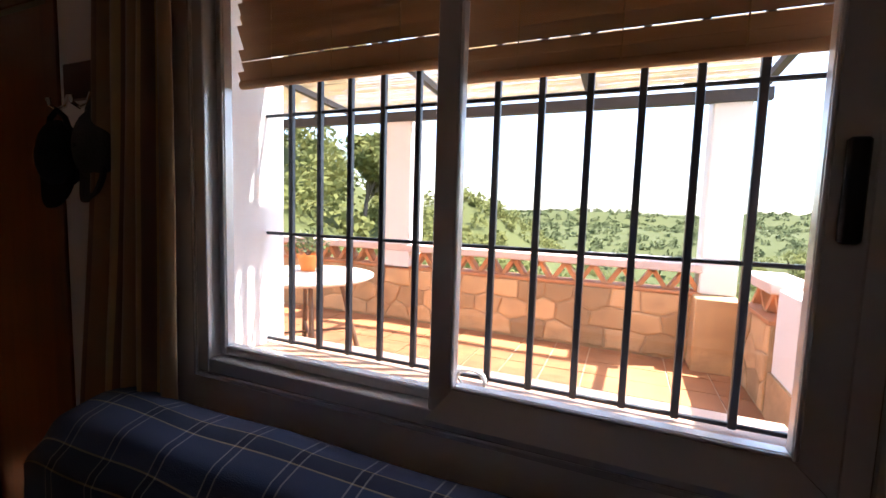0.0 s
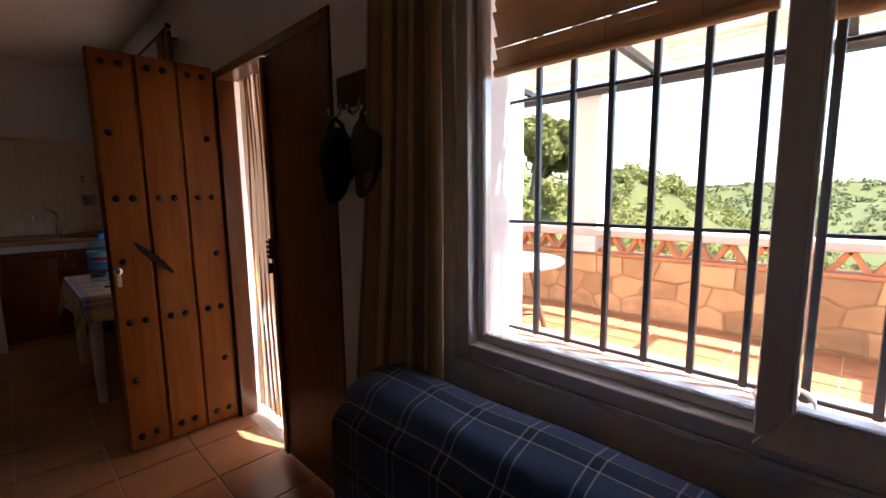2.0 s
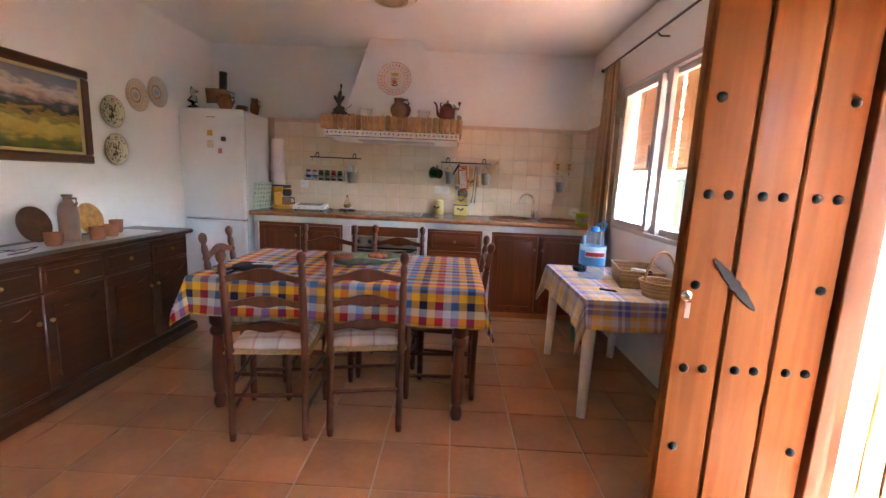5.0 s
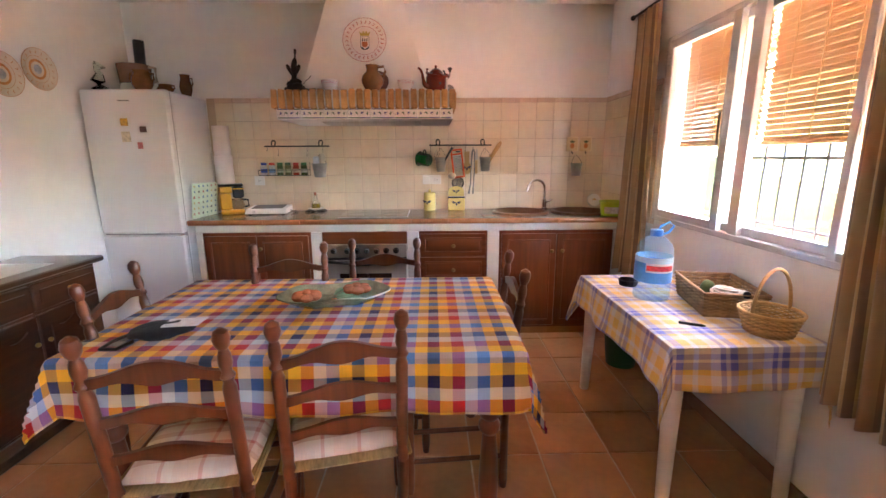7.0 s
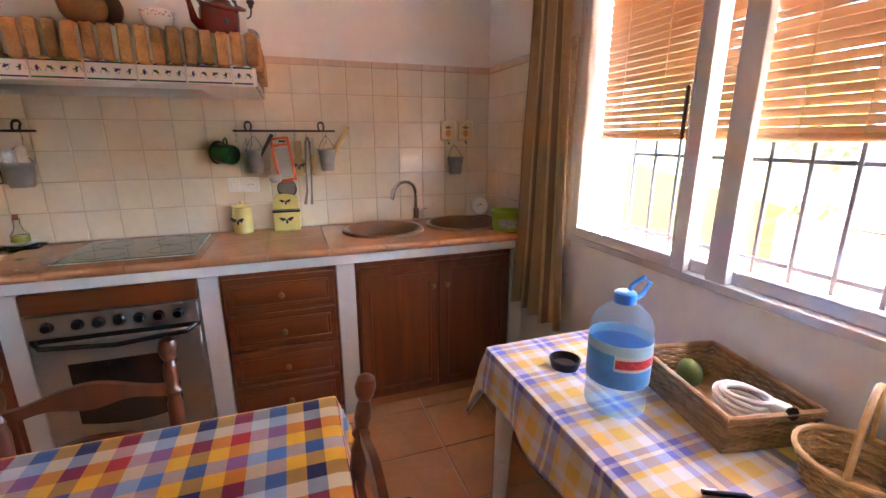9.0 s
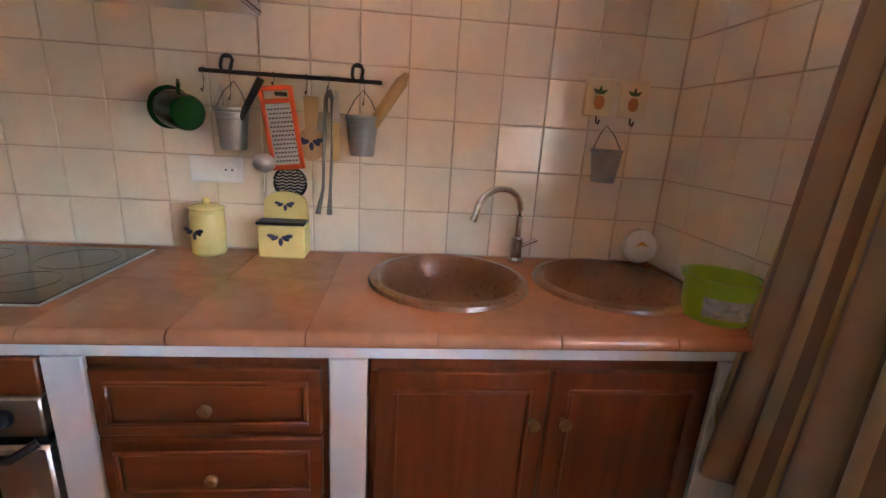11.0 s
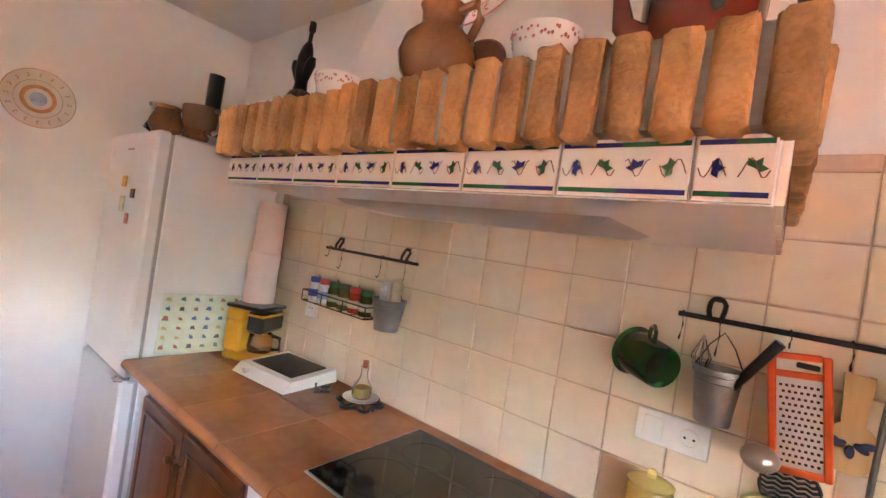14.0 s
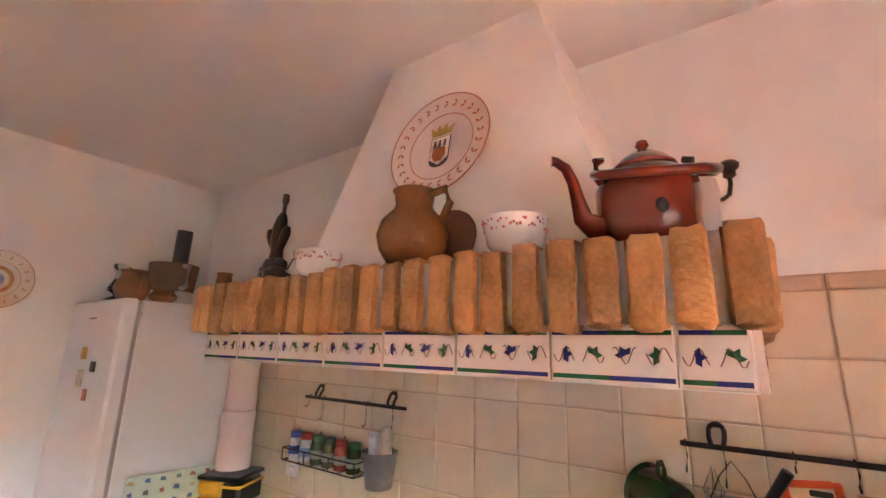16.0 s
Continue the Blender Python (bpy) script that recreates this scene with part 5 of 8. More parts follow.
# ---- on the counter ----
hob = thing("hob", "black ceramic glass hob with a steel rim set in the worktop", "hob", (-5.69, -1.095, CZ))
part("rim", boxes((-0.225, 0.225, -0.268, 0.268, 0.0005, 0.004), bevel=0.001), STEEL, hob)
part("glass", boxes((-0.219, 0.219, -0.262, 0.262, 0.0042, 0.007), bevel=0.001), HOB_GLASS, hob)
RINGS = mat("hob_ring_print", (0.022, 0.022, 0.023), 0.12)
for x, y, r in ((-0.1, -0.13, 0.075), (0.09, -0.13, 0.095), (-0.1, 0.13, 0.095), (0.09, 0.13, 0.075)):
    bm = bmesh.new()
    tube(bm, [(x + r * math.cos(i * math.pi / 16), y + r * math.sin(i * math.pi / 16), 0.0071) for i in range(32)], 0.0006, 4, closed=True)
    part("cooking_zone", bm, RINGS, hob)

SINK = mat("brown_enamelled_sink", (0.25, 0.11, 0.045), 0.28, var=0.2, scale=8, coat=0.3)
for y, label in ((0.085, "round brown sink bowl with a thick rolled rim"), (0.575, "round brown sink bowl beside the tap")):
    sk = thing("sink", label, "sink", (XB + 0.265, y, CZ), group="sinks")
    bm = bmesh.new()
    lathe(bm, [(0.0, -0.125), (0.06, -0.125), (0.13, -0.115), (0.175, -0.08), (0.193, -0.03), (0.199, 0.008), (0.207, 0.017), (0.218, 0.018), (0.228, 0.012), (0.231, 0.001)], 40)
    part("bowl", bm, SINK, sk)
    bm = bmesh.new()
    lathe(bm, [(0.0, -0.1225), (0.02, -0.122), (0.036, -0.121), (0.04, -0.1235)], 20)
    part("drain", bm, CHROME, sk)

tap = thing("kitchen_tap", "chrome swan-neck kitchen tap", "tap", (-5.915, 0.335, CZ))
bm = bmesh.new()
lathe(bm, [(0.0, 0), (0.027, 0), (0.027, 0.012), (0.02, 0.02), (0.02, 0.085), (0.014, 0.09), (0.0, 0.09)], 18)
part("base", bm, CHROME, tap)
bm = bmesh.new()
arc = [(0.0, 0.0, 0.08), (0.0, 0.0, 0.16)] + [(0.055 - 0.055 * math.cos(a), -0.085 + 0.085 * math.cos(a), 0.18 + 0.075 * math.sin(a)) for a in [i * math.pi / 8 for i in range(9)]] + [(0.11, -0.175, 0.16)]
tube(bm, arc, 0.011, 10)
part("spout", bm, CHROME, tap)
bm = bmesh.new()
rod(bm, (0, 0.018, 0.06), (0.01, 0.065, 0.085), 0.007)
part("lever", bm, CHROME, tap)

LIME = mat("lime_green_plastic", (0.36, 0.50, 0.01), 0.35, var=0.08)
col = thing("washing_up_bowl", "lime green plastic tub with a printed label", "tub", (-5.49, 0.752, CZ))
bm = bmesh.new()
lathe(bm, [(0.0, 0.002), (0.072, 0.0), (0.076, 0.004), (0.086, 0.10), (0.094, 0.102), (0.094, 0.112), (0.082, 0.112), (0.073, 0.012), (0.0, 0.010)], 30)
part("tub", bm, LIME, col)
bm = bmesh.new()
for i in range(9):
    a0, a1 = math.radians(-60 + i * 9), math.radians(-60 + (i + 1) * 9)
    r0, r1 = 0.0795, 0.0835
    q = [bm.verts.new((r0 * math.cos(a), r0 * math.sin(a), 0.02)) for a in (a0, a1)] + [bm.verts.new((r1 * math.cos(a), r1 * math.sin(a), 0.07)) for a in (a1, a0)]
    bm.faces.new(q)
part("label", bm, mat("grey_label", (0.5, 0.47, 0.47), 0.5, var=0.5, scale=60), col)
bm = bmesh.new()
ball(bm, (0, 0, 0.06), 0.05, 1, 1, 0.5)
part("sponge", bm, LIME, col)

soap = thing("soap_dish", "white ceramic dish with a yellow motif against the tiles", "soap dish", (-5.93, 0.765, CZ + 0.017), 0)
bm = bmesh.new()
lathe(bm, [(0.0, 0.0), (0.05, 0.0), (0.06, 0.01), (0.055, 0.03), (0.0, 0.034)], 26)
bmesh.ops.transform(bm, matrix=Matrix.Translation((0.012, 0, 0.055)) @ Matrix.Rotation(radians(72), 4, "Y"), verts=bm.verts[:])
part("dish", bm, mat("white_ceramic", (0.85, 0.82, 0.77), 0.2, coat=0.3), soap)
part("motif", plate_of(bmesh.new(), [(-0.022, 0.035), (0.022, 0.035), (0.028, 0.06), (0, 0.078), (-0.028, 0.06)], "x", 0.0405, 0.044), mat("yellow_glaze", (0.62, 0.38, 0.06), 0.2), soap)

CREAMY = mat("yellow_glazed_ceramic", (0.72, 0.58, 0.20), 0.22, var=0.10, scale=10, coat=0.3)
OLIVE = mat("olive_painting", (0.03, 0.03, 0.07), 0.3, var=0.5, scale=40)


def olives(parent, place):
    bm = bmesh.new()
    for dy, dz, a in ((-0.018, 0.006, 0.4), (0.0, -0.006, 1.6), (0.015, 0.005, 2.6), (0.024, 0.012, 0.2), (-0.028, 0.012, 2.9)):
        c, s = math.cos(a), math.sin(a)
        plate_of(bm, [(dy + 0.013 * c * math.cos(t) - 0.007 * s * math.sin(t), dz + 0.013 * s * math.cos(t) + 0.007 * c * math.sin(t)) for t in [i * math.pi / 5 for i in range(10)]], "x", 0.0, 0.0016)
    bmesh.ops.transform(bm, matrix=place, verts=bm.verts[:])
    part("olive_painting", bm, OLIVE, parent, "dark painted olives")


jar = thing("storage_jar", "yellow glazed storage jar with painted olives and lid", "jar", (-5.912, -0.66, CZ))
bm = bmesh.new()
prof = [(0.0, 0.0), (0.046, 0.0), (0.05, 0.006)]
for i in range(12):
    prof += [(0.051, 0.012 + i * 0.0105), (0.0495, 0.017 + i * 0.0105)]
prof += [(0.047, 0.142), (0.0, 0.142)]
lathe(bm, prof, 28)
part("body", bm, CREAMY, jar)
bm = bmesh.new()
lathe(bm, [(0.05, 0.1425), (0.052, 0.148), (0.035, 0.156), (0.01, 0.160), (0.012, 0.170), (0.006, 0.178), (0.0, 0.178)], 24)
part("lid", bm, CREAMY, jar)
olives(jar, Matrix.Translation((0.0, 0, 0.07)) @ Matrix.Rotation(radians(-25), 4, "Z") @ Matrix.Translation((0.0505, 0, 0)))

box_ = thing("salt_box", "yellow ceramic salt box with painted olives and dark lid", "salt box", (-5.918, -0.43, CZ))
part("body", boxes((-0.045, 0.045, -0.072, 0.072, 0.0, 0.105), bevel=0.006), CREAMY, box_)
part("back_panel", plate_of(bmesh.new(), [(-0.07, 0.10), (0.07, 0.10), (0.066, 0.165)] + [(0.066 * math.cos(a), 0.165 + 0.038 * math.sin(a)) for a in [i * math.pi / 8 for i in range(1, 8)]] + [(-0.066, 0.165)], "x", -0.045, -0.022), CREAMY, box_)
part("lid", boxes((-0.02, 0.048, -0.074, 0.074, 0.106, 0.116), bevel=0.003), mat("dark_wood_lid", (0.02, 0.015, 0.012), 0.4), box_)
olives(box_, Matrix.Translation((0.0452, 0, 0.06)))
olives(box_, Matrix.Translation((-0.0218, 0, 0.155)) @ Matrix.Scale(0.8, 4))

triv = thing("round_trivet", "black ribbed round trivet hanging on the tiles", "trivet", (XB + 0.02, -0.415, 1.19))
bm = bmesh.new()
tube(bm, [(0, 0.05 * math.cos(i * math.pi / 14), 0.05 * math.sin(i * math.pi / 14)) for i in range(28)], 0.004, 6, closed=True)
part("rim", bm, IRON, triv)
for i in range(9):
    z = -0.04 + i * 0.01
    w = math.sqrt(max(0, 0.05 ** 2 - z * z))
    bm = bmesh.new()
    tube(bm, [(0.001, -w + 2 * w * k / 8, z + 0.0025 * (-1) ** k) for k in range(9)], 0.0035, 5)
    part("rib", bm, IRON, triv)
part("hanger", rod(bmesh.new(), (0, 0, 0.05), (0.0, 0, 0.09), 0.002), IRON, triv)

# sockets
for name, y0, y1, n in (("wall_socket", -0.72, -0.56, 2), ("wall_socket", -2.16, -2.075, 1)):
    so = thing(name, "white plastic double wall socket on the tiles" if n == 2 else "white plastic wall socket on the tiles", "socket", (XB + 0.0085, (y0 + y1) / 2, 1.22))
    w = (y1 - y0) / 2
    part("plate", boxes((0.0, 0.009, -w, w, -0.04, 0.04), bevel=0.003), WHITE_PLASTIC, so)
    bm = bmesh.new()
    lathe(bm, [(0.022, 0.0), (0.022, 0.003), (0.018, 0.004), (0.018, 0.001), (0.0, 0.001)], 20)
    bmesh.ops.transform(bm, matrix=Matrix.Translation((0.0085, w - 0.042, 0)) @ Matrix.Rotation(radians(90), 4, "Y"), verts=bm.verts[:])
    part("socket_ring", bm, WHITE_PLASTIC, so)
    bm = bmesh.new()
    for s in (-1, 1):
        rod(bm, (0.0088, w - 0.042 + s * 0.0095, 0), (0.0106, w - 0.042 + s * 0.0095, 0), 0.003)
    part("contacts", bm, BLACK_PLASTIC, so)
    if n == 2:
        part("rocker", boxes((0.009, 0.013, -w + 0.018, -w + 0.062, -0.027, 0.027), bevel=0.002), WHITE_PLASTIC, so)

# coffee machine with paper rolls on top
YEL = mat("yellow_plastic", (0.72, 0.36, 0.02), 0.35, var=0.06)
cm = thing("coffee_machine", "yellow filter coffee machine with black top and jug", "coffee machine", (-5.80, -2.31, CZ), 115)
part("base", boxes((-0.075, 0.10, -0.09, 0.09, 0.0, 0.035), bevel=0.012), YEL, cm)
part("column", boxes((-0.075, 0.01, -0.09, 0.09, 0.036, 0.170), bevel=0.012), YEL, cm)
part("head", boxes((-0.075, 0.02, -0.09, 0.09, 0.171, 0.225), bevel=0.010), YEL, cm)
part("filter_holder", boxes((0.021, 0.105, -0.082, 0.082, 0.128, 0.225), bevel=0.014), BLACK_PLASTIC, cm)
part("lid", boxes((-0.080, 0.104, -0.092, 0.092, 0.226, 0.2432), bevel=0.006), BLACK_PLASTIC, cm)
part("trim_band", boxes((0.0215, 0.107, -0.084, 0.084, 0.200, 0.212), bevel=0.003), YEL, cm)
bm = bmesh.new()
lathe(bm, [(0.0, 0.037), (0.05, 0.037), (0.056, 0.06), (0.05, 0.11), (0.045, 0.118)], 22, (0.052, 0.0, 0))
part("jug", bm, glass("brownish_glass", (0.55, 0.45, 0.36)), cm)
bm = bmesh.new()
tube(bm, [(0.10, 0.01, 0.112), (0.135, 0.02, 0.105), (0.138, 0.02, 0.055), (0.106, 0.01, 0.05)], 0.009)
part("jug_handle", bm, BLACK_PLASTIC, cm)
PAPER = mat("pinkish_paper_roll", (0.80, 0.68, 0.66), 0.95, var=0.06, scale=12, bump=0.5, bscale=120)
for k, (dx, r) in enumerate(((0, 0.068), (-0.008, 0.062))):
    pr = thing("paper_roll", "pale pink kitchen paper roll standing on end", "paper roll", (-5.83 + dx, -2.345 + dx * 0.5, CZ + 0.2435 + k * 0.231), group="paper rolls")
    bm = bmesh.new()
    lathe(bm, [(0.02, 0.0), (r, 0.001), (r + 0.002, 0.05), (r - 0.001, 0.12), (r + 0.001, 0.2), (r, 0.229), (0.02, 0.23), (0.02, 0.0)], 28)
    part("roll", bm, PAPER, pr)

# patterned tray leaning on the fridge
tray = thing("serving_tray", "pale green patterned tray leaning on the fridge", "tray", (-5.63, -2.44, CZ), -6)
lean = Matrix.Rotation(radians(-7), 4, "X")
bm = bmesh.new()
box(bm, -0.16, 0.16, -0.005, 0.004, 0.0, 0.265, bevel=0.004)
bmesh.ops.transform(bm, matrix=lean, verts=bm.verts[:])
part("board", bm, mat("pale_green_tray", (0.60, 0.68, 0.52), 0.35, var=0.15, scale=20), tray)
rr = random.Random(4)
cols = [mat("tray_print", c, 0.4) for c in ((0.10, 0.20, 0.34), (0.42, 0.16, 0.13), (0.14, 0.13, 0.12), (0.52, 0.44, 0.18), (0.16, 0.30, 0.22))]
for i in range(6):
    for j in range(6):
        bm = bmesh.new()
        x, z = -0.135 + i * 0.053, 0.025 + j * 0.042
        plate_of(bm, [(x, z), (x + rr.uniform(0.014, 0.026), z + rr.uniform(0, 0.006)), (x + 0.018, z + rr.uniform(0.012, 0.022)), (x + 0.004, z + rr.uniform(0.01, 0.02))], "y", 0.0045, 0.0055)
        bmesh.ops.transform(bm, matrix=lean, verts=bm.verts[:])
        part("printed_motif", bm, rr.choice(cols), tray, smooth=False)

# table-top hot plate
hp = thing("hot_plate", "white electric hot plate with a black top", "hot plate", (-5.79, -1.99, CZ), 6)
hp.matrix_basis = hp.matrix_basis @ Matrix.Diagonal((1.0, 1.0, 0.82, 1.0))
bm = bmesh.new()
loft(bm, [(-0.13, -0.16, 0.012), (0.13, -0.16, 0.012), (0.13, 0.16, 0.012), (-0.13, 0.16, 0.012)], [(-0.125, -0.155, 0.07), (0.10, -0.155, 0.055), (0.10, 0.155, 0.055), (-0.125, 0.155, 0.07)])
part("body", bm, WHITE_PLASTIC, hp)
bm = bmesh.new()
loft(bm, [(-0.105, -0.125, 0.0695), (0.07, -0.125, 0.058), (0.07, 0.12, 0.058), (-0.105, 0.12, 0.0695)], [(-0.103, -0.122, 0.074), (0.068, -0.122, 0.0625), (0.068, 0.117, 0.0625), (-0.103, 0.117, 0.074)])
part("heating_plate", bm, mat("dark_grille_plate", (0.11, 0.085, 0.07), 0.5, 0.3, var=0.4, scale=60), hp)
for sx in (-0.1, 0.1):
    for sy in (-0.13, 0.13):
        part("foot", rod(bmesh.new(), (sx, sy, 0), (sx, sy, 0.013), 0.012), BLACK_PLASTIC, hp)
bm = bmesh.new()
rod(bm, (0.112, -0.09, 0.035), (0.126, -0.09, 0.034), 0.014)
part("knob", bm, WHITE_PLASTIC, hp)
bm = bmesh.new()
tube(bm, [(-0.02, 0.162, 0.03), (0.02, 0.20, 0.012), (-0.03, 0.225, 0.01), (-0.07, 0.19, 0.012), (-0.03, 0.175, 0.014), (0.0, 0.215, 0.02)], 0.0045, 6)
part("cable", bm, BLACK_PLASTIC, hp)

oil = thing("oil_cruet", "glass oil cruet with a cork on a white saucer", "oil bottle", (-5.88, -1.63, CZ + 0.018))
bm = bmesh.new()
lathe(bm, [(0.0, 0.012), (0.034, 0.012), (0.037, 0.02), (0.035, 0.05), (0.018, 0.075), (0.012, 0.10), (0.015, 0.128), (0.012, 0.128), (0.009, 0.1), (0.015, 0.075), (0.032, 0.05), (0.034, 0.022), (0.0, 0.015)], 24)
part("bottle", bm, glass("clear_glass", (0.95, 0.97, 0.95)), oil)
bm = bmesh.new()
lathe(bm, [(0.0, 0.016), (0.031, 0.016), (0.033, 0.022), (0.031, 0.048), (0.0, 0.05)], 22)
part("oil", bm, mat("olive_oil", (0.30, 0.24, 0.02), 0.1), oil)
bm = bmesh.new()
rod(bm, (0, 0, 0.12), (0, 0, 0.146), 0.0095, 0.011)
part("cork", bm, mat("cork", (0.35, 0.12, 0.06), 0.8), oil)
bm = bmesh.new()
lathe(bm, [(0.0, 0.0), (0.04, 0.0), (0.06, 0.007), (0.068, 0.012), (0.058, 0.010), (0.04, 0.005), (0.0, 0.005)], 28)
part("saucer", bm, mat("white_saucer", (0.78, 0.76, 0.72), 0.2), oil)
tv = thing("table_trivet", "black wavy iron trivet under the oil saucer", "trivet", (-5.88, -1.63, CZ))
bm = bmesh.new()
tube(bm, [((0.075 + 0.014 * math.cos(6 * a)) * math.cos(a), (0.075 + 0.014 * math.cos(6 * a)) * math.sin(a), 0.009) for a in [i * math.pi / 30 for i in range(60)]], 0.006, 6, closed=True)
part("ring", bm, IRON, tv)
for a in (0, math.pi / 3, 2 * math.pi / 3):
    part("bar", rod(bmesh.new(), (0.08 * math.cos(a), 0.08 * math.sin(a), 0.01), (-0.08 * math.cos(a), -0.08 * math.sin(a), 0.01), 0.005), IRON, tv)
for i in range(4):
    a = i * math.pi / 2
    part("foot", rod(bmesh.new(), (0.07 * math.cos(a), 0.07 * math.sin(a), 0), (0.07 * math.cos(a), 0.07 * math.sin(a), 0.01), 0.006), IRON, tv)


# ---- rails with hanging tools ----
def wall_rail(y0, y1, z, label):
    r = thing("utensil_rail", label, "utensil rail", (XB + 0.009, y0, z), group="utensil rails")
    w = y1 - y0
    part("bar", boxes((0.024, 0.032, 0.0, w, -0.006, 0.006), bevel=0.002), IRON, r)
    for y in (0.075, w - 0.075):
        bm = bmesh.new()
        tube(bm, [(0.028, y - 0.011, 0.0), (0.024, y - 0.015, 0.018)] + [(0.012, y + 0.016 * math.cos(a), 0.03 + 0.018 * math.sin(a)) for a in [math.pi * 0.9 - i * math.pi * 0.8 / 6 for i in range(7)]] + [(0.024, y + 0.015, 0.018), (0.028, y + 0.011, 0.0)], 0.0055, 7)
        box(bm, 0.0, 0.014, y - 0.006, y + 0.006, 0.04, 0.052)
        part("loop", bm, IRON, r)
    return r


wall_rail(-2.045, -1.50, 1.505, "black iron rail with hooks and spice rack on the tiles")
wall_rail(-0.66, -0.13, 1.508, "black iron rail with hanging kitchen tools on the tiles")
RX = XB + 0.037


def s_hook(y, z, drop):
    bm = bmesh.new()
    tube(bm, [(-0.012, 0, -0.004), (-0.008, 0, 0.008), (0.0, 0, 0.008), (0.0045, 0, 0.0), (0.003, 0.003, -drop * 0.5), (0.004, 0, -drop), (0.012, 0, -drop - 0.009), (0.02, 0, -drop - 0.002)], 0.0019, 6)
    me = mesh_of("s_hook", bm, IRON)
    ob = new("s_hook", me)
    ob.matrix_basis = pose(RX, y, z)
    return tagged(ob, "thin black S-shaped hook on the rail", "hook", "s hooks")


for y, d in ((-2.02, 0.03), (-1.93, 0.07), (-1.69, 0.07), (-1.56, 0.07)):
    s_hook(y, 1.505, d)
for y, d in ((-0.65, 0.05), (-0.575, 0.07), (-0.45, 0.02), (-0.355, 0.04), (-0.29, 0.02), (-0.185, 0.06)):
    s_hook(y, 1.508, d)


def pail(name, label, y, z, r, h, at_x=RX + 0.035, handle=True):
    p = thing(name, label, "small bucket", (at_x, y, z), group="hanging buckets")
    bm = bmesh.new()
    lathe(bm, [(0.0, 0.0), (r * 0.72, 0.0), (r * 0.74, 0.004), (r * 0.97, h - 0.01), (r * 1.03, h - 0.008), (r * 1.03, h), (r * 0.95, h), (r * 0.71, 0.006), (0.0, 0.005)], 26)
    part("pail", bm, ZINC, p)
    bm = bmesh.new()
    for k in (0.75, 0.87):
        tube(bm, [((r * (0.74 + 0.23 * k) + 0.001) * math.cos(a), (r * (0.74 + 0.23 * k) + 0.001) * math.sin(a), h * k) for a in [i * math.pi / 12 for i in range(24)]], 0.0013, 4, closed=True)
    part("bead", bm, ZINC, p)
    if handle:
        bm = bmesh.new()
        tube(bm, [(0, -r, h - 0.008), (-0.015, -r * 0.5, h + 0.045), (-0.03, 0, h + 0.075), (-0.015, r * 0.5, h + 0.045), (0, r, h - 0.008)], 0.0016, 5)
        part("wire_handle", bm, IRON, p)
    return p


pail("bucket", "small zinc bucket with paper packets hanging from the rail", -1.585, 1.248, 0.062, 0.115, RX + 0.03)
pk = thing("packet", "white and blue paper packet standing in a zinc bucket", "packet", (RX + 0.03, -1.585, 1.256))
part("bag", boxes((-0.02, 0.016, -0.052, 0.0, 0.0, 0.165), bevel=0.012), mat("white_packet", (0.62, 0.66, 0.70), 0.6, var=0.4, scale=40), pk)
part("folded_bag", boxes((-0.03, 0.024, 0.002, 0.046, 0.0, 0.185), bevel=0.016), mat("pale_packet", (0.66, 0.58, 0.46), 0.6, var=0.3, scale=40), pk)
pail("bucket", "small zinc bucket with a ladle hanging from the rail", -0.562, 1.288, 0.048, 0.120)
pail("bucket", "small zinc bucket holding a rolling pin on the rail", -0.185, 1.290, 0.049, 0.118)
pail("bucket", "tiny zinc bucket hanging below the painted plaques", 0.598, 1.248, 0.05, 0.105, XB + 0.066)

sp = thing("spice_rack", "black wire spice rack full of small jars", "spice rack", (RX, -1.885, 1.265))
bm = bmesh.new()
for z in (0.0, 0.045):
    tube(bm, [(-0.02, -0.205, z), (0.055, -0.205, z), (0.055, 0.205, z), (-0.02, 0.205, z)], 0.0028, 6, closed=True)
part("wire_frame", bm, IRON, sp)
for i in range(6):
    part("base_wire", rod(bmesh.new(), (-0.02, -0.19 + i * 0.076, 0.0), (0.055, -0.19 + i * 0.076, 0.0), 0.0018, seg=5), IRON, sp)
for y in (-0.205, -0.07, 0.07, 0.205):
    part("front_wire", rod(bmesh.new(), (0.055, y, 0.0), (0.055, y, 0.045), 0.0022, seg=5), IRON, sp)
    part("back_wire", rod(bmesh.new(), (-0.02, y, 0.0), (-0.02, y, 0.11), 0.0022, seg=5), IRON, sp)
SP = [((0.66, 0.70, 0.78), (0.04, 0.08, 0.42), (0.04, 0.10, 0.45)), ((0.62, 0.68, 0.76), (0.55, 0.06, 0.04), (0.20, 0.36, 0.62)), ((0.07, 0.11, 0.04), (0.03, 0.12, 0.03), (0.40, 0.44, 0.32)),
      ((0.10, 0.10, 0.04), (0.02, 0.06, 0.02), (0.36, 0.38, 0.26)), ((0.30, 0.045, 0.02), (0.42, 0.02, 0.015), (0.52, 0.42, 0.34)), ((0.05, 0.07, 0.02), (0.03, 0.16, 0.04), (0.46, 0.46, 0.38))]
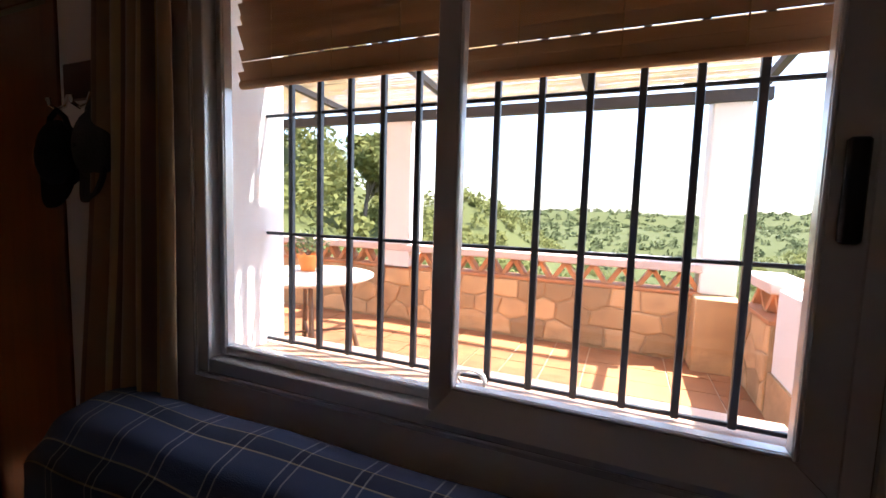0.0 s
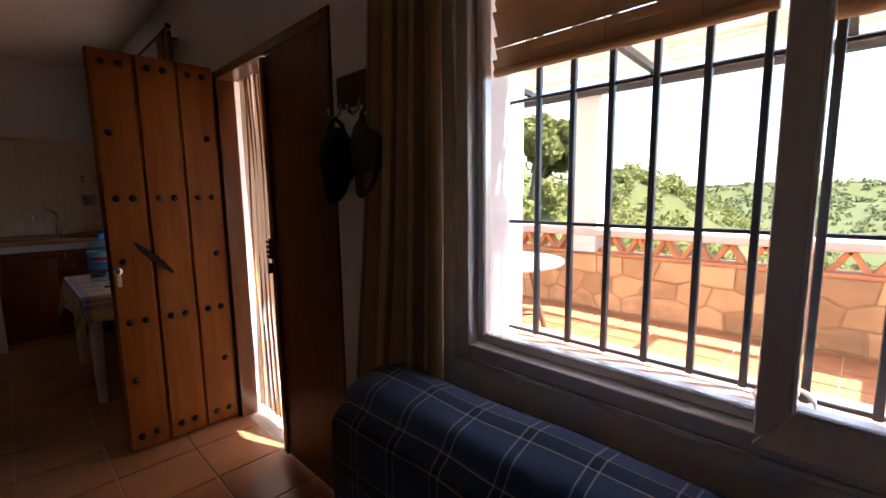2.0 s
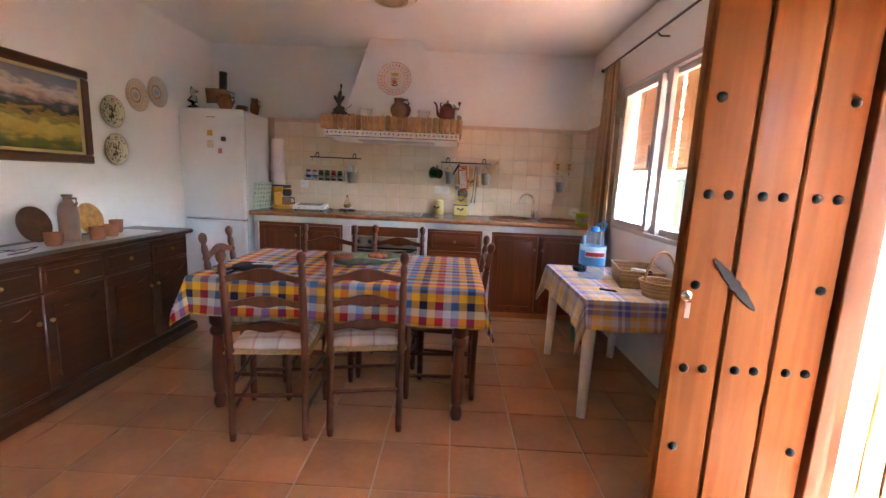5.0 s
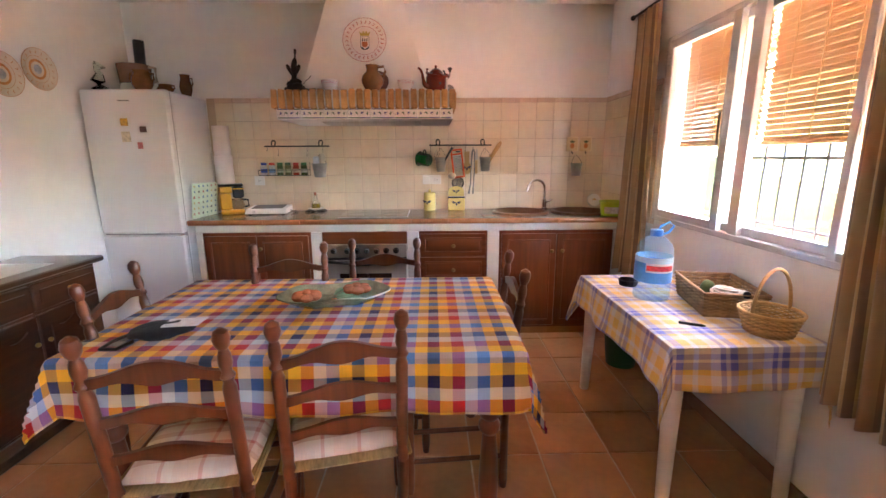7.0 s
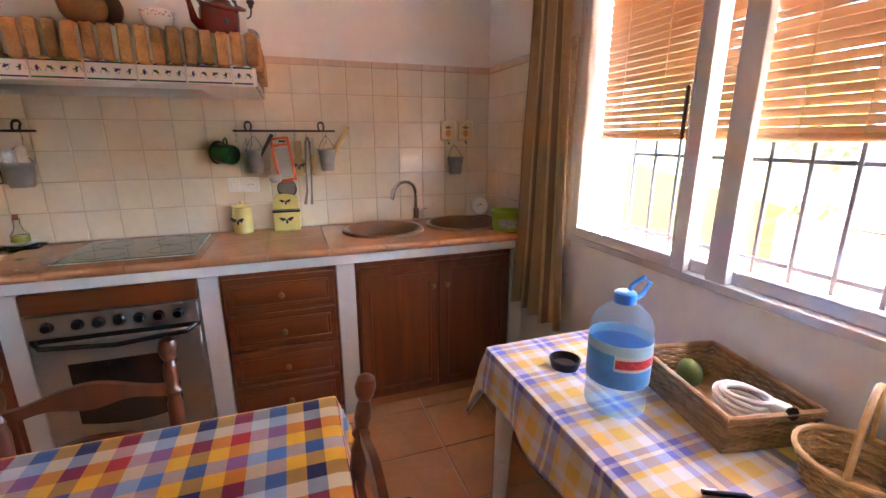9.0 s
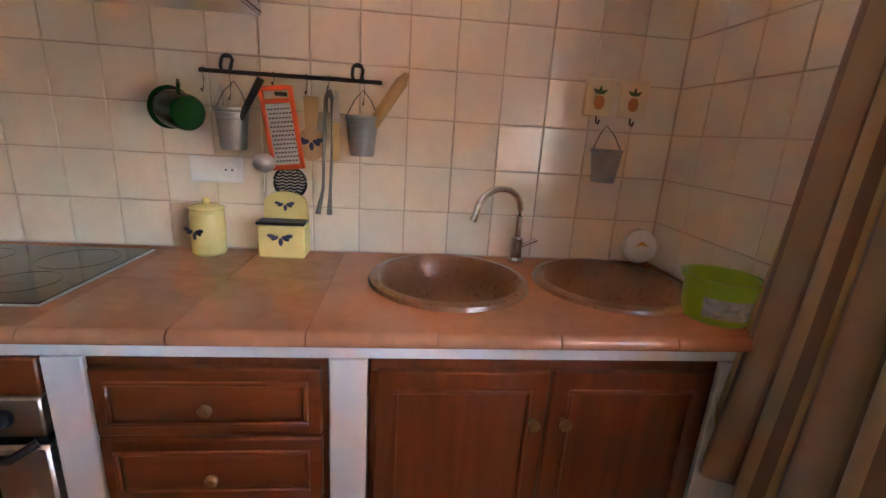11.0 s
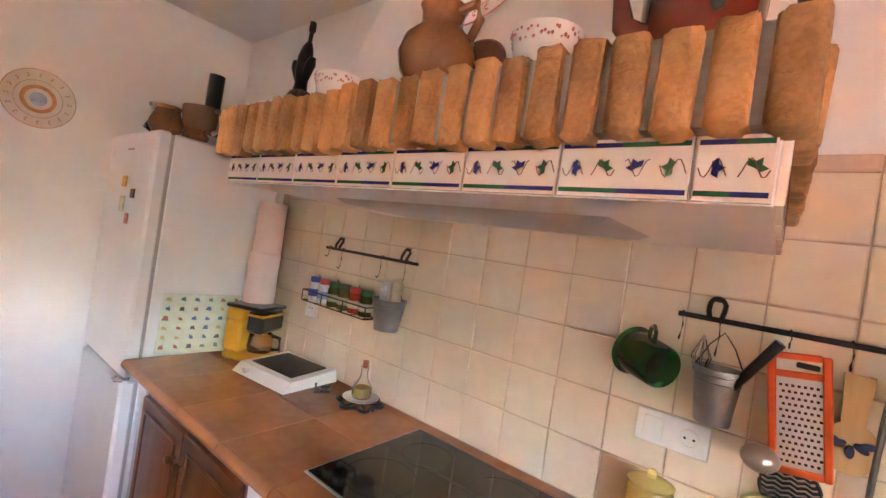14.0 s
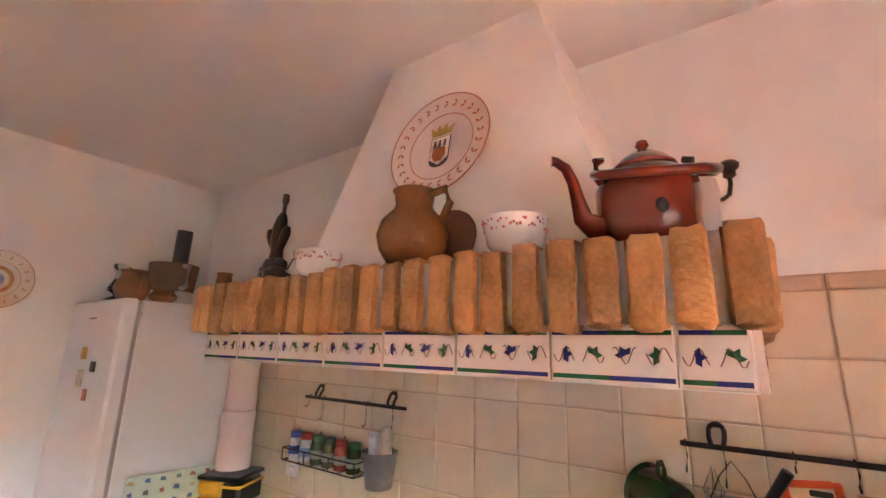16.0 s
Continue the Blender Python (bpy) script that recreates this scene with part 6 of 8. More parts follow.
for i, (c, lid, paper) in enumerate(SP):
    y = -1.885 - 0.17 + i * 0.067
    j = thing("spice_jar", "small glass spice jar with paper label and coloured lid", "spice jar", (RX + 0.02, y, 1.2685), group="spice jars")
    bm = bmesh.new()
    lathe(bm, [(0.0, 0), (0.024, 0), (0.026, 0.004), (0.026, 0.07), (0.021, 0.08), (0.0, 0.08)], 16)
    part("body", bm, mat("spice_contents", c, 0.12, var=0.45, scale=70, coat=0.4), j)
    bm = bmesh.new()
    lathe(bm, [(0.0262, 0.020), (0.0266, 0.021), (0.0266, 0.050), (0.0262, 0.051)], 18)
    part("label", bm, mat("spice_paper", paper, 0.5, var=0.4, scale=90), j)
    bm = bmesh.new()
    lathe(bm, [(0.0, 0.0805), (0.023, 0.0805), (0.023, 0.102), (0.0, 0.104)], 16)
    part("lid", bm, mat("spice_lid", lid, 0.35), j)

mug = thing("enamel_mug", "dark green enamel mug hanging by its handle", "mug", (RX + 0.05, -0.70, 1.39), 0)
mm = pose(0, 0, 0, 0, 98, 52)
bm = bmesh.new()
lathe(bm, [(0.0, 0.05), (0.046, 0.05), (0.05, 0.045), (0.054, -0.045), (0.062, -0.052), (0.060, -0.055), (0.051, -0.047), (0.047, 0.042), (0.0, 0.044)], 28)
bmesh.ops.transform(bm, matrix=mm, verts=bm.verts[:])
part("cup", bm, GREEN_ENAMEL, mug)
bm = bmesh.new()
tube(bm, [(-0.022, -0.010, 0.048), (-0.020, -0.006, 0.074), (0.004, 0.004, 0.080), (0.022, 0.012, 0.070), (0.026, 0.013, 0.044)], 0.005)
part("handle", bm, GREEN_ENAMEL, mug)

ORANGE = mat("orange_plastic", (0.72, 0.10, 0.015), 0.35, var=0.06)
gr = thing("grater", "flat grater with an orange plastic frame on the rail", "grater", (RX + 0.04, -0.42, 1.355), 0)
rot = pose(0, 0, 0, 7, 4, 0)
bm = bmesh.new()
box(bm, -0.004, 0.004, -0.050, -0.035, -0.12, 0.12, bevel=0.003)
box(bm, -0.004, 0.004, 0.035, 0.050, -0.12, 0.12, bevel=0.003)
box(bm, -0.004, 0.004, -0.037, 0.037, -0.12, -0.104, bevel=0.003)
box(bm, -0.004, 0.004, -0.037, 0.037, 0.072, 0.086, bevel=0.003)
box(bm, -0.004, 0.004, -0.037, 0.037, 0.108, 0.122, bevel=0.003)
bmesh.ops.transform(bm, matrix=rot, verts=bm.verts[:])
part("frame", bm, ORANGE, gr)
bm = bmesh.new()
box(bm, -0.0015, 0.0015, -0.038, 0.038, -0.105, 0.073)
teeth = bmesh.new()
for i in range(7):
    for k in range(13):
        box(teeth, 0.0015, 0.0042, -0.031 + i * 0.0095 + (k % 2) * 0.004, -0.026 + i * 0.0095 + (k % 2) * 0.004, -0.095 + k * 0.0125, -0.0905 + k * 0.0125)
bmesh.ops.transform(bm, matrix=rot, verts=bm.verts[:])
part("blade", bm, mat("bright_tin", (0.74, 0.73, 0.72), 0.38, 0.7, var=0.06), gr, "bright steel blade")
bmesh.ops.transform(teeth, matrix=rot, verts=teeth.verts[:])
part("teeth", teeth, IRON, gr, "rows of dark grating slots")["kind"] = "stuff"
part("grip", boxes((0.004, 0.010, -0.016, 0.02, 0.093, 0.104), bevel=0.002), BLACK_PLASTIC, gr)

PALE = wood("pale_spoon_wood", (0.40, 0.24, 0.10), (0.60, 0.42, 0.20), "z", 0.6, 1.0, 0.0)
sn = thing("wooden_board_spoon", "small round wooden spoon board with painted olives", "wooden spoon", (RX + 0.012, -0.340, 1.315))
bm = bmesh.new()
plate_of(bm, [(0.042 * math.sin(a), 0.05 * math.cos(a)) for a in [i * math.pi / 14 for i in range(28)]], "x", -0.004, 0.004)
plate_of(bm, [(-0.018, 0.045), (0.018, 0.045), (0.022, 0.14), (-0.022, 0.14)], "x", -0.0035, 0.0035)
part("board", bm, PALE, sn)
olives(sn, Matrix.Translation((0.0042, 0, 0)))
DARK_STEEL = mat("dull_steel", (0.22, 0.21, 0.20), 0.4, 0.9, var=0.1)
tg = thing("tongs", "long dull steel kitchen tongs hanging from the rail", "tongs", (RX + 0.02, -0.285, 1.30))
for s in (-1, 1):
    bm = bmesh.new()
    tube(bm, [(0.0, 0.0, 0.175), (0.003 * s, 0.010 * s, 0.15), (0.006 * s, 0.014 * s - 0.004, 0.02), (0.006 * s, 0.012 * s - 0.01, -0.12), (0.004, 0.018 * s - 0.02, -0.2)], [0.008, 0.007, 0.0055, 0.005, 0.009], 8)
    part("arm", bm, DARK_STEEL, tg)
kn = thing("kitchen_knife", "steel knife with a pale wooden handle on the rail", "knife", (RX + 0.045, -0.262, 1.33))
part("handle", boxes((-0.006, 0.006, -0.011, 0.011, -0.06, 0.055), bevel=0.004), PALE, kn)
part("blade", plate_of(bmesh.new(), [(-0.011, 0.056), (0.011, 0.056), (0.009, 0.14), (-0.004, 0.145)], "x", -0.001, 0.001), STEEL, kn)
ld = thing("ladle", "black-handled ladle leaning in a zinc bucket", "ladle", (RX + 0.05, -0.53, 1.30))
part("handle", rod(bmesh.new(), (0.0, -0.03, 0.03), (0.02, 0.065, 0.19), 0.008, 0.011), BLACK_PLASTIC, ld)
bm = bmesh.new()
ball(bm, (0.01, 0.06, -0.045), 0.034, 1, 1, 0.8)
part("cup", bm, STEEL, ld)
wk = thing("whisk", "wire whisk hanging behind the green mug", "whisk", (RX + 0.012, -0.60, 1.42))
bm = bmesh.new()
for a in range(4):
    c, s = math.cos(a * math.pi / 4), math.sin(a * math.pi / 4)
    tube(bm, [(0, 0, 0.05), (0.02 * c, 0.02 * s, 0.0), (0.012 * c, 0.012 * s, -0.03), (0, 0, -0.038), (-0.012 * c, -0.012 * s, -0.03), (-0.02 * c, -0.02 * s, 0.0), (0, 0, 0.05)], 0.0011, 4)
part("wires", bm, CHROME, wk)
rp = thing("rolling_pin", "pale wooden rolling pin standing in a zinc bucket", "rolling pin", (RX + 0.04, -0.2, 1.30))
bm = bmesh.new()
a, b = Vector((0.0, 0.0, 0.01)), Vector((0.005, 0.145, 0.235))
tube(bm, [a + (b - a) * t for t in (0, 0.03, 0.18, 0.2, 0.24, 0.9, 0.93, 0.96, 1.0)], [0.008, 0.012, 0.012, 0.008, 0.017, 0.018, 0.012, 0.013, 0.006], 14)
part("pin", bm, PALE, rp)

for y in (0.567, 0.684):
    pq = thing("painted_plaque", "small cream ceramic plaque with a painted fruit", "plaque", (XB + 0.009, y, 1.512), group="plaques")
    part("plaque", boxes((0.0, 0.012, -0.05, 0.05, -0.058, 0.06), bevel=0.005), mat("cream_plaque", (0.72, 0.58, 0.34), 0.3, var=0.08), pq)
    bm = bmesh.new()
    plate_of(bm, [(0.018 * math.cos(a), -0.014 + 0.022 * math.sin(a)) for a in [i * math.pi / 8 for i in range(16)]], "x", 0.0122, 0.0135)
    part("painted_fruit", bm, mat("orange_paint", (0.55, 0.20, 0.05), 0.4), pq)
    bm = bmesh.new()
    for a in (0.6, 1.57, 2.5):
        c, s = math.cos(a), math.sin(a)
        plate_of(bm, [(0, 0.012), (0.012 * c - 0.006 * s, 0.012 + 0.012 * s + 0.006 * c), (0.03 * c, 0.012 + 0.028 * s), (0.012 * c + 0.006 * s, 0.012 + 0.012 * s - 0.006 * c)], "x", 0.0122, 0.0135)
    part("painted_leaves", bm, mat("green_paint", (0.07, 0.11, 0.03), 0.4), pq)
    bm = bmesh.new()
    tube(bm, [(0.006, 0, -0.055), (0.01, 0, -0.075), (0.026, 0, -0.08), (0.032, 0, -0.068)], 0.003, 6)
    part("hook", bm, IRON, pq)

# ---- on the hood shelf ----
SHZ = 1.67 + 0.188
jug = thing("clay_jug", "glazed brown clay jug with one handle on the hood shelf", "jug", (-5.385, -1.045, SHZ))
jug.matrix_basis = jug.matrix_basis @ Matrix.Diagonal((0.92, 0.92, 1.02, 1.0))
bm = bmesh.new()
lathe(bm, [(0.0, 0.0), (0.045, 0.0), (0.05, 0.008), (0.076, 0.045), (0.084, 0.075), (0.075, 0.105), (0.05, 0.128), (0.043, 0.14), (0.046, 0.165), (0.051, 0.172), (0.045, 0.172), (0.039, 0.14), (0.0, 0.13)], 30)
part("body", bm, CLAY, jug)
bm = bmesh.new()
tube(bm, [(0.0, 0.045, 0.16), (0.0, 0.085, 0.165), (0.0, 0.098, 0.135), (0.0, 0.078, 0.10)], 0.009)
part("handle", bm, CLAY, jug)
bm = bmesh.new()
lathe(bm, [(0.0, 0.0), (0.045, 0.004), (0.072, 0.014), (0.078, 0.022), (0.074, 0.024), (0.045, 0.013), (0.0, 0.010)], 32)
bmesh.ops.transform(bm, matrix=Matrix.Translation((0, 0, 0.078)) @ Matrix.Rotation(radians(78), 4, "Y"), verts=bm.verts[:])
solid("clay_plate", bm, mat("dark_clay", (0.13, 0.045, 0.022), 0.45, var=0.35, scale=30), "dark brown clay plate leaning behind the jug", "plate", (-5.488, -1.02, SHZ))
for y, lab in ((-1.345, "white china bowl with a red flower rim"), (-0.815, "white china bowl with red flowers on the hood shelf")):
    bw = thing("china_bowl", lab, "bowl", (-5.385, y, SHZ), group="china bowls")
    bw.matrix_basis = bw.matrix_basis @ Matrix.Diagonal((0.97, 0.97, 1.4, 1.0))
    bm = bmesh.new()
    lathe(bm, [(0.0, 0.004), (0.026, 0.0), (0.028, 0.006), (0.05, 0.022), (0.06, 0.055), (0.056, 0.055), (0.046, 0.025), (0.0, 0.012)], 28)
    part("bowl", bm, mat("white_china", (0.80, 0.77, 0.74), 0.15, coat=0.4), bw)
    bm = bmesh.new()
    petal = random.Random(6)
    for i in range(64):
        a, z = i * 2 * math.pi / 64 + petal.uniform(-0.03, 0.03), petal.uniform(0.038, 0.050)
        q = 0.0545 + (z - 0.038) * 0.36
        ball(bm, (q * math.cos(a), q * math.sin(a), z), petal.uniform(0.0018, 0.0036), 0.5 + 0.5 * abs(math.sin(a)), 0.5 + 0.5 * abs(math.cos(a)), 0.7, 5)
    part("flower_rim", bm, mat("red_flower", (0.50, 0.16, 0.15), 0.3, var=0.5, scale=60), bw)

tp = thing("teapot", "dark red enamel teapot with a curved spout", "teapot", (-5.40, -0.603, SHZ), 30)
bm = bmesh.new()
lathe(bm, [(0.0, 0.0), (0.060, 0.0), (0.065, 0.006), (0.070, 0.03), (0.073, 0.07), (0.073, 0.096), (0.070, 0.104), (0.062, 0.114), (0.05, 0.124), (0.045, 0.128), (0.0, 0.128)], 36)
part("body", bm, RED_ENAMEL, tp)
bm = bmesh.new()
lathe(bm, [(0.046, 0.1285), (0.047, 0.132), (0.043, 0.137), (0.034, 0.146), (0.022, 0.154), (0.010, 0.159), (0.006, 0.164), (0.010, 0.170), (0.008, 0.177), (0.0, 0.179)], 30)
part("lid", bm, RED_ENAMEL, tp)
bm = bmesh.new()
tube(bm, [(0, -0.060, 0.036), (0, -0.080, 0.038), (0, -0.096, 0.052), (0, -0.102, 0.080), (0, -0.108, 0.110), (0, -0.118, 0.134), (0, -0.134, 0.146), (0, -0.140, 0.146)], [0.020, 0.019, 0.015, 0.011, 0.009, 0.0085, 0.0075, 0.009], 14)
part("spout", bm, RED_ENAMEL, tp)
bm = bmesh.new()
tube(bm, [(0.0, -0.064, 0.122), (0.012, -0.078, 0.118), (0.045, -0.075, 0.104), (0.074, -0.045, 0.095), (0.088, 0.0, 0.092), (0.080, 0.045, 0.098), (0.055, 0.078, 0.108), (0.020, 0.092, 0.118), (0.0, 0.080, 0.126)], 0.0075, 10)
part("handle", bm, RED_ENAMEL, tp, "dark red bail handle folded down round the front")
for s_ in (-1, 1):
    bm = bmesh.new()
    tube(bm, [(0.0, s_ * 0.066, 0.108), (0.0, s_ * 0.074, 0.126), (-0.002, s_ * 0.070, 0.146), (-0.006, s_ * 0.060, 0.150)], [0.006, 0.008, 0.008, 0.005], 8)
    part("handle_lug", bm, BLACK_PLASTIC if s_ > 0 else RED_ENAMEL, tp)
bm = bmesh.new()
ball(bm, (0.071, -0.008, 0.050), 0.009, 0.35, 1, 1.2, 10)
part("enamel_chip", bm, BLACK_PLASTIC, tp, "black chip in the enamel")
gd = thing("coffee_grinder", "pale metal coffee grinder with a crank and dark knob", "coffee grinder", (-5.57, -0.555, SHZ))
bm = bmesh.new()
lathe(bm, [(0.0, 0.0), (0.043, 0.0), (0.045, 0.006), (0.043, 0.012), (0.040, 0.10), (0.044, 0.13), (0.041, 0.152), (0.030, 0.158), (0.0, 0.160)], 28)
part("body", bm, mat("pale_aluminium", (0.62, 0.61, 0.60), 0.35, 0.6, var=0.08), gd)
bm = bmesh.new()
tube(bm, [(-0.03, 0.034, 0.128), (-0.045, 0.045, 0.130), (-0.06, 0.056, 0.142), (-0.07, 0.060, 0.165), (-0.07, 0.060, 0.182)], 0.004)
part("crank", bm, IRON, gd)
bm = bmesh.new()
lathe(bm, [(0.004, 0.176), (0.011, 0.182), (0.010, 0.190), (0.016, 0.196), (0.018, 0.204), (0.013, 0.210), (0.0, 0.212)], 16, (-0.07, 0.060, 0))
part("crank_knob", bm, BLACK_PLASTIC, gd)
bm = bmesh.new()
lathe(bm, [(0.0, 0.0), (0.035, 0.003), (0.058, 0.012), (0.062, 0.018), (0.056, 0.017), (0.034, 0.009), (0.0, 0.008)], 28)
bmesh.ops.transform(bm, matrix=Matrix.Translation((0, 0, 0.062)) @ Matrix.Rotation(radians(70), 4, "Y"), verts=bm.verts[:])
solid("small_plate", bm, mat("dark_blue_and_white_glaze", (0.30, 0.29, 0.30), 0.2, var=0.9, scale=26, coat=0.3), "small dark and white painted plate leaning on the grinder", "plate", (-5.565, -0.505, SHZ))
bpy.data.objects["small_plate"].matrix_basis @= Matrix.Scale(0.62, 4)

# figurine: a rock base, a waist with two spread fins, and a body rising to a thin tip
bm = bmesh.new()
rr = random.Random(17)
for y, z, r in ((-0.045, 0.022, 0.028), (-0.015, 0.035, 0.040), (0.02, 0.04, 0.042), (0.045, 0.03, 0.030), (0.0, 0.07, 0.036), (-0.03, 0.06, 0.026), (0.03, 0.075, 0.024)):
    ball(bm, (rr.uniform(-0.01, 0.01), y, z), r, 0.8, 1, 0.85, 12)
for v in bm.verts:
    v.co += v.co.normalized() * 0.007 * noise.noise(v.co * 45)
    v.co.z = max(0.0, v.co.z)
tube(bm, [(0, 0.0, 0.08), (0, 0.002, 0.12), (0, 0.0, 0.15), (0, 0.006, 0.19), (0, 0.012, 0.22), (0, 0.016, 0.235)], [0.022, 0.017, 0.020, 0.021, 0.015, 0.008], 12)
tube(bm, [(0, 0.014, 0.22), (0, 0.018, 0.262), (0, 0.019, 0.268), (0, 0.020, 0.292)], [0.006, 0.006, 0.010, 0.009], 8)
for s_ in (-1, 1):
    tube(bm, [(0, s_ * 0.008, 0.125), (0.0, s_ * 0.024, 0.150), (0, s_ * 0.036, 0.172), (0, s_ * 0.044, 0.190)], [0.012, 0.013, 0.014, 0.008], 8)
tube(bm, [(0.01, 0.05, 0.03), (0.012, 0.10, 0.022), (0.01, 0.15, 0.03)], [0.012, 0.007, 0.004], 8)
tube(bm, [(0, 0.06, 0.06), (0, 0.08, 0.085), (0.0, 0.105, 0.10), (0.0, 0.118, 0.118)], 0.0022, 6)
solid("iron_figurine", bm, mat("dark_bronze", (0.035, 0.028, 0.022), 0.35, 0.6, var=0.4, scale=20), "dark metal figurine on the hood shelf", "figurine", (-5.44, -1.605, SHZ))


def wall_plate(name, label, at, r, normal_rot, ground, rim_c, motif):
    """A decorative plate hung flat on a wall; motif draws its painting."""
    p = thing(name, label, "plate", (0, 0, 0), group="wall plates")
    p.matrix_basis = Matrix.Translation(at) @ normal_rot
    bm = bmesh.new()
    lathe(bm, [(0.0, 0.004), (r * 0.55, 0.0), (r * 0.6, 0.003), (r * 0.97, 0.018), (r, 0.022), (r * 0.97, 0.024), (r * 0.62, 0.009), (r * 0.56, 0.006), (0.0, 0.008)], 44)
    part("dish", bm, mat(name + "_glaze", ground, 0.18, var=0.06, scale=12, coat=0.4), p)
    bm = bmesh.new()
    tube(bm, [(r * 0.985 * math.cos(a), r * 0.985 * math.sin(a), 0.0235) for a in [i * math.pi / 24 for i in range(48)]], 0.0018, 5, closed=True)
    tube(bm, [(r * 0.64 * math.cos(a), r * 0.64 * math.sin(a), 0.0098) for a in [i * math.pi / 24 for i in range(48)]], 0.0014, 5, closed=True)
    part("painted_rim", bm, mat(name + "_ring", rim_c, 0.3), p)
    motif(p, r)
    return p


def leaf_marks(p, r, n, colour):
    bm = bmesh.new()
    for i in range(n):
        a = 2 * math.pi * i / n
        for s in (-1, 1):
            c = Vector((r * 0.81 * math.cos(a), r * 0.81 * math.sin(a), 0.0175))
            d = Vector((math.cos(a + math.pi / 2 + 0.7 * s), math.sin(a + math.pi / 2 + 0.7 * s), 0.0))
            w = Vector((-d.y, d.x, 0)) * r * 0.025
            e = c + d * r * 0.12
            mid = (c + e) / 2
            bm.faces.new([bm.verts.new(v + Vector((0, 0, 0.002 + 0.035 * (v.xy.length - r * 0.81)))) for v in (c, mid + w, e, mid - w)])
    part("painted_leaves", bm, mat("leaf_marks", colour, 0.3), p, smooth=False)


def crest(p, r):
    leaf_marks(p, r, 26, (0.42, 0.10, 0.06))
    z = 0.0085
    def flat(pts, c, nm, dz=0.0):
        bm = bmesh.new()
        plate_of(bm, [(x * r, y * r) for x, y in pts], "z", z + dz, z + dz + 0.0012)
        part(nm, bm, mat(nm + "_paint", c, 0.3, var=0.2, scale=40), p, smooth=False)
    flat([(-0.2, 0.18), (0.2, 0.18), (0.2, -0.28)] + [(0.2 * math.cos(a), -0.28 - 0.14 * math.sin(a)) for a in [i * math.pi / 6 for i in range(1, 6)]] + [(-0.2, -0.28)], (0.05, 0.045, 0.05), "shield_edge")
    flat([(-0.18, 0.16), (0.18, 0.16), (0.18, -0.26), (0, -0.38), (-0.18, -0.26)], (0.74, 0.68, 0.62), "shield", 0.0013)
    flat([(-0.12, -0.05), (0.12, -0.05), (0.14, -0.2), (0.06, -0.31), (-0.06, -0.31), (-0.14, -0.2)], (0.40, 0.12, 0.03), "jar_crest", 0.0026)
    for k in range(3):
        x = -0.1 + k * 0.1
        flat([(x - 0.03, -0.03), (x + 0.03, -0.03), (x + 0.02, 0.1), (x - 0.02, 0.1)], (0.10, 0.08, 0.08), "tower", 0.0026)
    flat([(-0.2, 0.22), (0.2, 0.22), (0.25, 0.42), (0.13, 0.32), (0.07, 0.45), (0.0, 0.33), (-0.07, 0.45), (-0.13, 0.32), (-0.25, 0.42)], (0.42, 0.34, 0.06), "crown")


# plate on the sloping chimney breast: its face looks along the slope's normal
sl = math.atan2(0.14, 0.765)
nr = Matrix.Rotation(math.pi / 2 - sl, 4, "Y") @ Matrix.Rotation(radians(90), 4, "Z")
wall_plate("crest_plate", "white plate painted with a red crest on the chimney", (-5.577, -1.115, 2.236), 0.158, nr, (0.76, 0.68, 0.63), (0.42, 0.10, 0.06), crest)

# ---- on the fridge ----
FZ = 1.8755
fd = thing("food_mill", "grey and brown food mill with a dark tube on the fridge", "food mill", (-5.70, -2.875, FZ))
fd.matrix_basis = fd.matrix_basis @ Matrix.Diagonal((1.3, 1.3, 1.38, 1.0))
bm = bmesh.new()
lathe(bm, [(0.0, 0.0), (0.08, 0.0), (0.085, 0.01), (0.075, 0.06), (0.0, 0.06)], 26)
part("motor_base", bm, mat("pale_grey_plastic", (0.55, 0.53, 0.48), 0.4), fd)
bm = bmesh.new()
lathe(bm, [(0.0, 0.0605), (0.078, 0.0605), (0.085, 0.14), (0.086, 0.16), (0.0, 0.162)], 26)
part("bowl", bm, mat("smoky_bowl", (0.20, 0.11, 0.06), 0.25, var=0.2), fd)
part("feed_tube", rod(bmesh.new(), (0.0, 0.04, 0.16), (0.0, 0.045, 0.285), 0.028), BLACK_PLASTIC, fd)
bm = bmesh.new()
tube(bm, [(0.0, 0.085, 0.15), (0.0, 0.12, 0.145), (0.0, 0.12, 0.075), (0.0, 0.08, 0.07)], 0.009)
part("handle", bm, mat("beige_plastic", (0.45, 0.36, 0.28), 0.4), fd)


def clay_pot(at, r, h, label, ears=1):
    p = thing("clay_pot", label, "clay pot", at, group="clay pots")
    bm = bmesh.new()
    lathe(bm, [(0.0, 0.0), (r * 0.6, 0.0), (r * 0.95, h * 0.3), (r, h * 0.5), (r * 0.75, h * 0.8), (r * 0.7, h * 0.9), (r * 0.8, h), (r * 0.7, h), (r * 0.6, h * 0.85), (0.0, h * 0.8)], 24)
    part("body", bm, CLAY, p)
    for s in range(ears):
        k = 1 if s == 0 else -1
        bm = bmesh.new()
        tube(bm, [(0, k * r * 0.72, h * 0.85), (0, k * r * 1.2, h * 0.85), (0, k * r * 1.25, h * 0.6), (0, k * r * 0.97, h * 0.45)], r * 0.11)
        part("handle", bm, CLAY, p)
    return p


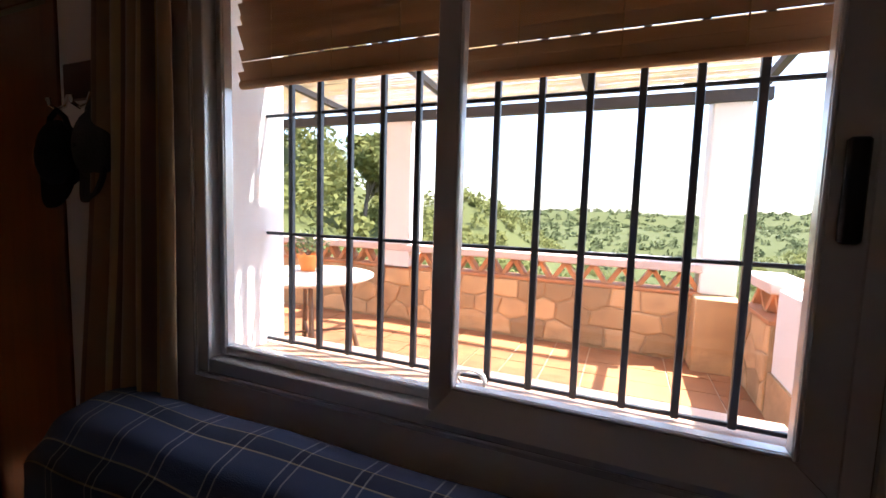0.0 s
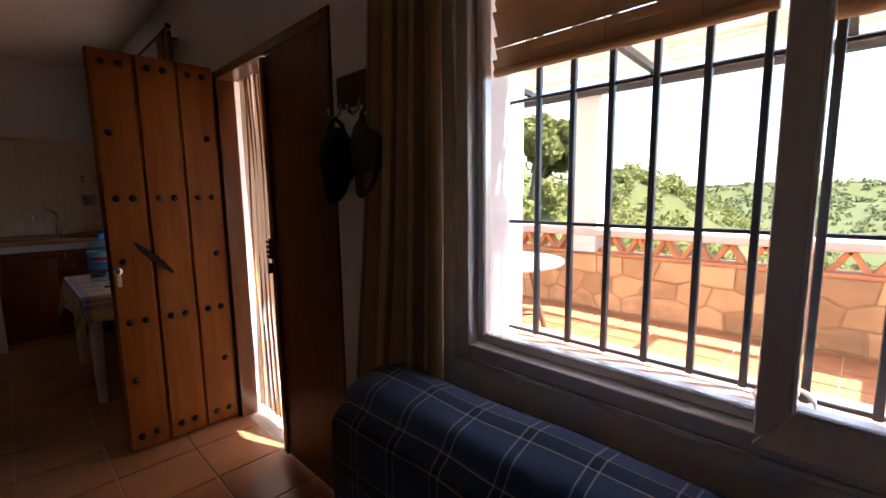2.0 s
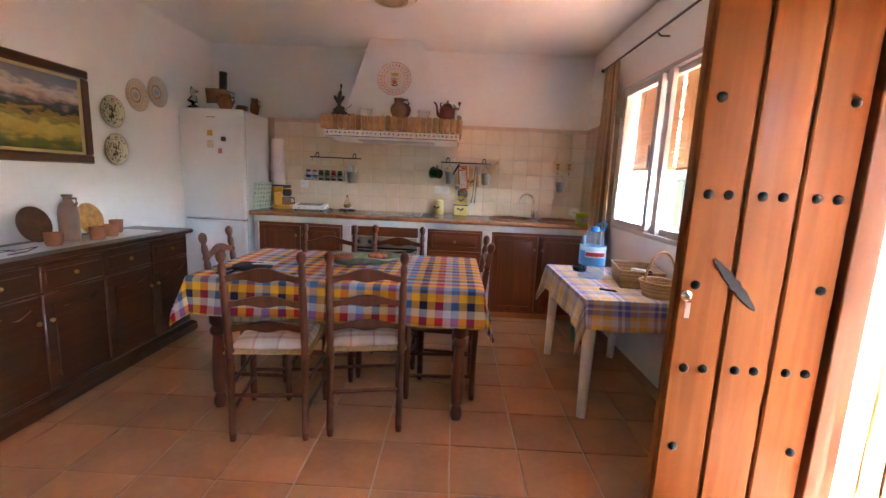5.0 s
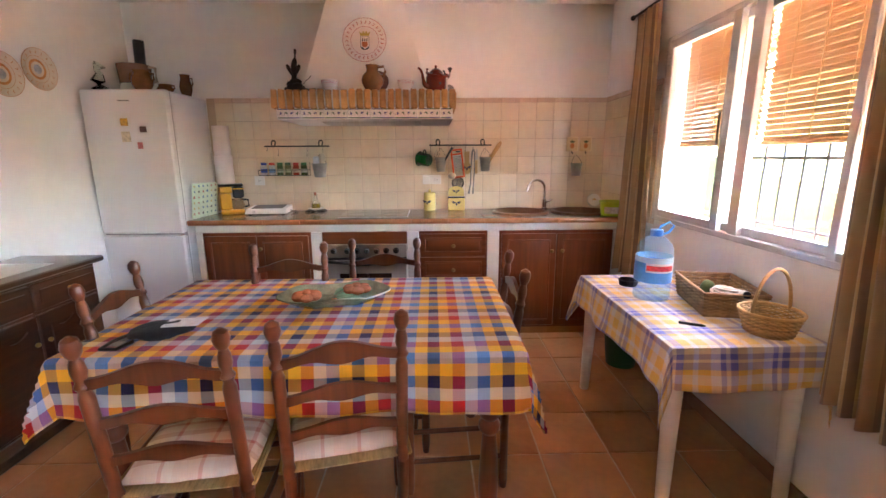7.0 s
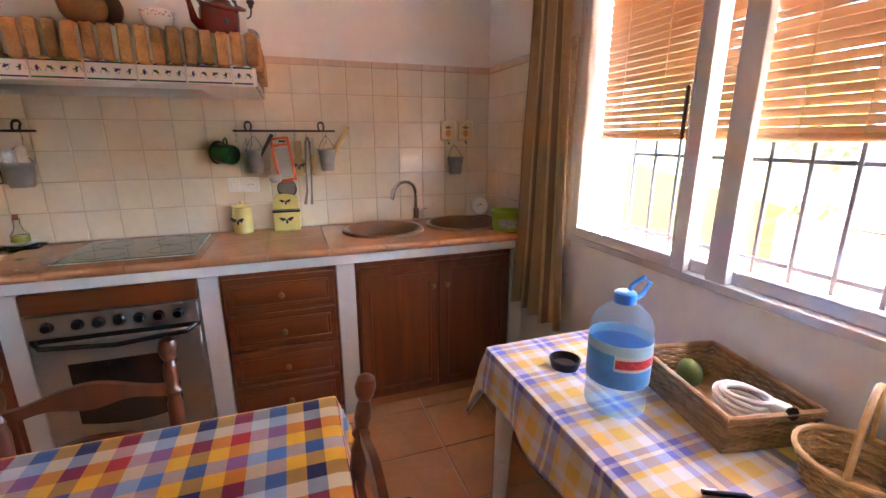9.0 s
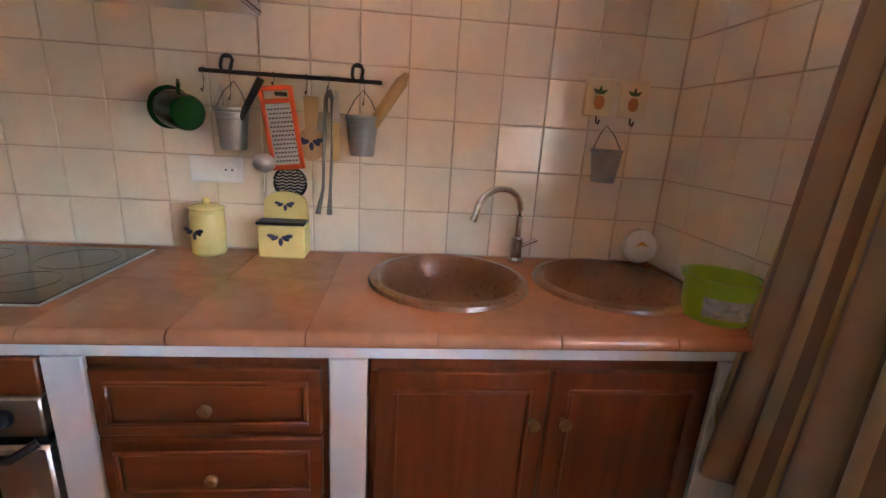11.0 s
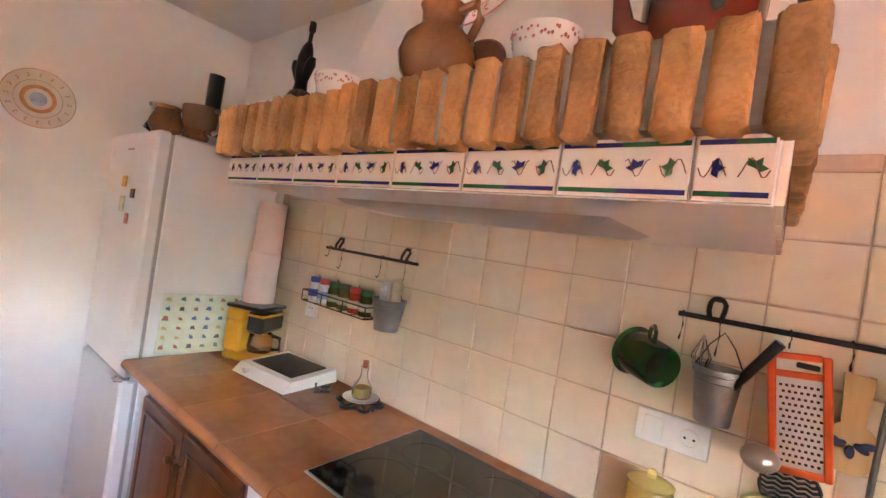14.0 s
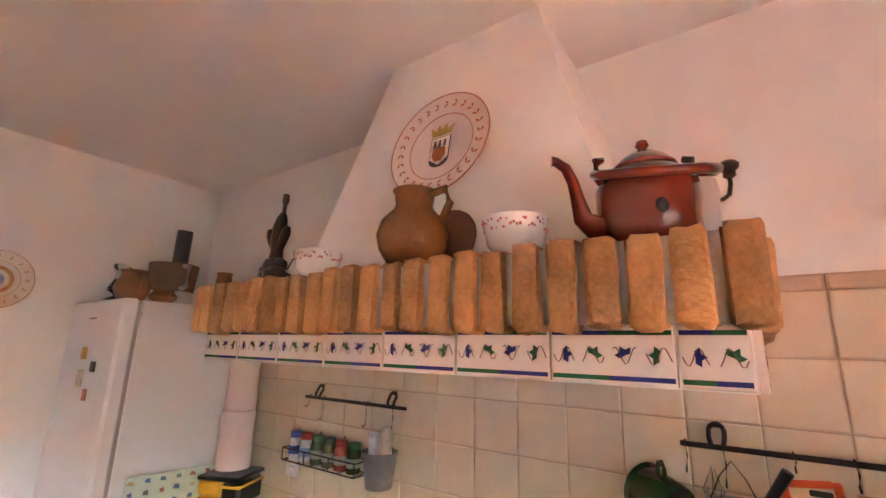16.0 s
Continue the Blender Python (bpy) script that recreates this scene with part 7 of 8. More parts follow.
clay_pot((-5.465, -2.68, FZ), 0.068, 0.14, "glazed orange-brown clay pot on the fridge", 2)
clay_pot((-5.55, -2.575, FZ), 0.055, 0.06, "small brown clay dish on the fridge")
clay_pot((-5.80, -2.56, FZ), 0.045, 0.17, "little brown clay jug on the fridge")
bm = bmesh.new()
tube(bm, [(0, 0, 0.0), (0, 0, 0.03), (0, -0.008, 0.08), (0, 0.01, 0.13), (0, -0.005, 0.16), (0, 0.02, 0.19)], [0.045, 0.055, 0.046, 0.024, 0.018, 0.04], 14)
solid("glass_bottle", bm, glass("greenish_glass", (0.72, 0.85, 0.78), 0.08), "pale green fish-shaped glass bottle on the fridge", "bottle", (-5.52, -3.02, FZ))
for y, z, c, w, h in ((-2.79, 1.66, (0.60, 0.36, 0.04), 0.05, 0.05), (-2.665, 1.61, (0.08, 0.04, 0.03), 0.045, 0.04), (-2.79, 1.56, (0.66, 0.60, 0.44), 0.06, 0.07), (-2.70, 1.50, (0.55, 0.18, 0.18), 0.035, 0.045)):
    solid("fridge_magnet", boxes((0, 0.006, -w / 2, w / 2, -h / 2, h / 2), bevel=0.002), mat("magnet", c, 0.4, var=0.3, scale=50), "small coloured magnet on the fridge door", "magnet", (XB + 0.5978, y, z), group="fridge magnets")

# ---- on the dining table ----
dish = thing("leaf_dish", "green and orange ceramic leaf-shaped dish on the tablecloth", "dish", (-4.03, -1.07, TZ + 0.0045), 14)
bm = bmesh.new()
n = 28
rings = []
for r, z in ((0.0, 0.004), (0.35, 0.002), (0.7, 0.012), (1.0, 0.05), (0.99, 0.055), (0.68, 0.019), (0.3, 0.010)):
    rings.append([bm.verts.new((r * (0.135 + 0.02 * math.cos(2 * a)) / max(abs(math.cos(a)), abs(math.sin(a))) ** 0.5 * math.cos(a), r * (0.225 + 0.02 * math.cos(4 * a)) * math.sin(a) * (1 + 0.05 * math.cos(5 * a)), z + 0.012 * r * math.cos(3 * a))) for a in [2 * math.pi * i / n for i in range(n)]])
for a, b in zip(rings, rings[1:]):
    for i in range(n):
        bm.faces.new((a[i], a[(i + 1) % n], b[(i + 1) % n], b[i]))
part("dish", bm, mat("green_dish_glaze", (0.27, 0.31, 0.20), 0.25, var=0.55, scale=18, bump=0.3, bscale=60, coat=0.3), dish)
for y, x in ((-0.12, 0.0), (0.1, -0.05)):
    bm = bmesh.new()
    for k in range(6):
        a = k * math.pi / 3
        ball(bm, (x + 0.036 * math.cos(a), y + 0.036 * math.sin(a), 0.042), 0.032, 1, 1, 0.55, 10)
    ball(bm, (x, y, 0.048), 0.022, 1, 1, 0.8, 10)
    part("ceramic_flower", bm, mat("orange_glaze", (0.46, 0.17, 0.085), 0.25, var=0.3, scale=30), dish)
bm = bmesh.new()
for k in range(5):
    a = 0.5 + k * 0.6
    plate_of(bm, [(0.02 * math.cos(a), -0.01 + 0.02 * math.sin(a)), (0.09 * math.cos(a - 0.18), 0.09 * math.sin(a - 0.18)), (0.13 * math.cos(a), 0.13 * math.sin(a)), (0.09 * math.cos(a + 0.18), 0.09 * math.sin(a + 0.18))], "z", 0.028, 0.033)
part("ceramic_leaf", bm, mat("pale_green_glaze", (0.22, 0.36, 0.22), 0.25, var=0.3, scale=30), dish)
bag = thing("black_pouch", "small black cloth pouch with a white leaflet", "pouch", (-3.69, -1.62, TZ + 0.0045), 20)
bm = bmesh.new()
ball(bm, (0, 0, 0.022), 0.1, 0.75, 1.1, 0.21, 20)
for v in bm.verts:
    v.co.z = max(0.0, v.co.z + 0.01 * noise.noise(v.co * 20))
part("bag", bm, mat("black_cloth", (0.012, 0.012, 0.014), 0.8, var=0.3, scale=20, bump=0.3), bag)
bm = bmesh.new()
tube(bm, [(0.05, -0.08, 0.012), (0.09, -0.12, 0.005), (0.07, -0.17, 0.005), (0.0, -0.15, 0.005), (-0.03, -0.09, 0.015)], 0.006, 6)
part("strap", bm, BLACK_PLASTIC, bag)
part("leaflet", plate_of(bmesh.new(), [(-0.05, 0.02), (0.03, 0.0), (0.06, 0.12), (-0.02, 0.15)], "z", 0.041, 0.0425), mat("paper", (0.75, 0.76, 0.78), 0.6, var=0.2, scale=60), bag)

# ---- on the side table ----
SZ2 = SZ + 0.0042
bt_ = thing("water_bottle", "large clear water bottle with a blue label and cap", "water bottle", (-4.20, 0.437, SZ2))
bt_.matrix_basis = bt_.matrix_basis @ Matrix.Diagonal((0.97, 0.97, 1.05, 1.0))
bm = bmesh.new()
prof = [(0.0, 0.006), (0.06, 0.002), (0.082, 0.008), (0.086, 0.02)]
for i in range(8):
    prof += [(0.086, 0.03 + i * 0.026), (0.083, 0.043 + i * 0.026)]
prof += [(0.086, 0.235), (0.075, 0.265), (0.045, 0.292), (0.026, 0.302), (0.026, 0.312), (0.0, 0.313)]
lathe(bm, prof, 36)
part("bottle", bm, clear_plastic("clear_pet", (0.62, 0.84, 0.98), 0.15), bt_)
bm = bmesh.new()
lathe(bm, [(0.0866, 0.092), (0.0874, 0.093), (0.0874, 0.182), (0.0866, 0.183)], 40)
label_ = part("label", bm, mat("blue_label", (0.10, 0.36, 0.80), 0.3, var=0.25, scale=14), bt_)
bm = bmesh.new()
lathe(bm, [(0.0866, 0.1835), (0.0874, 0.184), (0.0874, 0.209), (0.0866, 0.21)], 40)
part("pale_band", bm, mat("pale_blue_label", (0.42, 0.70, 0.92), 0.3, var=0.25, scale=14), label_)
bm = bmesh.new()
for i in range(11):
    a0, a1 = radians(-50 + i * 9), radians(-50 + (i + 1) * 9)
    bm.faces.new([bm.verts.new((0.0877 * math.cos(a), 0.0877 * math.sin(a), z)) for a, z in ((a0, 0.142), (a1, 0.142), (a1, 0.184), (a0, 0.184))])
part("white_field", bm, mat("white_label_field", (0.70, 0.74, 0.80), 0.3), label_)
bm = bmesh.new()
for i in range(10):
    a0, a1 = radians(-48 + i * 9), radians(-48 + (i + 1) * 9)
    q = [bm.verts.new((0.0881 * math.cos(a), 0.0881 * math.sin(a), z)) for a, z in ((a0, 0.150), (a1, 0.150), (a1, 0.174), (a0, 0.174))]
    bm.faces.new(q)
part("label_bar", bm, mat("red_bar", (0.62, 0.05, 0.06), 0.3, var=0.6, scale=90), bt_)
bm = bmesh.new()
lathe(bm, [(0.0265, 0.30), (0.03, 0.302), (0.03, 0.327), (0.026, 0.33), (0.0, 0.331)], 22)
part("cap", bm, mat("blue_cap", (0.02, 0.14, 0.50), 0.35), bt_)
bm = bmesh.new()
tube(bm, [(0.0, 0.028, 0.305), (0.0, 0.06, 0.315), (0.0, 0.085, 0.345), (0.0, 0.06, 0.362), (0.0, 0.02, 0.345), (0.0, 0.012, 0.331)], 0.006)
part("carry_ring", bm, mat("blue_ring", (0.02, 0.18, 0.60), 0.35), bt_)
ash = thing("ashtray", "black round ashtray on the oilcloth", "ashtray", (-4.43, 0.43, SZ2))
bm = bmesh.new()
lathe(bm, [(0.0, 0.0), (0.045, 0.0), (0.052, 0.03), (0.048, 0.032), (0.04, 0.008), (0.0, 0.008)], 26)
part("tray", bm, BLACK_PLASTIC, ash)
pen = thing("pen", "black pen lying on the oilcloth", "pen", (-3.85, 0.435, SZ2 + 0.006), 62)
pen.matrix_basis = pen.matrix_basis @ Matrix.Diagonal((0.74, 1.15, 1.15, 1.0))
part("barrel", rod(bmesh.new(), (-0.065, 0, 0), (0.055, 0, 0), 0.0052), BLACK_PLASTIC, pen)
part("tip", rod(bmesh.new(), (0.055, 0, 0), (0.07, 0, 0), 0.0045, 0.001), BLACK_PLASTIC, pen)
part("clip", boxes((-0.062, -0.03, -0.001, 0.001, 0.005, 0.0075)), CHROME, pen)

WICK = mat("brown_wicker", (0.34, 0.20, 0.09), 0.7, var=0.4, scale=30, rnd=0.4)
WICK2 = mat("pale_wicker", (0.52, 0.33, 0.14), 0.65, var=0.35, scale=30, rnd=0.4)


def woven(parent, loop, rows, z0, dz, r, material, grow, stakes):
    """Wicker: stakes with strands woven in and out of them, row upon row."""
    k = len(loop)
    for j in range(rows):
        bm = bmesh.new()
        pts = []
        for i, (x, y) in enumerate(loop):
            d = math.hypot(x, y)
            o = 0.0035 * (1 if (i + j) % 2 else -1)
            s = 1 + grow * j / rows
            pts.append((x * s + x / d * o, y * s + y / d * o, z0 + j * dz))
        tube(bm, pts, r, 5, closed=True)
        part("woven_strand", bm, material, parent)


ba = thing("wicker_tray_basket", "rectangular brown wicker basket with odds and ends", "basket", (-4.085, 0.69, SZ2), -12)
loop = []
for i in range(14):
    loop.append((-0.165 + 0.33 * i / 14, -0.115))
for i in range(9):
    loop.append((0.165, -0.115 + 0.23 * i / 9))
for i in range(14):
    loop.append((0.165 - 0.33 * i / 14, 0.115))
for i in range(9):
    loop.append((-0.165, 0.115 - 0.23 * i / 9))
woven(ba, loop, 13, 0.008, 0.0075, 0.0045, WICK, 0.10, 0)
part("base", boxes((-0.165, 0.165, -0.115, 0.115, 0.0, 0.006)), WICK, ba)
bm = bmesh.new()
tube(bm, [(x * 1.1, y * 1.1, 0.108) for x, y in loop], 0.008, 7, closed=True)
part("rim", bm, WICK, ba)
cl = thing("coiled_lead", "coil of white cable with a dark plug in the basket", "cable", (-4.01, 0.68, SZ2 + 0.007), -12)
rr = random.Random(31)
for k in range(9):
    bm = bmesh.new()
    r, tl, ph = rr.uniform(0.046, 0.062), rr.uniform(-0.35, 0.35), rr.uniform(0, 6)
    tube(bm, [(1.15 * r * math.cos(a) + 0.006 * (k % 3), 0.95 * r * math.sin(a), 0.03 + 0.0085 * k + tl * r * math.cos(a + ph)) for a in [i * math.pi / 11 for i in range(22)]], 0.0062, 7, closed=True)
    part("cable_turn", bm, WHITE_PLASTIC, cl)
bm = bmesh.new()
lathe(bm, [(0.0, 0.0), (0.02, 0.0), (0.02, 0.04), (0.014, 0.052), (0.0, 0.052)], 14)
bmesh.ops.transform(bm, matrix=Matrix.Translation((0.055, 0.03, 0.09)) @ Matrix.Rotation(radians(75), 4, "Y"), verts=bm.verts[:])
part("plug", bm, WHITE_PLASTIC, cl)
part("plug_end", rod(bmesh.new(), (0.106, 0.03, 0.104), (0.112, 0.03, 0.1055), 0.016), BLACK_PLASTIC, cl)
bm = bmesh.new()
ball(bm, (0, 0, 0.04), 0.04, 1, 0.8, 1.1, 16)
solid("green_fruit", bm, mat("avocado_skin", (0.10, 0.15, 0.05), 0.6, var=0.4, scale=30), "green fruit lying in the wicker basket", "fruit", (-4.20, 0.72, SZ2 + 0.007))
rb = thing("round_basket", "round pale wicker basket with a hoop handle", "basket", (-3.765, 0.69, SZ2), 20)
rb.matrix_basis = rb.matrix_basis @ Matrix.Scale(0.93, 4)
loop = [(0.085 * math.cos(2 * math.pi * i / 40), 0.085 * math.sin(2 * math.pi * i / 40)) for i in range(40)]
woven(rb, loop, 12, 0.006, 0.0075, 0.0042, WICK2, 0.32, 0)
bm = bmesh.new()
lathe(bm, [(0.0, 0.0), (0.082, 0.0), (0.082, 0.006), (0.0, 0.006)], 30)
part("base", bm, WICK2, rb)
bm = bmesh.new()
tube(bm, [(0.115 * math.cos(2 * math.pi * i / 30), 0.115 * math.sin(2 * math.pi * i / 30), 0.098) for i in range(30)], 0.007, 7, closed=True)
part("rim", bm, WICK2, rb)
bm = bmesh.new()
hoop_angles = [i * math.pi / 16 for i in range(17)]
tube(bm, [(0.006 * math.cos(a), 0.112 * math.cos(a), 0.09 + 0.19 * math.sin(a)) for a in hoop_angles], 0.0072, 7)
part("hoop_handle", bm, WICK2, rb)
bk = thing("green_bucket", "dark green plastic bucket on the floor under the table", "bucket", (-4.93, 0.66, 0))
bm = bmesh.new()
lathe(bm, [(0.0, 0.0), (0.095, 0.0), (0.12, 0.24), (0.128, 0.245), (0.12, 0.25), (0.115, 0.24), (0.09, 0.006), (0.0, 0.006)], 28)
part("body", bm, mat("green_plastic", (0.02, 0.09, 0.03), 0.4), bk)
bm = bmesh.new()
tube(bm, [(0, -0.125, 0.235), (0.06, -0.09, 0.20), (0.1, 0, 0.185), (0.06, 0.09, 0.20), (0, 0.125, 0.235)], 0.004)
part("handle", bm, CHROME, bk)

# ---- on the sideboard ----
ZS = 0.8505
LACE = mat("white_lace", (0.66, 0.66, 0.66), 0.95, var=0.12, scale=60, bump=0.6, bscale=200)
solid("table_runner", boxes((-0.72, 0.72, -0.14, 0.14, 0.0, 0.003), bevel=0.001), LACE, "white lace runner along the sideboard", "runner", (-3.80, -2.84, ZS))
ZS2 = ZS + 0.0035
bo = thing("stoneware_bottle", "tall brown stoneware bottle on the sideboard", "bottle", (-3.915, -2.86, ZS2))
bm = bmesh.new()
lathe(bm, [(0.0, 0.0), (0.05, 0.0), (0.053, 0.01), (0.053, 0.17), (0.045, 0.215), (0.022, 0.25), (0.02, 0.268), (0.027, 0.272), (0.027, 0.285), (0.0, 0.286)], 28)
part("body", bm, mat("brown_stoneware", (0.19, 0.10, 0.06), 0.35, var=0.2, scale=14), bo)
bm = bmesh.new()
tube(bm, [(0, 0.022, 0.262), (0, 0.055, 0.262), (0, 0.058, 0.235), (0, 0.046, 0.215)], 0.008)
part("handle", bm, mat("brown_stoneware_handle", (0.19, 0.10, 0.06), 0.35), bo)
for x, y, r, h in ((-3.74, -2.80, 0.045, 0.075), (-4.00, -2.76, 0.045, 0.085), (-4.16, -2.80, 0.042, 0.08), (-4.33, -2.90, 0.042, 0.09)):
    c = thing("clay_beaker", "small terracotta beaker on the lace runner", "beaker", (x, y, ZS2), group="clay beakers")
    bm = bmesh.new()
    lathe(bm, [(0.0, 0.0), (r * 0.8, 0.0), (r * 0.9, 0.01), (r, h), (r * 0.9, h), (r * 0.8, 0.012), (0.0, 0.01)], 22)
    part("body", bm, mat("terracotta_beaker", (0.34, 0.13, 0.06), 0.6, var=0.15), c)
dp = thing("standing_plate", "dark glazed plate leaning on the wall on the sideboard", "plate", (-3.80, -2.985, ZS2))
bm = bmesh.new()
lathe(bm, [(0.0, 0.0), (0.07, 0.0), (0.105, 0.02), (0.108, 0.022), (0.07, 0.008), (0.0, 0.006)], 30)
bmesh.ops.transform(bm, matrix=Matrix.Translation((0, 0, 0.103)) @ Matrix.Rotation(radians(-76), 4, "X"), verts=bm.verts[:])
part("dish", bm, mat("dark_brown_glaze", (0.09, 0.04, 0.02), 0.3, var=0.6, scale=18, coat=0.3), dp)
op = thing("standing_plate", "orange painted plate leaning on the wall on the sideboard", "plate", (-4.19, -2.985, ZS2))
bm = bmesh.new()
lathe(bm, [(0.0, 0.0), (0.07, 0.0), (0.105, 0.02), (0.108, 0.022), (0.07, 0.008), (0.0, 0.006)], 30)
bmesh.ops.transform(bm, matrix=Matrix.Translation((0, 0, 0.103)) @ Matrix.Rotation(radians(-76), 4, "X"), verts=bm.verts[:])
part("dish", bm, mat("orange_floral_glaze", (0.45, 0.22, 0.05), 0.3, var=0.6, scale=22, coat=0.3), op)
bm = bmesh.new()
tube(bm, [(0, 0, 0.003), (0.06, 0.03, 0.02), (0.1, -0.02, 0.006), (0.04, -0.06, 0.012), (-0.05, -0.03, 0.004), (-0.08, 0.04, 0.02), (0.0, 0.06, 0.008), (0.09, 0.05, 0.004)], 0.0025, 5)
solid("charger_cable", bm, BLACK_PLASTIC, "black cable lying curled on the sideboard", "cable", (-3.50, -2.78, ZS2))

# ---- pictures on the wall ----
pic = thing("landscape_painting", "framed landscape painting of wheat fields in a dark frame", "painting", (-3.905, YL + 0.002, 1.64))
PW, PH = 0.475, 0.312
for nm, d in (("frame_rail", (-PW, PW, PH - 0.06, PH)), ("frame_rail", (-PW, PW, -PH, -PH + 0.06)), ("frame_stile", (-PW, -PW + 0.06, -PH + 0.06, PH - 0.06)), ("frame_stile", (PW - 0.06, PW, -PH + 0.06, PH - 0.06))):
    part(nm, boxes((d[0], d[1], 0.0, 0.035, d[2], d[3]), bevel=0.009), SIDE_WOOD, pic)
iw, ih = PW - 0.06, PH - 0.06
bm = bmesh.new()
for d in ((-iw, iw, ih - 0.018, ih), (-iw, iw, -ih, -ih + 0.018), (-iw, -iw + 0.018, -ih + 0.018, ih - 0.018), (iw - 0.018, iw, -ih + 0.018, ih - 0.018)):
    box(bm, d[0], d[1], 0.0, 0.026, d[2], d[3], bevel=0.003)
part("gilt_slip", bm, mat("gilt", (0.55, 0.42, 0.22), 0.4, 0.3), pic)


def canvas():
    m = bpy.data.materials.new("painted_canvas")
    m.use_nodes = True
    n, l = m.node_tree.nodes, m.node_tree.links
    b = n["Principled BSDF"]
    b.inputs["Roughness"].default_value = 0.55
    tc, sp, no = n.new("ShaderNodeTexCoord"), n.new("ShaderNodeSeparateXYZ"), n.new("ShaderNodeTexNoise")
    l.new(tc.outputs["Object"], sp.inputs[0])
    mp = n.new("ShaderNodeMapping")
    mp.inputs["Scale"].default_value = (5, 1, 14)
    l.new(tc.outputs["Object"], mp.inputs["Vector"])
    l.new(mp.outputs["Vector"], no.inputs["Vector"])
    no.inputs["Scale"].default_value, no.inputs["Detail"].default_value = 1.8, 9
    ad = n.new("ShaderNodeMath")
    ad.operation = "MULTIPLY_ADD"
    l.new(no.outputs["Fac"], ad.inputs[0])
    ad.inputs[1].default_value = 0.22
    l.new(sp.outputs["Z"], ad.inputs[2])
    mr = n.new("ShaderNodeMapRange")
    mr.inputs["From Min"].default_value, mr.inputs["From Max"].default_value = -0.15, 0.36
    l.new(ad.outputs[0], mr.inputs["Value"])
    r = n.new("ShaderNodeValToRGB")
    e = r.color_ramp.elements
    e[0].position, e[0].color = 0.0, (0.05, 0.06, 0.012, 1)
    e[1].position, e[1].color = 1.0, (0.17, 0.17, 0.22, 1)
    for p, c in ((0.14, (0.13, 0.13, 0.02)), (0.24, (0.40, 0.27, 0.03)), (0.36, (0.50, 0.35, 0.05)), (0.43, (0.22, 0.19, 0.03)), (0.49, (0.34, 0.20, 0.05)), (0.54, (0.03, 0.045, 0.025)), (0.60, (0.09, 0.09, 0.10)), (0.66, (0.36, 0.24, 0.20)), (0.76, (0.56, 0.46, 0.38)), (0.86, (0.22, 0.21, 0.24))):
        e.new(p).color = (*c, 1)
    l.new(mr.outputs["Result"], r.inputs["Fac"])
    l.new(r.outputs["Color"], b.inputs["Base Color"])
    return m


part("canvas", boxes((-iw + 0.01, iw - 0.01, 0.001, 0.014, -ih + 0.01, ih - 0.01)), canvas(), pic, "oil painting of yellow fields under clouds", smooth=False)

face_y = Matrix.Rotation(radians(-90), 4, "X")


def bird_motif(p, r):
    rr = random.Random(3)
    bm = bmesh.new()
    for i in range(60):
        a, d = rr.uniform(0, 6.28), r * rr.uniform(0.1, 0.9)
        c = (d * math.cos(a), d * math.sin(a))
        s = r * rr.uniform(0.06, 0.14)
        t = rr.uniform(0, 3.1)
        z = 0.0095 if d < r * 0.6 else 0.0095 + 0.013 * (d / r - 0.6) / 0.37
        plate_of(bm, [(c[0] + s * math.cos(t), c[1] + s * math.sin(t)), (c[0] + 0.4 * s * math.cos(t + 1.57), c[1] + 0.4 * s * math.sin(t + 1.57)), (c[0] - s * math.cos(t), c[1] - s * math.sin(t)), (c[0] - 0.4 * s * math.cos(t + 1.57), c[1] - 0.4 * s * math.sin(t + 1.57))], "z", z, z + 0.002)
    part("painted_foliage", bm, mat("dark_green_paint", (0.02, 0.05, 0.02), 0.3), p, smooth=False)


def ring_motif(p, r):
    bm = bmesh.new()
    lathe(bm, [(r * 0.36, 0.0085), (r * 0.37, 0.0095), (r * 0.47, 0.0097), (r * 0.48, 0.0085)], 36)
    part("painted_band", bm, mat("orange_band", (0.50, 0.22, 0.06), 0.3, var=0.4, scale=40), p)
    bm = bmesh.new()
    lathe(bm, [(0.0, 0.0098), (r * 0.22, 0.0098), (r * 0.23, 0.0085)], 30)
    part("painted_centre", bm, mat("grey_blue_centre", (0.34, 0.36, 0.42), 0.3, var=0.4, scale=40), p)
    leaf_marks(p, r, 16, (0.50, 0.24, 0.08))


wall_plate("green_plate", "dark green and cream painted plate on the wall", (-4.59, YL + 0.001, 1.72), 0.115, face_y, (0.62, 0.56, 0.40), (0.03, 0.06, 0.03), bird_motif)
wall_plate("green_plate", "dark green and cream painted plate on the wall", (-4.60, YL + 0.001, 1.445), 0.115, face_y, (0.62, 0.56, 0.40), (0.03, 0.06, 0.03), bird_motif)
wall_plate("round_plate", "cream plate with orange rings on the wall", (-4.855, YL + 0.001, 1.885), 0.125, face_y, (0.70, 0.62, 0.52), (0.50, 0.28, 0.12), ring_motif)
wall_plate("round_plate", "cream plate with orange rings on the wall", (-5.10, YL + 0.001, 1.955), 0.125, face_y, (0.70, 0.62, 0.52), (0.50, 0.28, 0.12), ring_motif)

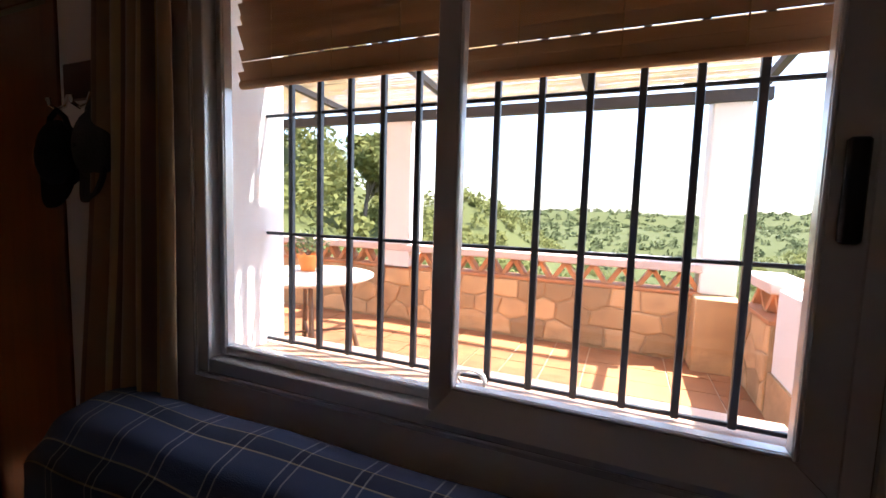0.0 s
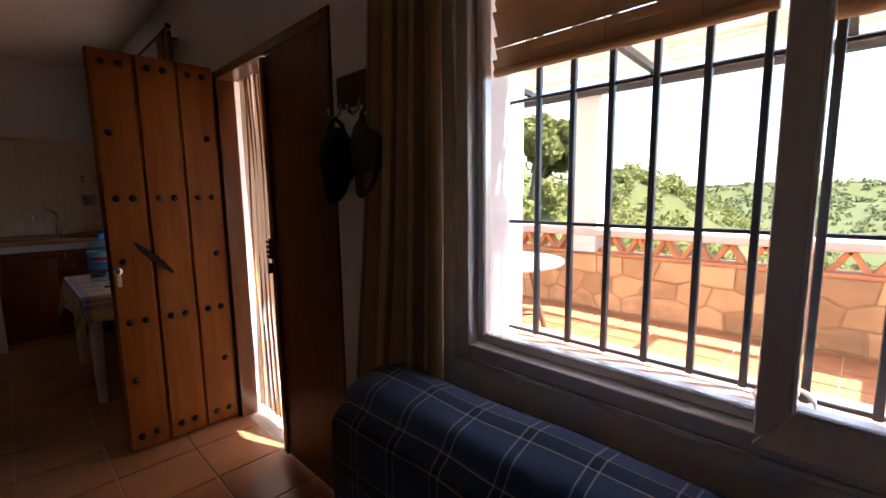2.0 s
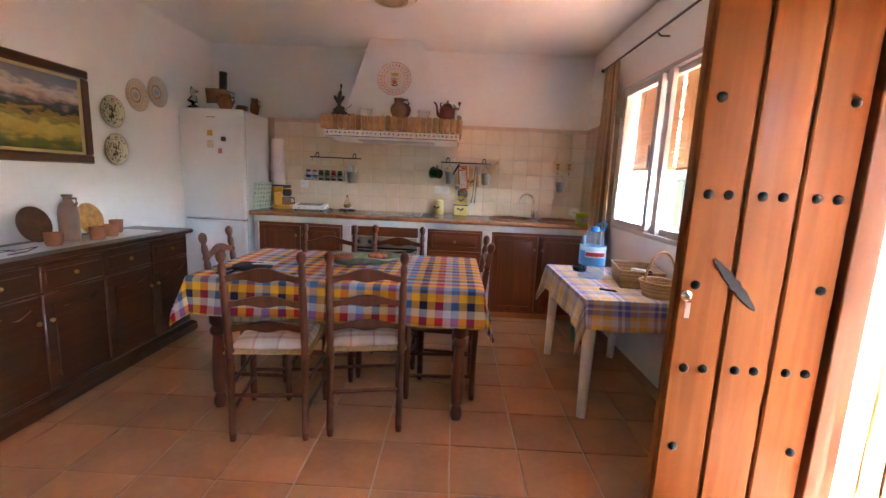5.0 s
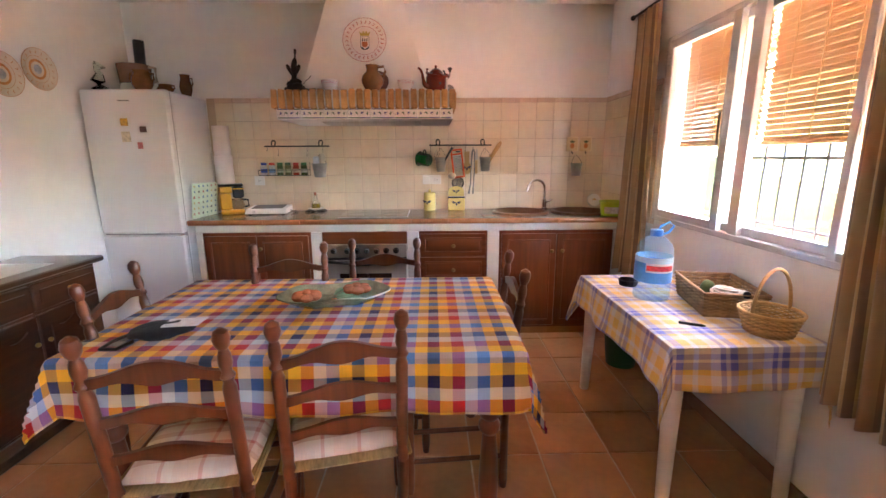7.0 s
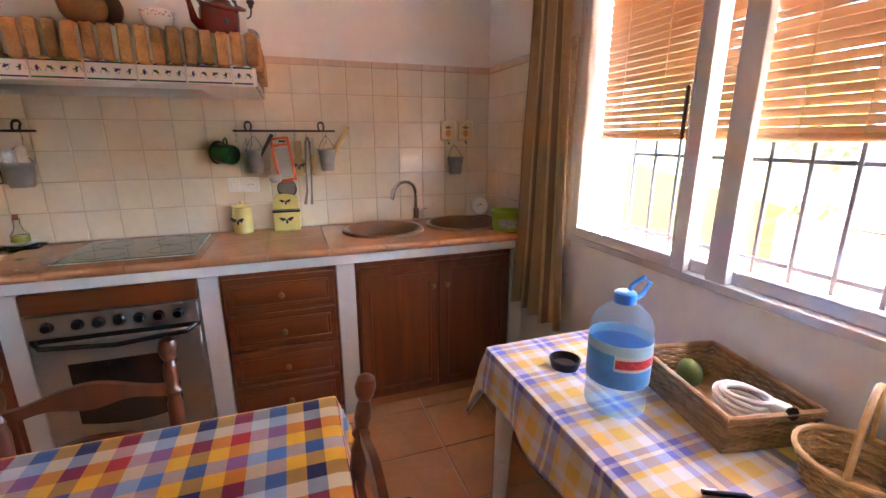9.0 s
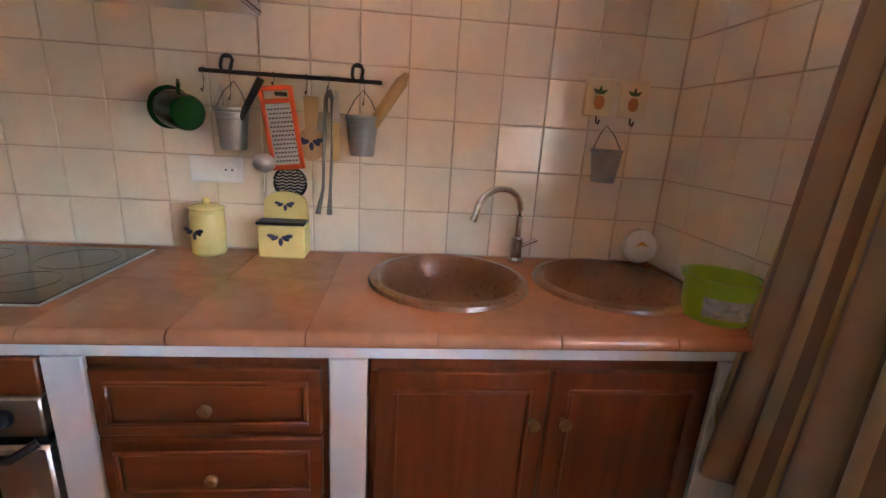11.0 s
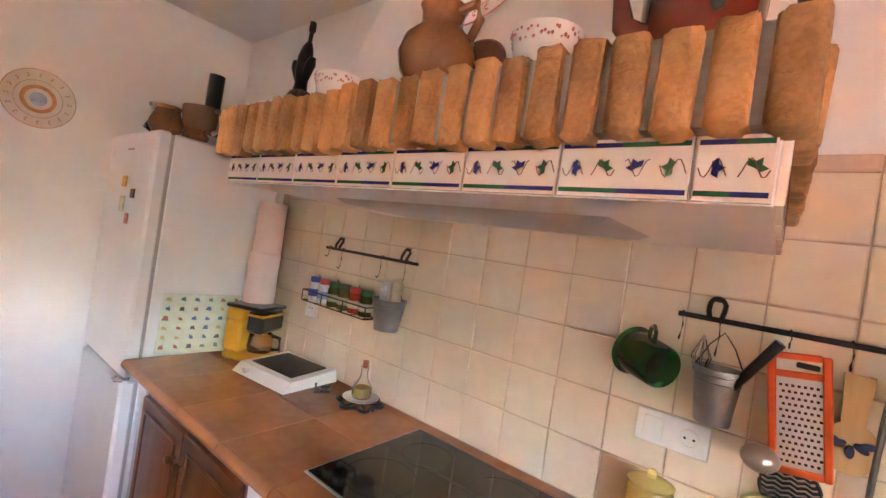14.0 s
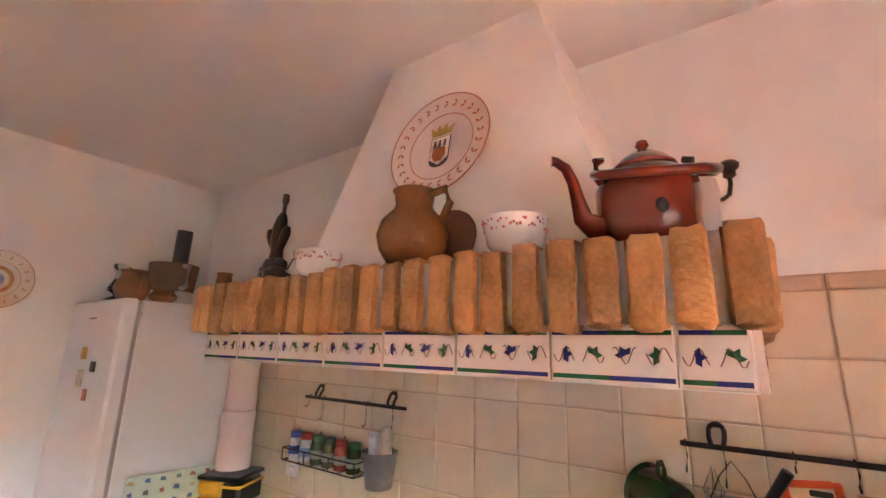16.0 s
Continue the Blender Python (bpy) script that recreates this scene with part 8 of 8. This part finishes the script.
# ---- ceiling lamp ----
lm = thing("ceiling_lamp", "round gilt and white ceiling lamp, switched off", "ceiling lamp", (-4.65, -1.02, ZC))
GILT = mat("gilt_metal", (0.50, 0.34, 0.12), 0.3, 0.8, var=0.2, scale=12)
bm = bmesh.new()
lathe(bm, [(0.0, -0.001), (0.185, -0.001), (0.19, -0.012), (0.178, -0.02), (0.0, -0.02)], 40)
part("backplate", bm, GILT, lm)
bm = bmesh.new()
lathe(bm, [(0.17, -0.0205), (0.172, -0.03), (0.15, -0.036), (0.12, -0.034), (0.12, -0.0205)], 40)
part("white_ring", bm, mat("cream_lamp_ring", (0.74, 0.68, 0.56), 0.3), lm)
bm = bmesh.new()
lathe(bm, [(0.118, -0.021), (0.12, -0.045), (0.10, -0.05), (0.09, -0.048)], 40)
part("gilt_ring", bm, GILT, lm)
bm = bmesh.new()
lathe(bm, [(0.0, -0.07), (0.05, -0.066), (0.09, -0.048), (0.088, -0.022)], 36)
part("glass_bowl", bm, mat("amber_frosted_glass", (0.55, 0.38, 0.22), 0.2, var=0.2, scale=8), lm)

# ---- tiles and bricks, piece by piece ----
def tile_mesh(name, w, d, h, material, bevel=0.004):
    """A flat tile, its face up, centred on its own origin."""
    bm = bmesh.new()
    a, b = w / 2, d / 2
    e = bevel
    lo = [bm.verts.new(p) for p in ((-a, -b, 0), (a, -b, 0), (a, b, 0), (-a, b, 0))]
    hi = [bm.verts.new(p) for p in ((-a + e, -b + e, h), (a - e, -b + e, h), (a - e, b - e, h), (-a + e, b - e, h))]
    mi = [bm.verts.new(p) for p in ((-a, -b, h - e * 0.5), (a, -b, h - e * 0.5), (a, b, h - e * 0.5), (-a, b, h - e * 0.5))]
    bm.faces.new(hi)
    for i in range(4):
        j = (i + 1) % 4
        bm.faces.new((lo[i], lo[j], mi[j], mi[i]))
        bm.faces.new((mi[i], mi[j], hi[j], hi[i]))
    return mesh_of(name, bm, material, False)


P = 0.337
ft = tile_mesh("floor_tile", P - 0.008, P - 0.008, 0.0065, FLOOR_TILE, 0.003)
rr = random.Random(2)
for i in range(-9, 16):
    for j in range(-8, 4):
        x, y = -3.003 + (i + 0.5) * P, -0.465 + (j + 0.5) * P
        if x - P / 2 < XB - 0.02 or x + P / 2 > XE or y - P / 2 < YL - 0.3 or y + P / 2 > YF + 0.2:
            continue
        ob = new("tile", ft)
        ob.parent = floor
        ob.matrix_basis = pose(x, y, -0.0063 + rr.uniform(-0.0006, 0.0006), rr.uniform(-0.08, 0.08), rr.uniform(-0.08, 0.08), rr.choice((0, 90, 180, 270)))

# wall tiles above the counter
Q = 0.149
wt = tile_mesh("wall_tile", Q - 0.003, Q - 0.003, 0.007, WALL_TILE, 0.003)
TOPZ = 1.857
back_tiles = thing("back_tiles", "cream glazed square tiles above the counter", "wall tiles", (XB, 0, CZ), kind="structure")
part("grout_bed", boxes((0.0005, 0.003, -2.50, YF - 0.001, 0.0, TOPZ - CZ + 0.036)), WALL_GROUT, back_tiles, smooth=False)
part("grout_bed", boxes((0.004, XB * -1 - 5.02, YF - 0.003, YF - 0.0005, 0.0, TOPZ - CZ + 0.036)), WALL_GROUT, back_tiles, smooth=False)
rot_x = Matrix.Rotation(radians(90), 4, "Y")
rot_y = Matrix.Rotation(radians(90), 4, "X")


def jig():
    return pose(0, 0, 0, rr.uniform(-0.25, 0.25), rr.uniform(-0.25, 0.25), rr.choice((0, 90, 180, 270)))


for k in range(-10, 14):
    y = -1.093 + (k + 0.5) * Q
    if y + Q / 2 > YF + 0.02 or y - Q / 2 < -2.52:
        continue
    for r in range(6):
        z = TOPZ - (r + 0.5) * Q
        ob = new("tile", wt)
        ob.parent = back_tiles
        ob.matrix_basis = pose(0.002, y, z - CZ) @ rot_x @ jig()
for k in range(6):
    for r in range(6):
        z = TOPZ - (r + 0.5) * Q
        ob = new("tile", wt)
        ob.parent = back_tiles
        ob.matrix_basis = pose(0.018 + (k + 0.5) * Q, YF - 0.002, z - CZ) @ rot_y @ jig()
bt = tile_mesh("border_tile", 0.036, Q - 0.003, 0.012, mat("cream_border_tile", (0.66, 0.50, 0.38), 0.2, var=0.08, scale=6, bump=0.2, bscale=50), 0.005)
for k in range(-10, 14):
    y = -1.093 + (k + 0.5) * Q
    if y + Q / 2 > YF + 0.02 or y - Q / 2 < -2.52:
        continue
    ob = new("border_tile", bt)
    ob.parent = back_tiles
    ob.matrix_basis = pose(0.001, y, TOPZ + 0.018 - CZ) @ rot_x
for k in range(6):
    ob = new("border_tile", bt)
    ob.parent = back_tiles
    ob.matrix_basis = pose(0.018 + (k + 0.5) * Q, YF - 0.001, TOPZ + 0.018 - CZ) @ rot_y @ pose(0, 0, 0, 0, 0, 90)

# counter tiles with a rounded nosing
counter = thing("counter_top", "terracotta tiled worktop with a rounded edge", "worktop", (XB, 0, CZ - 0.039), kind="structure")
CUT = -0.248
part("bed", boxes((0.0, 0.60, -2.44, CUT, 0.0, 0.030)), GROUT, counter, smooth=False)
ct = tile_mesh("counter_tile", 0.300, 0.273, 0.008, COUNTER_TILE, 0.002)
ct2 = tile_mesh("counter_tile_back", 0.247, 0.273, 0.008, COUNTER_TILE, 0.002)
for k in range(12):
    y = 0.849 - (k + 0.5) * 0.274
    if y < CUT:
        for x, me in ((0.448, ct), (0.171, ct2)):
            ob = new("tile", me)
            ob.parent = counter
            ob.matrix_basis = pose(x, y, 0.031)
    bm = bmesh.new()
    tube(bm, [(0.60, y - 0.1355, 0.0205), (0.60, y + 0.1355, 0.0205)], 0.0185, 14)
    part("edge_tile", bm, COUNTER_TILE, counter)
part("back_strip", boxes((0.001, 0.045, -2.44, CUT, 0.0305, 0.038)), COUNTER_TILE, counter)


def pierced(x0, x1, y0, y1, holes, z0, z1):
    """A slab with round holes through it."""
    bm = bmesh.new()
    loops = [[(x0, y0), (x1, y0), (x1, y1), (x0, y1)]] + [[(cx + r * math.cos(2 * math.pi * i / 40), cy + r * math.sin(2 * math.pi * i / 40)) for i in range(40)] for cx, cy, r in holes]
    edges = []
    for lp in loops:
        vs = [bm.verts.new((p[0], p[1], z1)) for p in lp]
        edges += [bm.edges.new((vs[i], vs[(i + 1) % len(vs)])) for i in range(len(vs))]
    bmesh.ops.triangle_fill(bm, use_beauty=True, use_dissolve=False, edges=edges)
    top = bm.faces[:]
    made = bmesh.ops.extrude_face_region(bm, geom=top)
    bmesh.ops.translate(bm, vec=(0, 0, z0 - z1), verts=[v for v in made["geom"] if isinstance(v, bmesh.types.BMVert)])
    return bm


part("sink_deck", pierced(0.001, 0.60, CUT + 0.002, 0.849, [(0.265, 0.085, 0.205), (0.265, 0.575, 0.205)], 0.0, 0.0388), COUNTER_TILE, counter, smooth=False)

# bricks of the hood


def brick_mesh(seed, w, h, d):
    r = random.Random(seed)
    bm = bmesh.new()
    box(bm, -d / 2, d / 2, -w / 2, w / 2, -h / 2, h / 2, bevel=0.008, seg=2)
    for v in bm.verts:
        v.co += Vector((r.uniform(-1, 1), r.uniform(-1, 1), r.uniform(-1, 1))) * 0.003
    return mesh_of("brick", bm, BRICK)


kinds = [brick_mesh(i, 0.0395, 0.122 + 0.004 * (i % 3), 0.06) for i in range(6)]
ends = [brick_mesh(i + 10, 0.045, 0.118 + 0.004 * (i % 3), 0.06) for i in range(4)]
N = 24
step = (HY1 - HY0) / N
for i in range(N):
    ob = new("brick", kinds[rr.randrange(6)])
    ob.parent = hood
    ob.matrix_basis = pose(0.66 + rr.uniform(-0.004, 0.004), HY0 + (i + 0.5) * step - hc, 0.131 + rr.uniform(-0.0025, 0.0025), rr.uniform(-0.8, 0.8), rr.uniform(-0.6, 0.6), rr.choice((0, 180)) + rr.uniform(-2, 2))
for s in (-1, 1):
    for i in range(11):
        ob = new("brick", ends[rr.randrange(4)])
        ob.parent = hood
        ob.matrix_basis = pose(0.03 + i * 0.0555, s * 0.606, 0.131 + rr.uniform(-0.005, 0.005), rr.uniform(-1, 1), rr.uniform(-1.5, 1.5), 90 + rr.uniform(-3, 3))

# painted tiles under the bricks
PAINT_BLUE = mat("cobalt_glaze", (0.03, 0.035, 0.20), 0.15, var=0.3, scale=30)
PAINT_GREEN = mat("green_glaze", (0.02, 0.12, 0.05), 0.15, var=0.3, scale=30)
PAINT_BROWN = mat("brown_glaze", (0.20, 0.08, 0.05), 0.15, var=0.3, scale=30)
DECOR = mat("cream_decor_tile", (0.80, 0.74, 0.66), 0.12, var=0.04, scale=4, coat=0.3, rnd=0.1)


def decor_tile(parent, place, w):
    """A border tile painted with a running vine of blue and green leaves."""
    me = tile_mesh("decor_tile", 0.074, w - 0.003, 0.009, DECOR, 0.002)
    t = new("decor_tile", me)
    t.parent = parent
    t.matrix_basis = place
    bm = bmesh.new()
    g = bmesh.new()
    for x0, lo, hi in ((-0.032, bm, g), (0.026, g, bm)):
        box(lo, x0, x0 + 0.006, -w / 2 + 0.004, 0.0, 0.0088, 0.0094)
        box(hi, x0, x0 + 0.006, 0.0, w / 2 - 0.004, 0.0088, 0.0094)
    br = bmesh.new()
    n = max(2, round(w / 0.04))
    for i in range(n):
        y = -w / 2 + (i + 0.5) * w / n
        tgt = bm if i % 2 == 0 else g
        for a in (0.5, 1.6, 2.7):
            c, s = math.cos(a + i), math.sin(a + i)
            pts = [(0, 0), (0.006 * c - 0.004 * s, 0.006 * s + 0.004 * c), (0.013 * c, 0.013 * s), (0.006 * c + 0.004 * s, 0.006 * s - 0.004 * c)]
            plate_of(tgt, [(p[0], y + p[1]) for p in pts], "z", 0.0088, 0.0094)
        tube(br, [(0.011 * math.sin(k * 0.9 + i * 2), y - w / n * 0.36 + w / n * 0.72 * k / 8, 0.0092) for k in range(9)], 0.0007, 4)
    part("blue_painting", bm, PAINT_BLUE, t, smooth=False)
    part("green_painting", g, PAINT_GREEN, t, smooth=False)
    part("brown_vine", br, PAINT_BROWN, t, smooth=False)


edges = [0.604, 0.527] + [0.527 - 0.1615 * i for i in range(1, 8)]
for b_, a_ in zip(edges, edges[1:]):
    decor_tile(hood, pose(0.6425, (a_ + b_) / 2, 0.039) @ rot_x, b_ - a_)
for s in (-1, 1):
    for k in range(4):
        decor_tile(hood, pose(0.56 - k * 0.16, s * 0.6055, 0.039) @ pose(0, 0, 0, 0, 0, 90 * s) @ rot_x, 0.16)
# extractor under the hood
part("extractor_panel", loft(bmesh.new(), [(0.20, -0.33, -0.013), (0.455, -0.33, -0.013), (0.455, 0.365, -0.013), (0.20, 0.365, -0.013)], [(0.18, -0.35, -0.001), (0.475, -0.35, -0.001), (0.475, 0.385, -0.001), (0.18, 0.385, -0.001)]), mat("pale_grey_enamel", (0.52, 0.49, 0.45), 0.35, 0.2, var=0.08, scale=8), hood, "pale grey metal extractor panel")
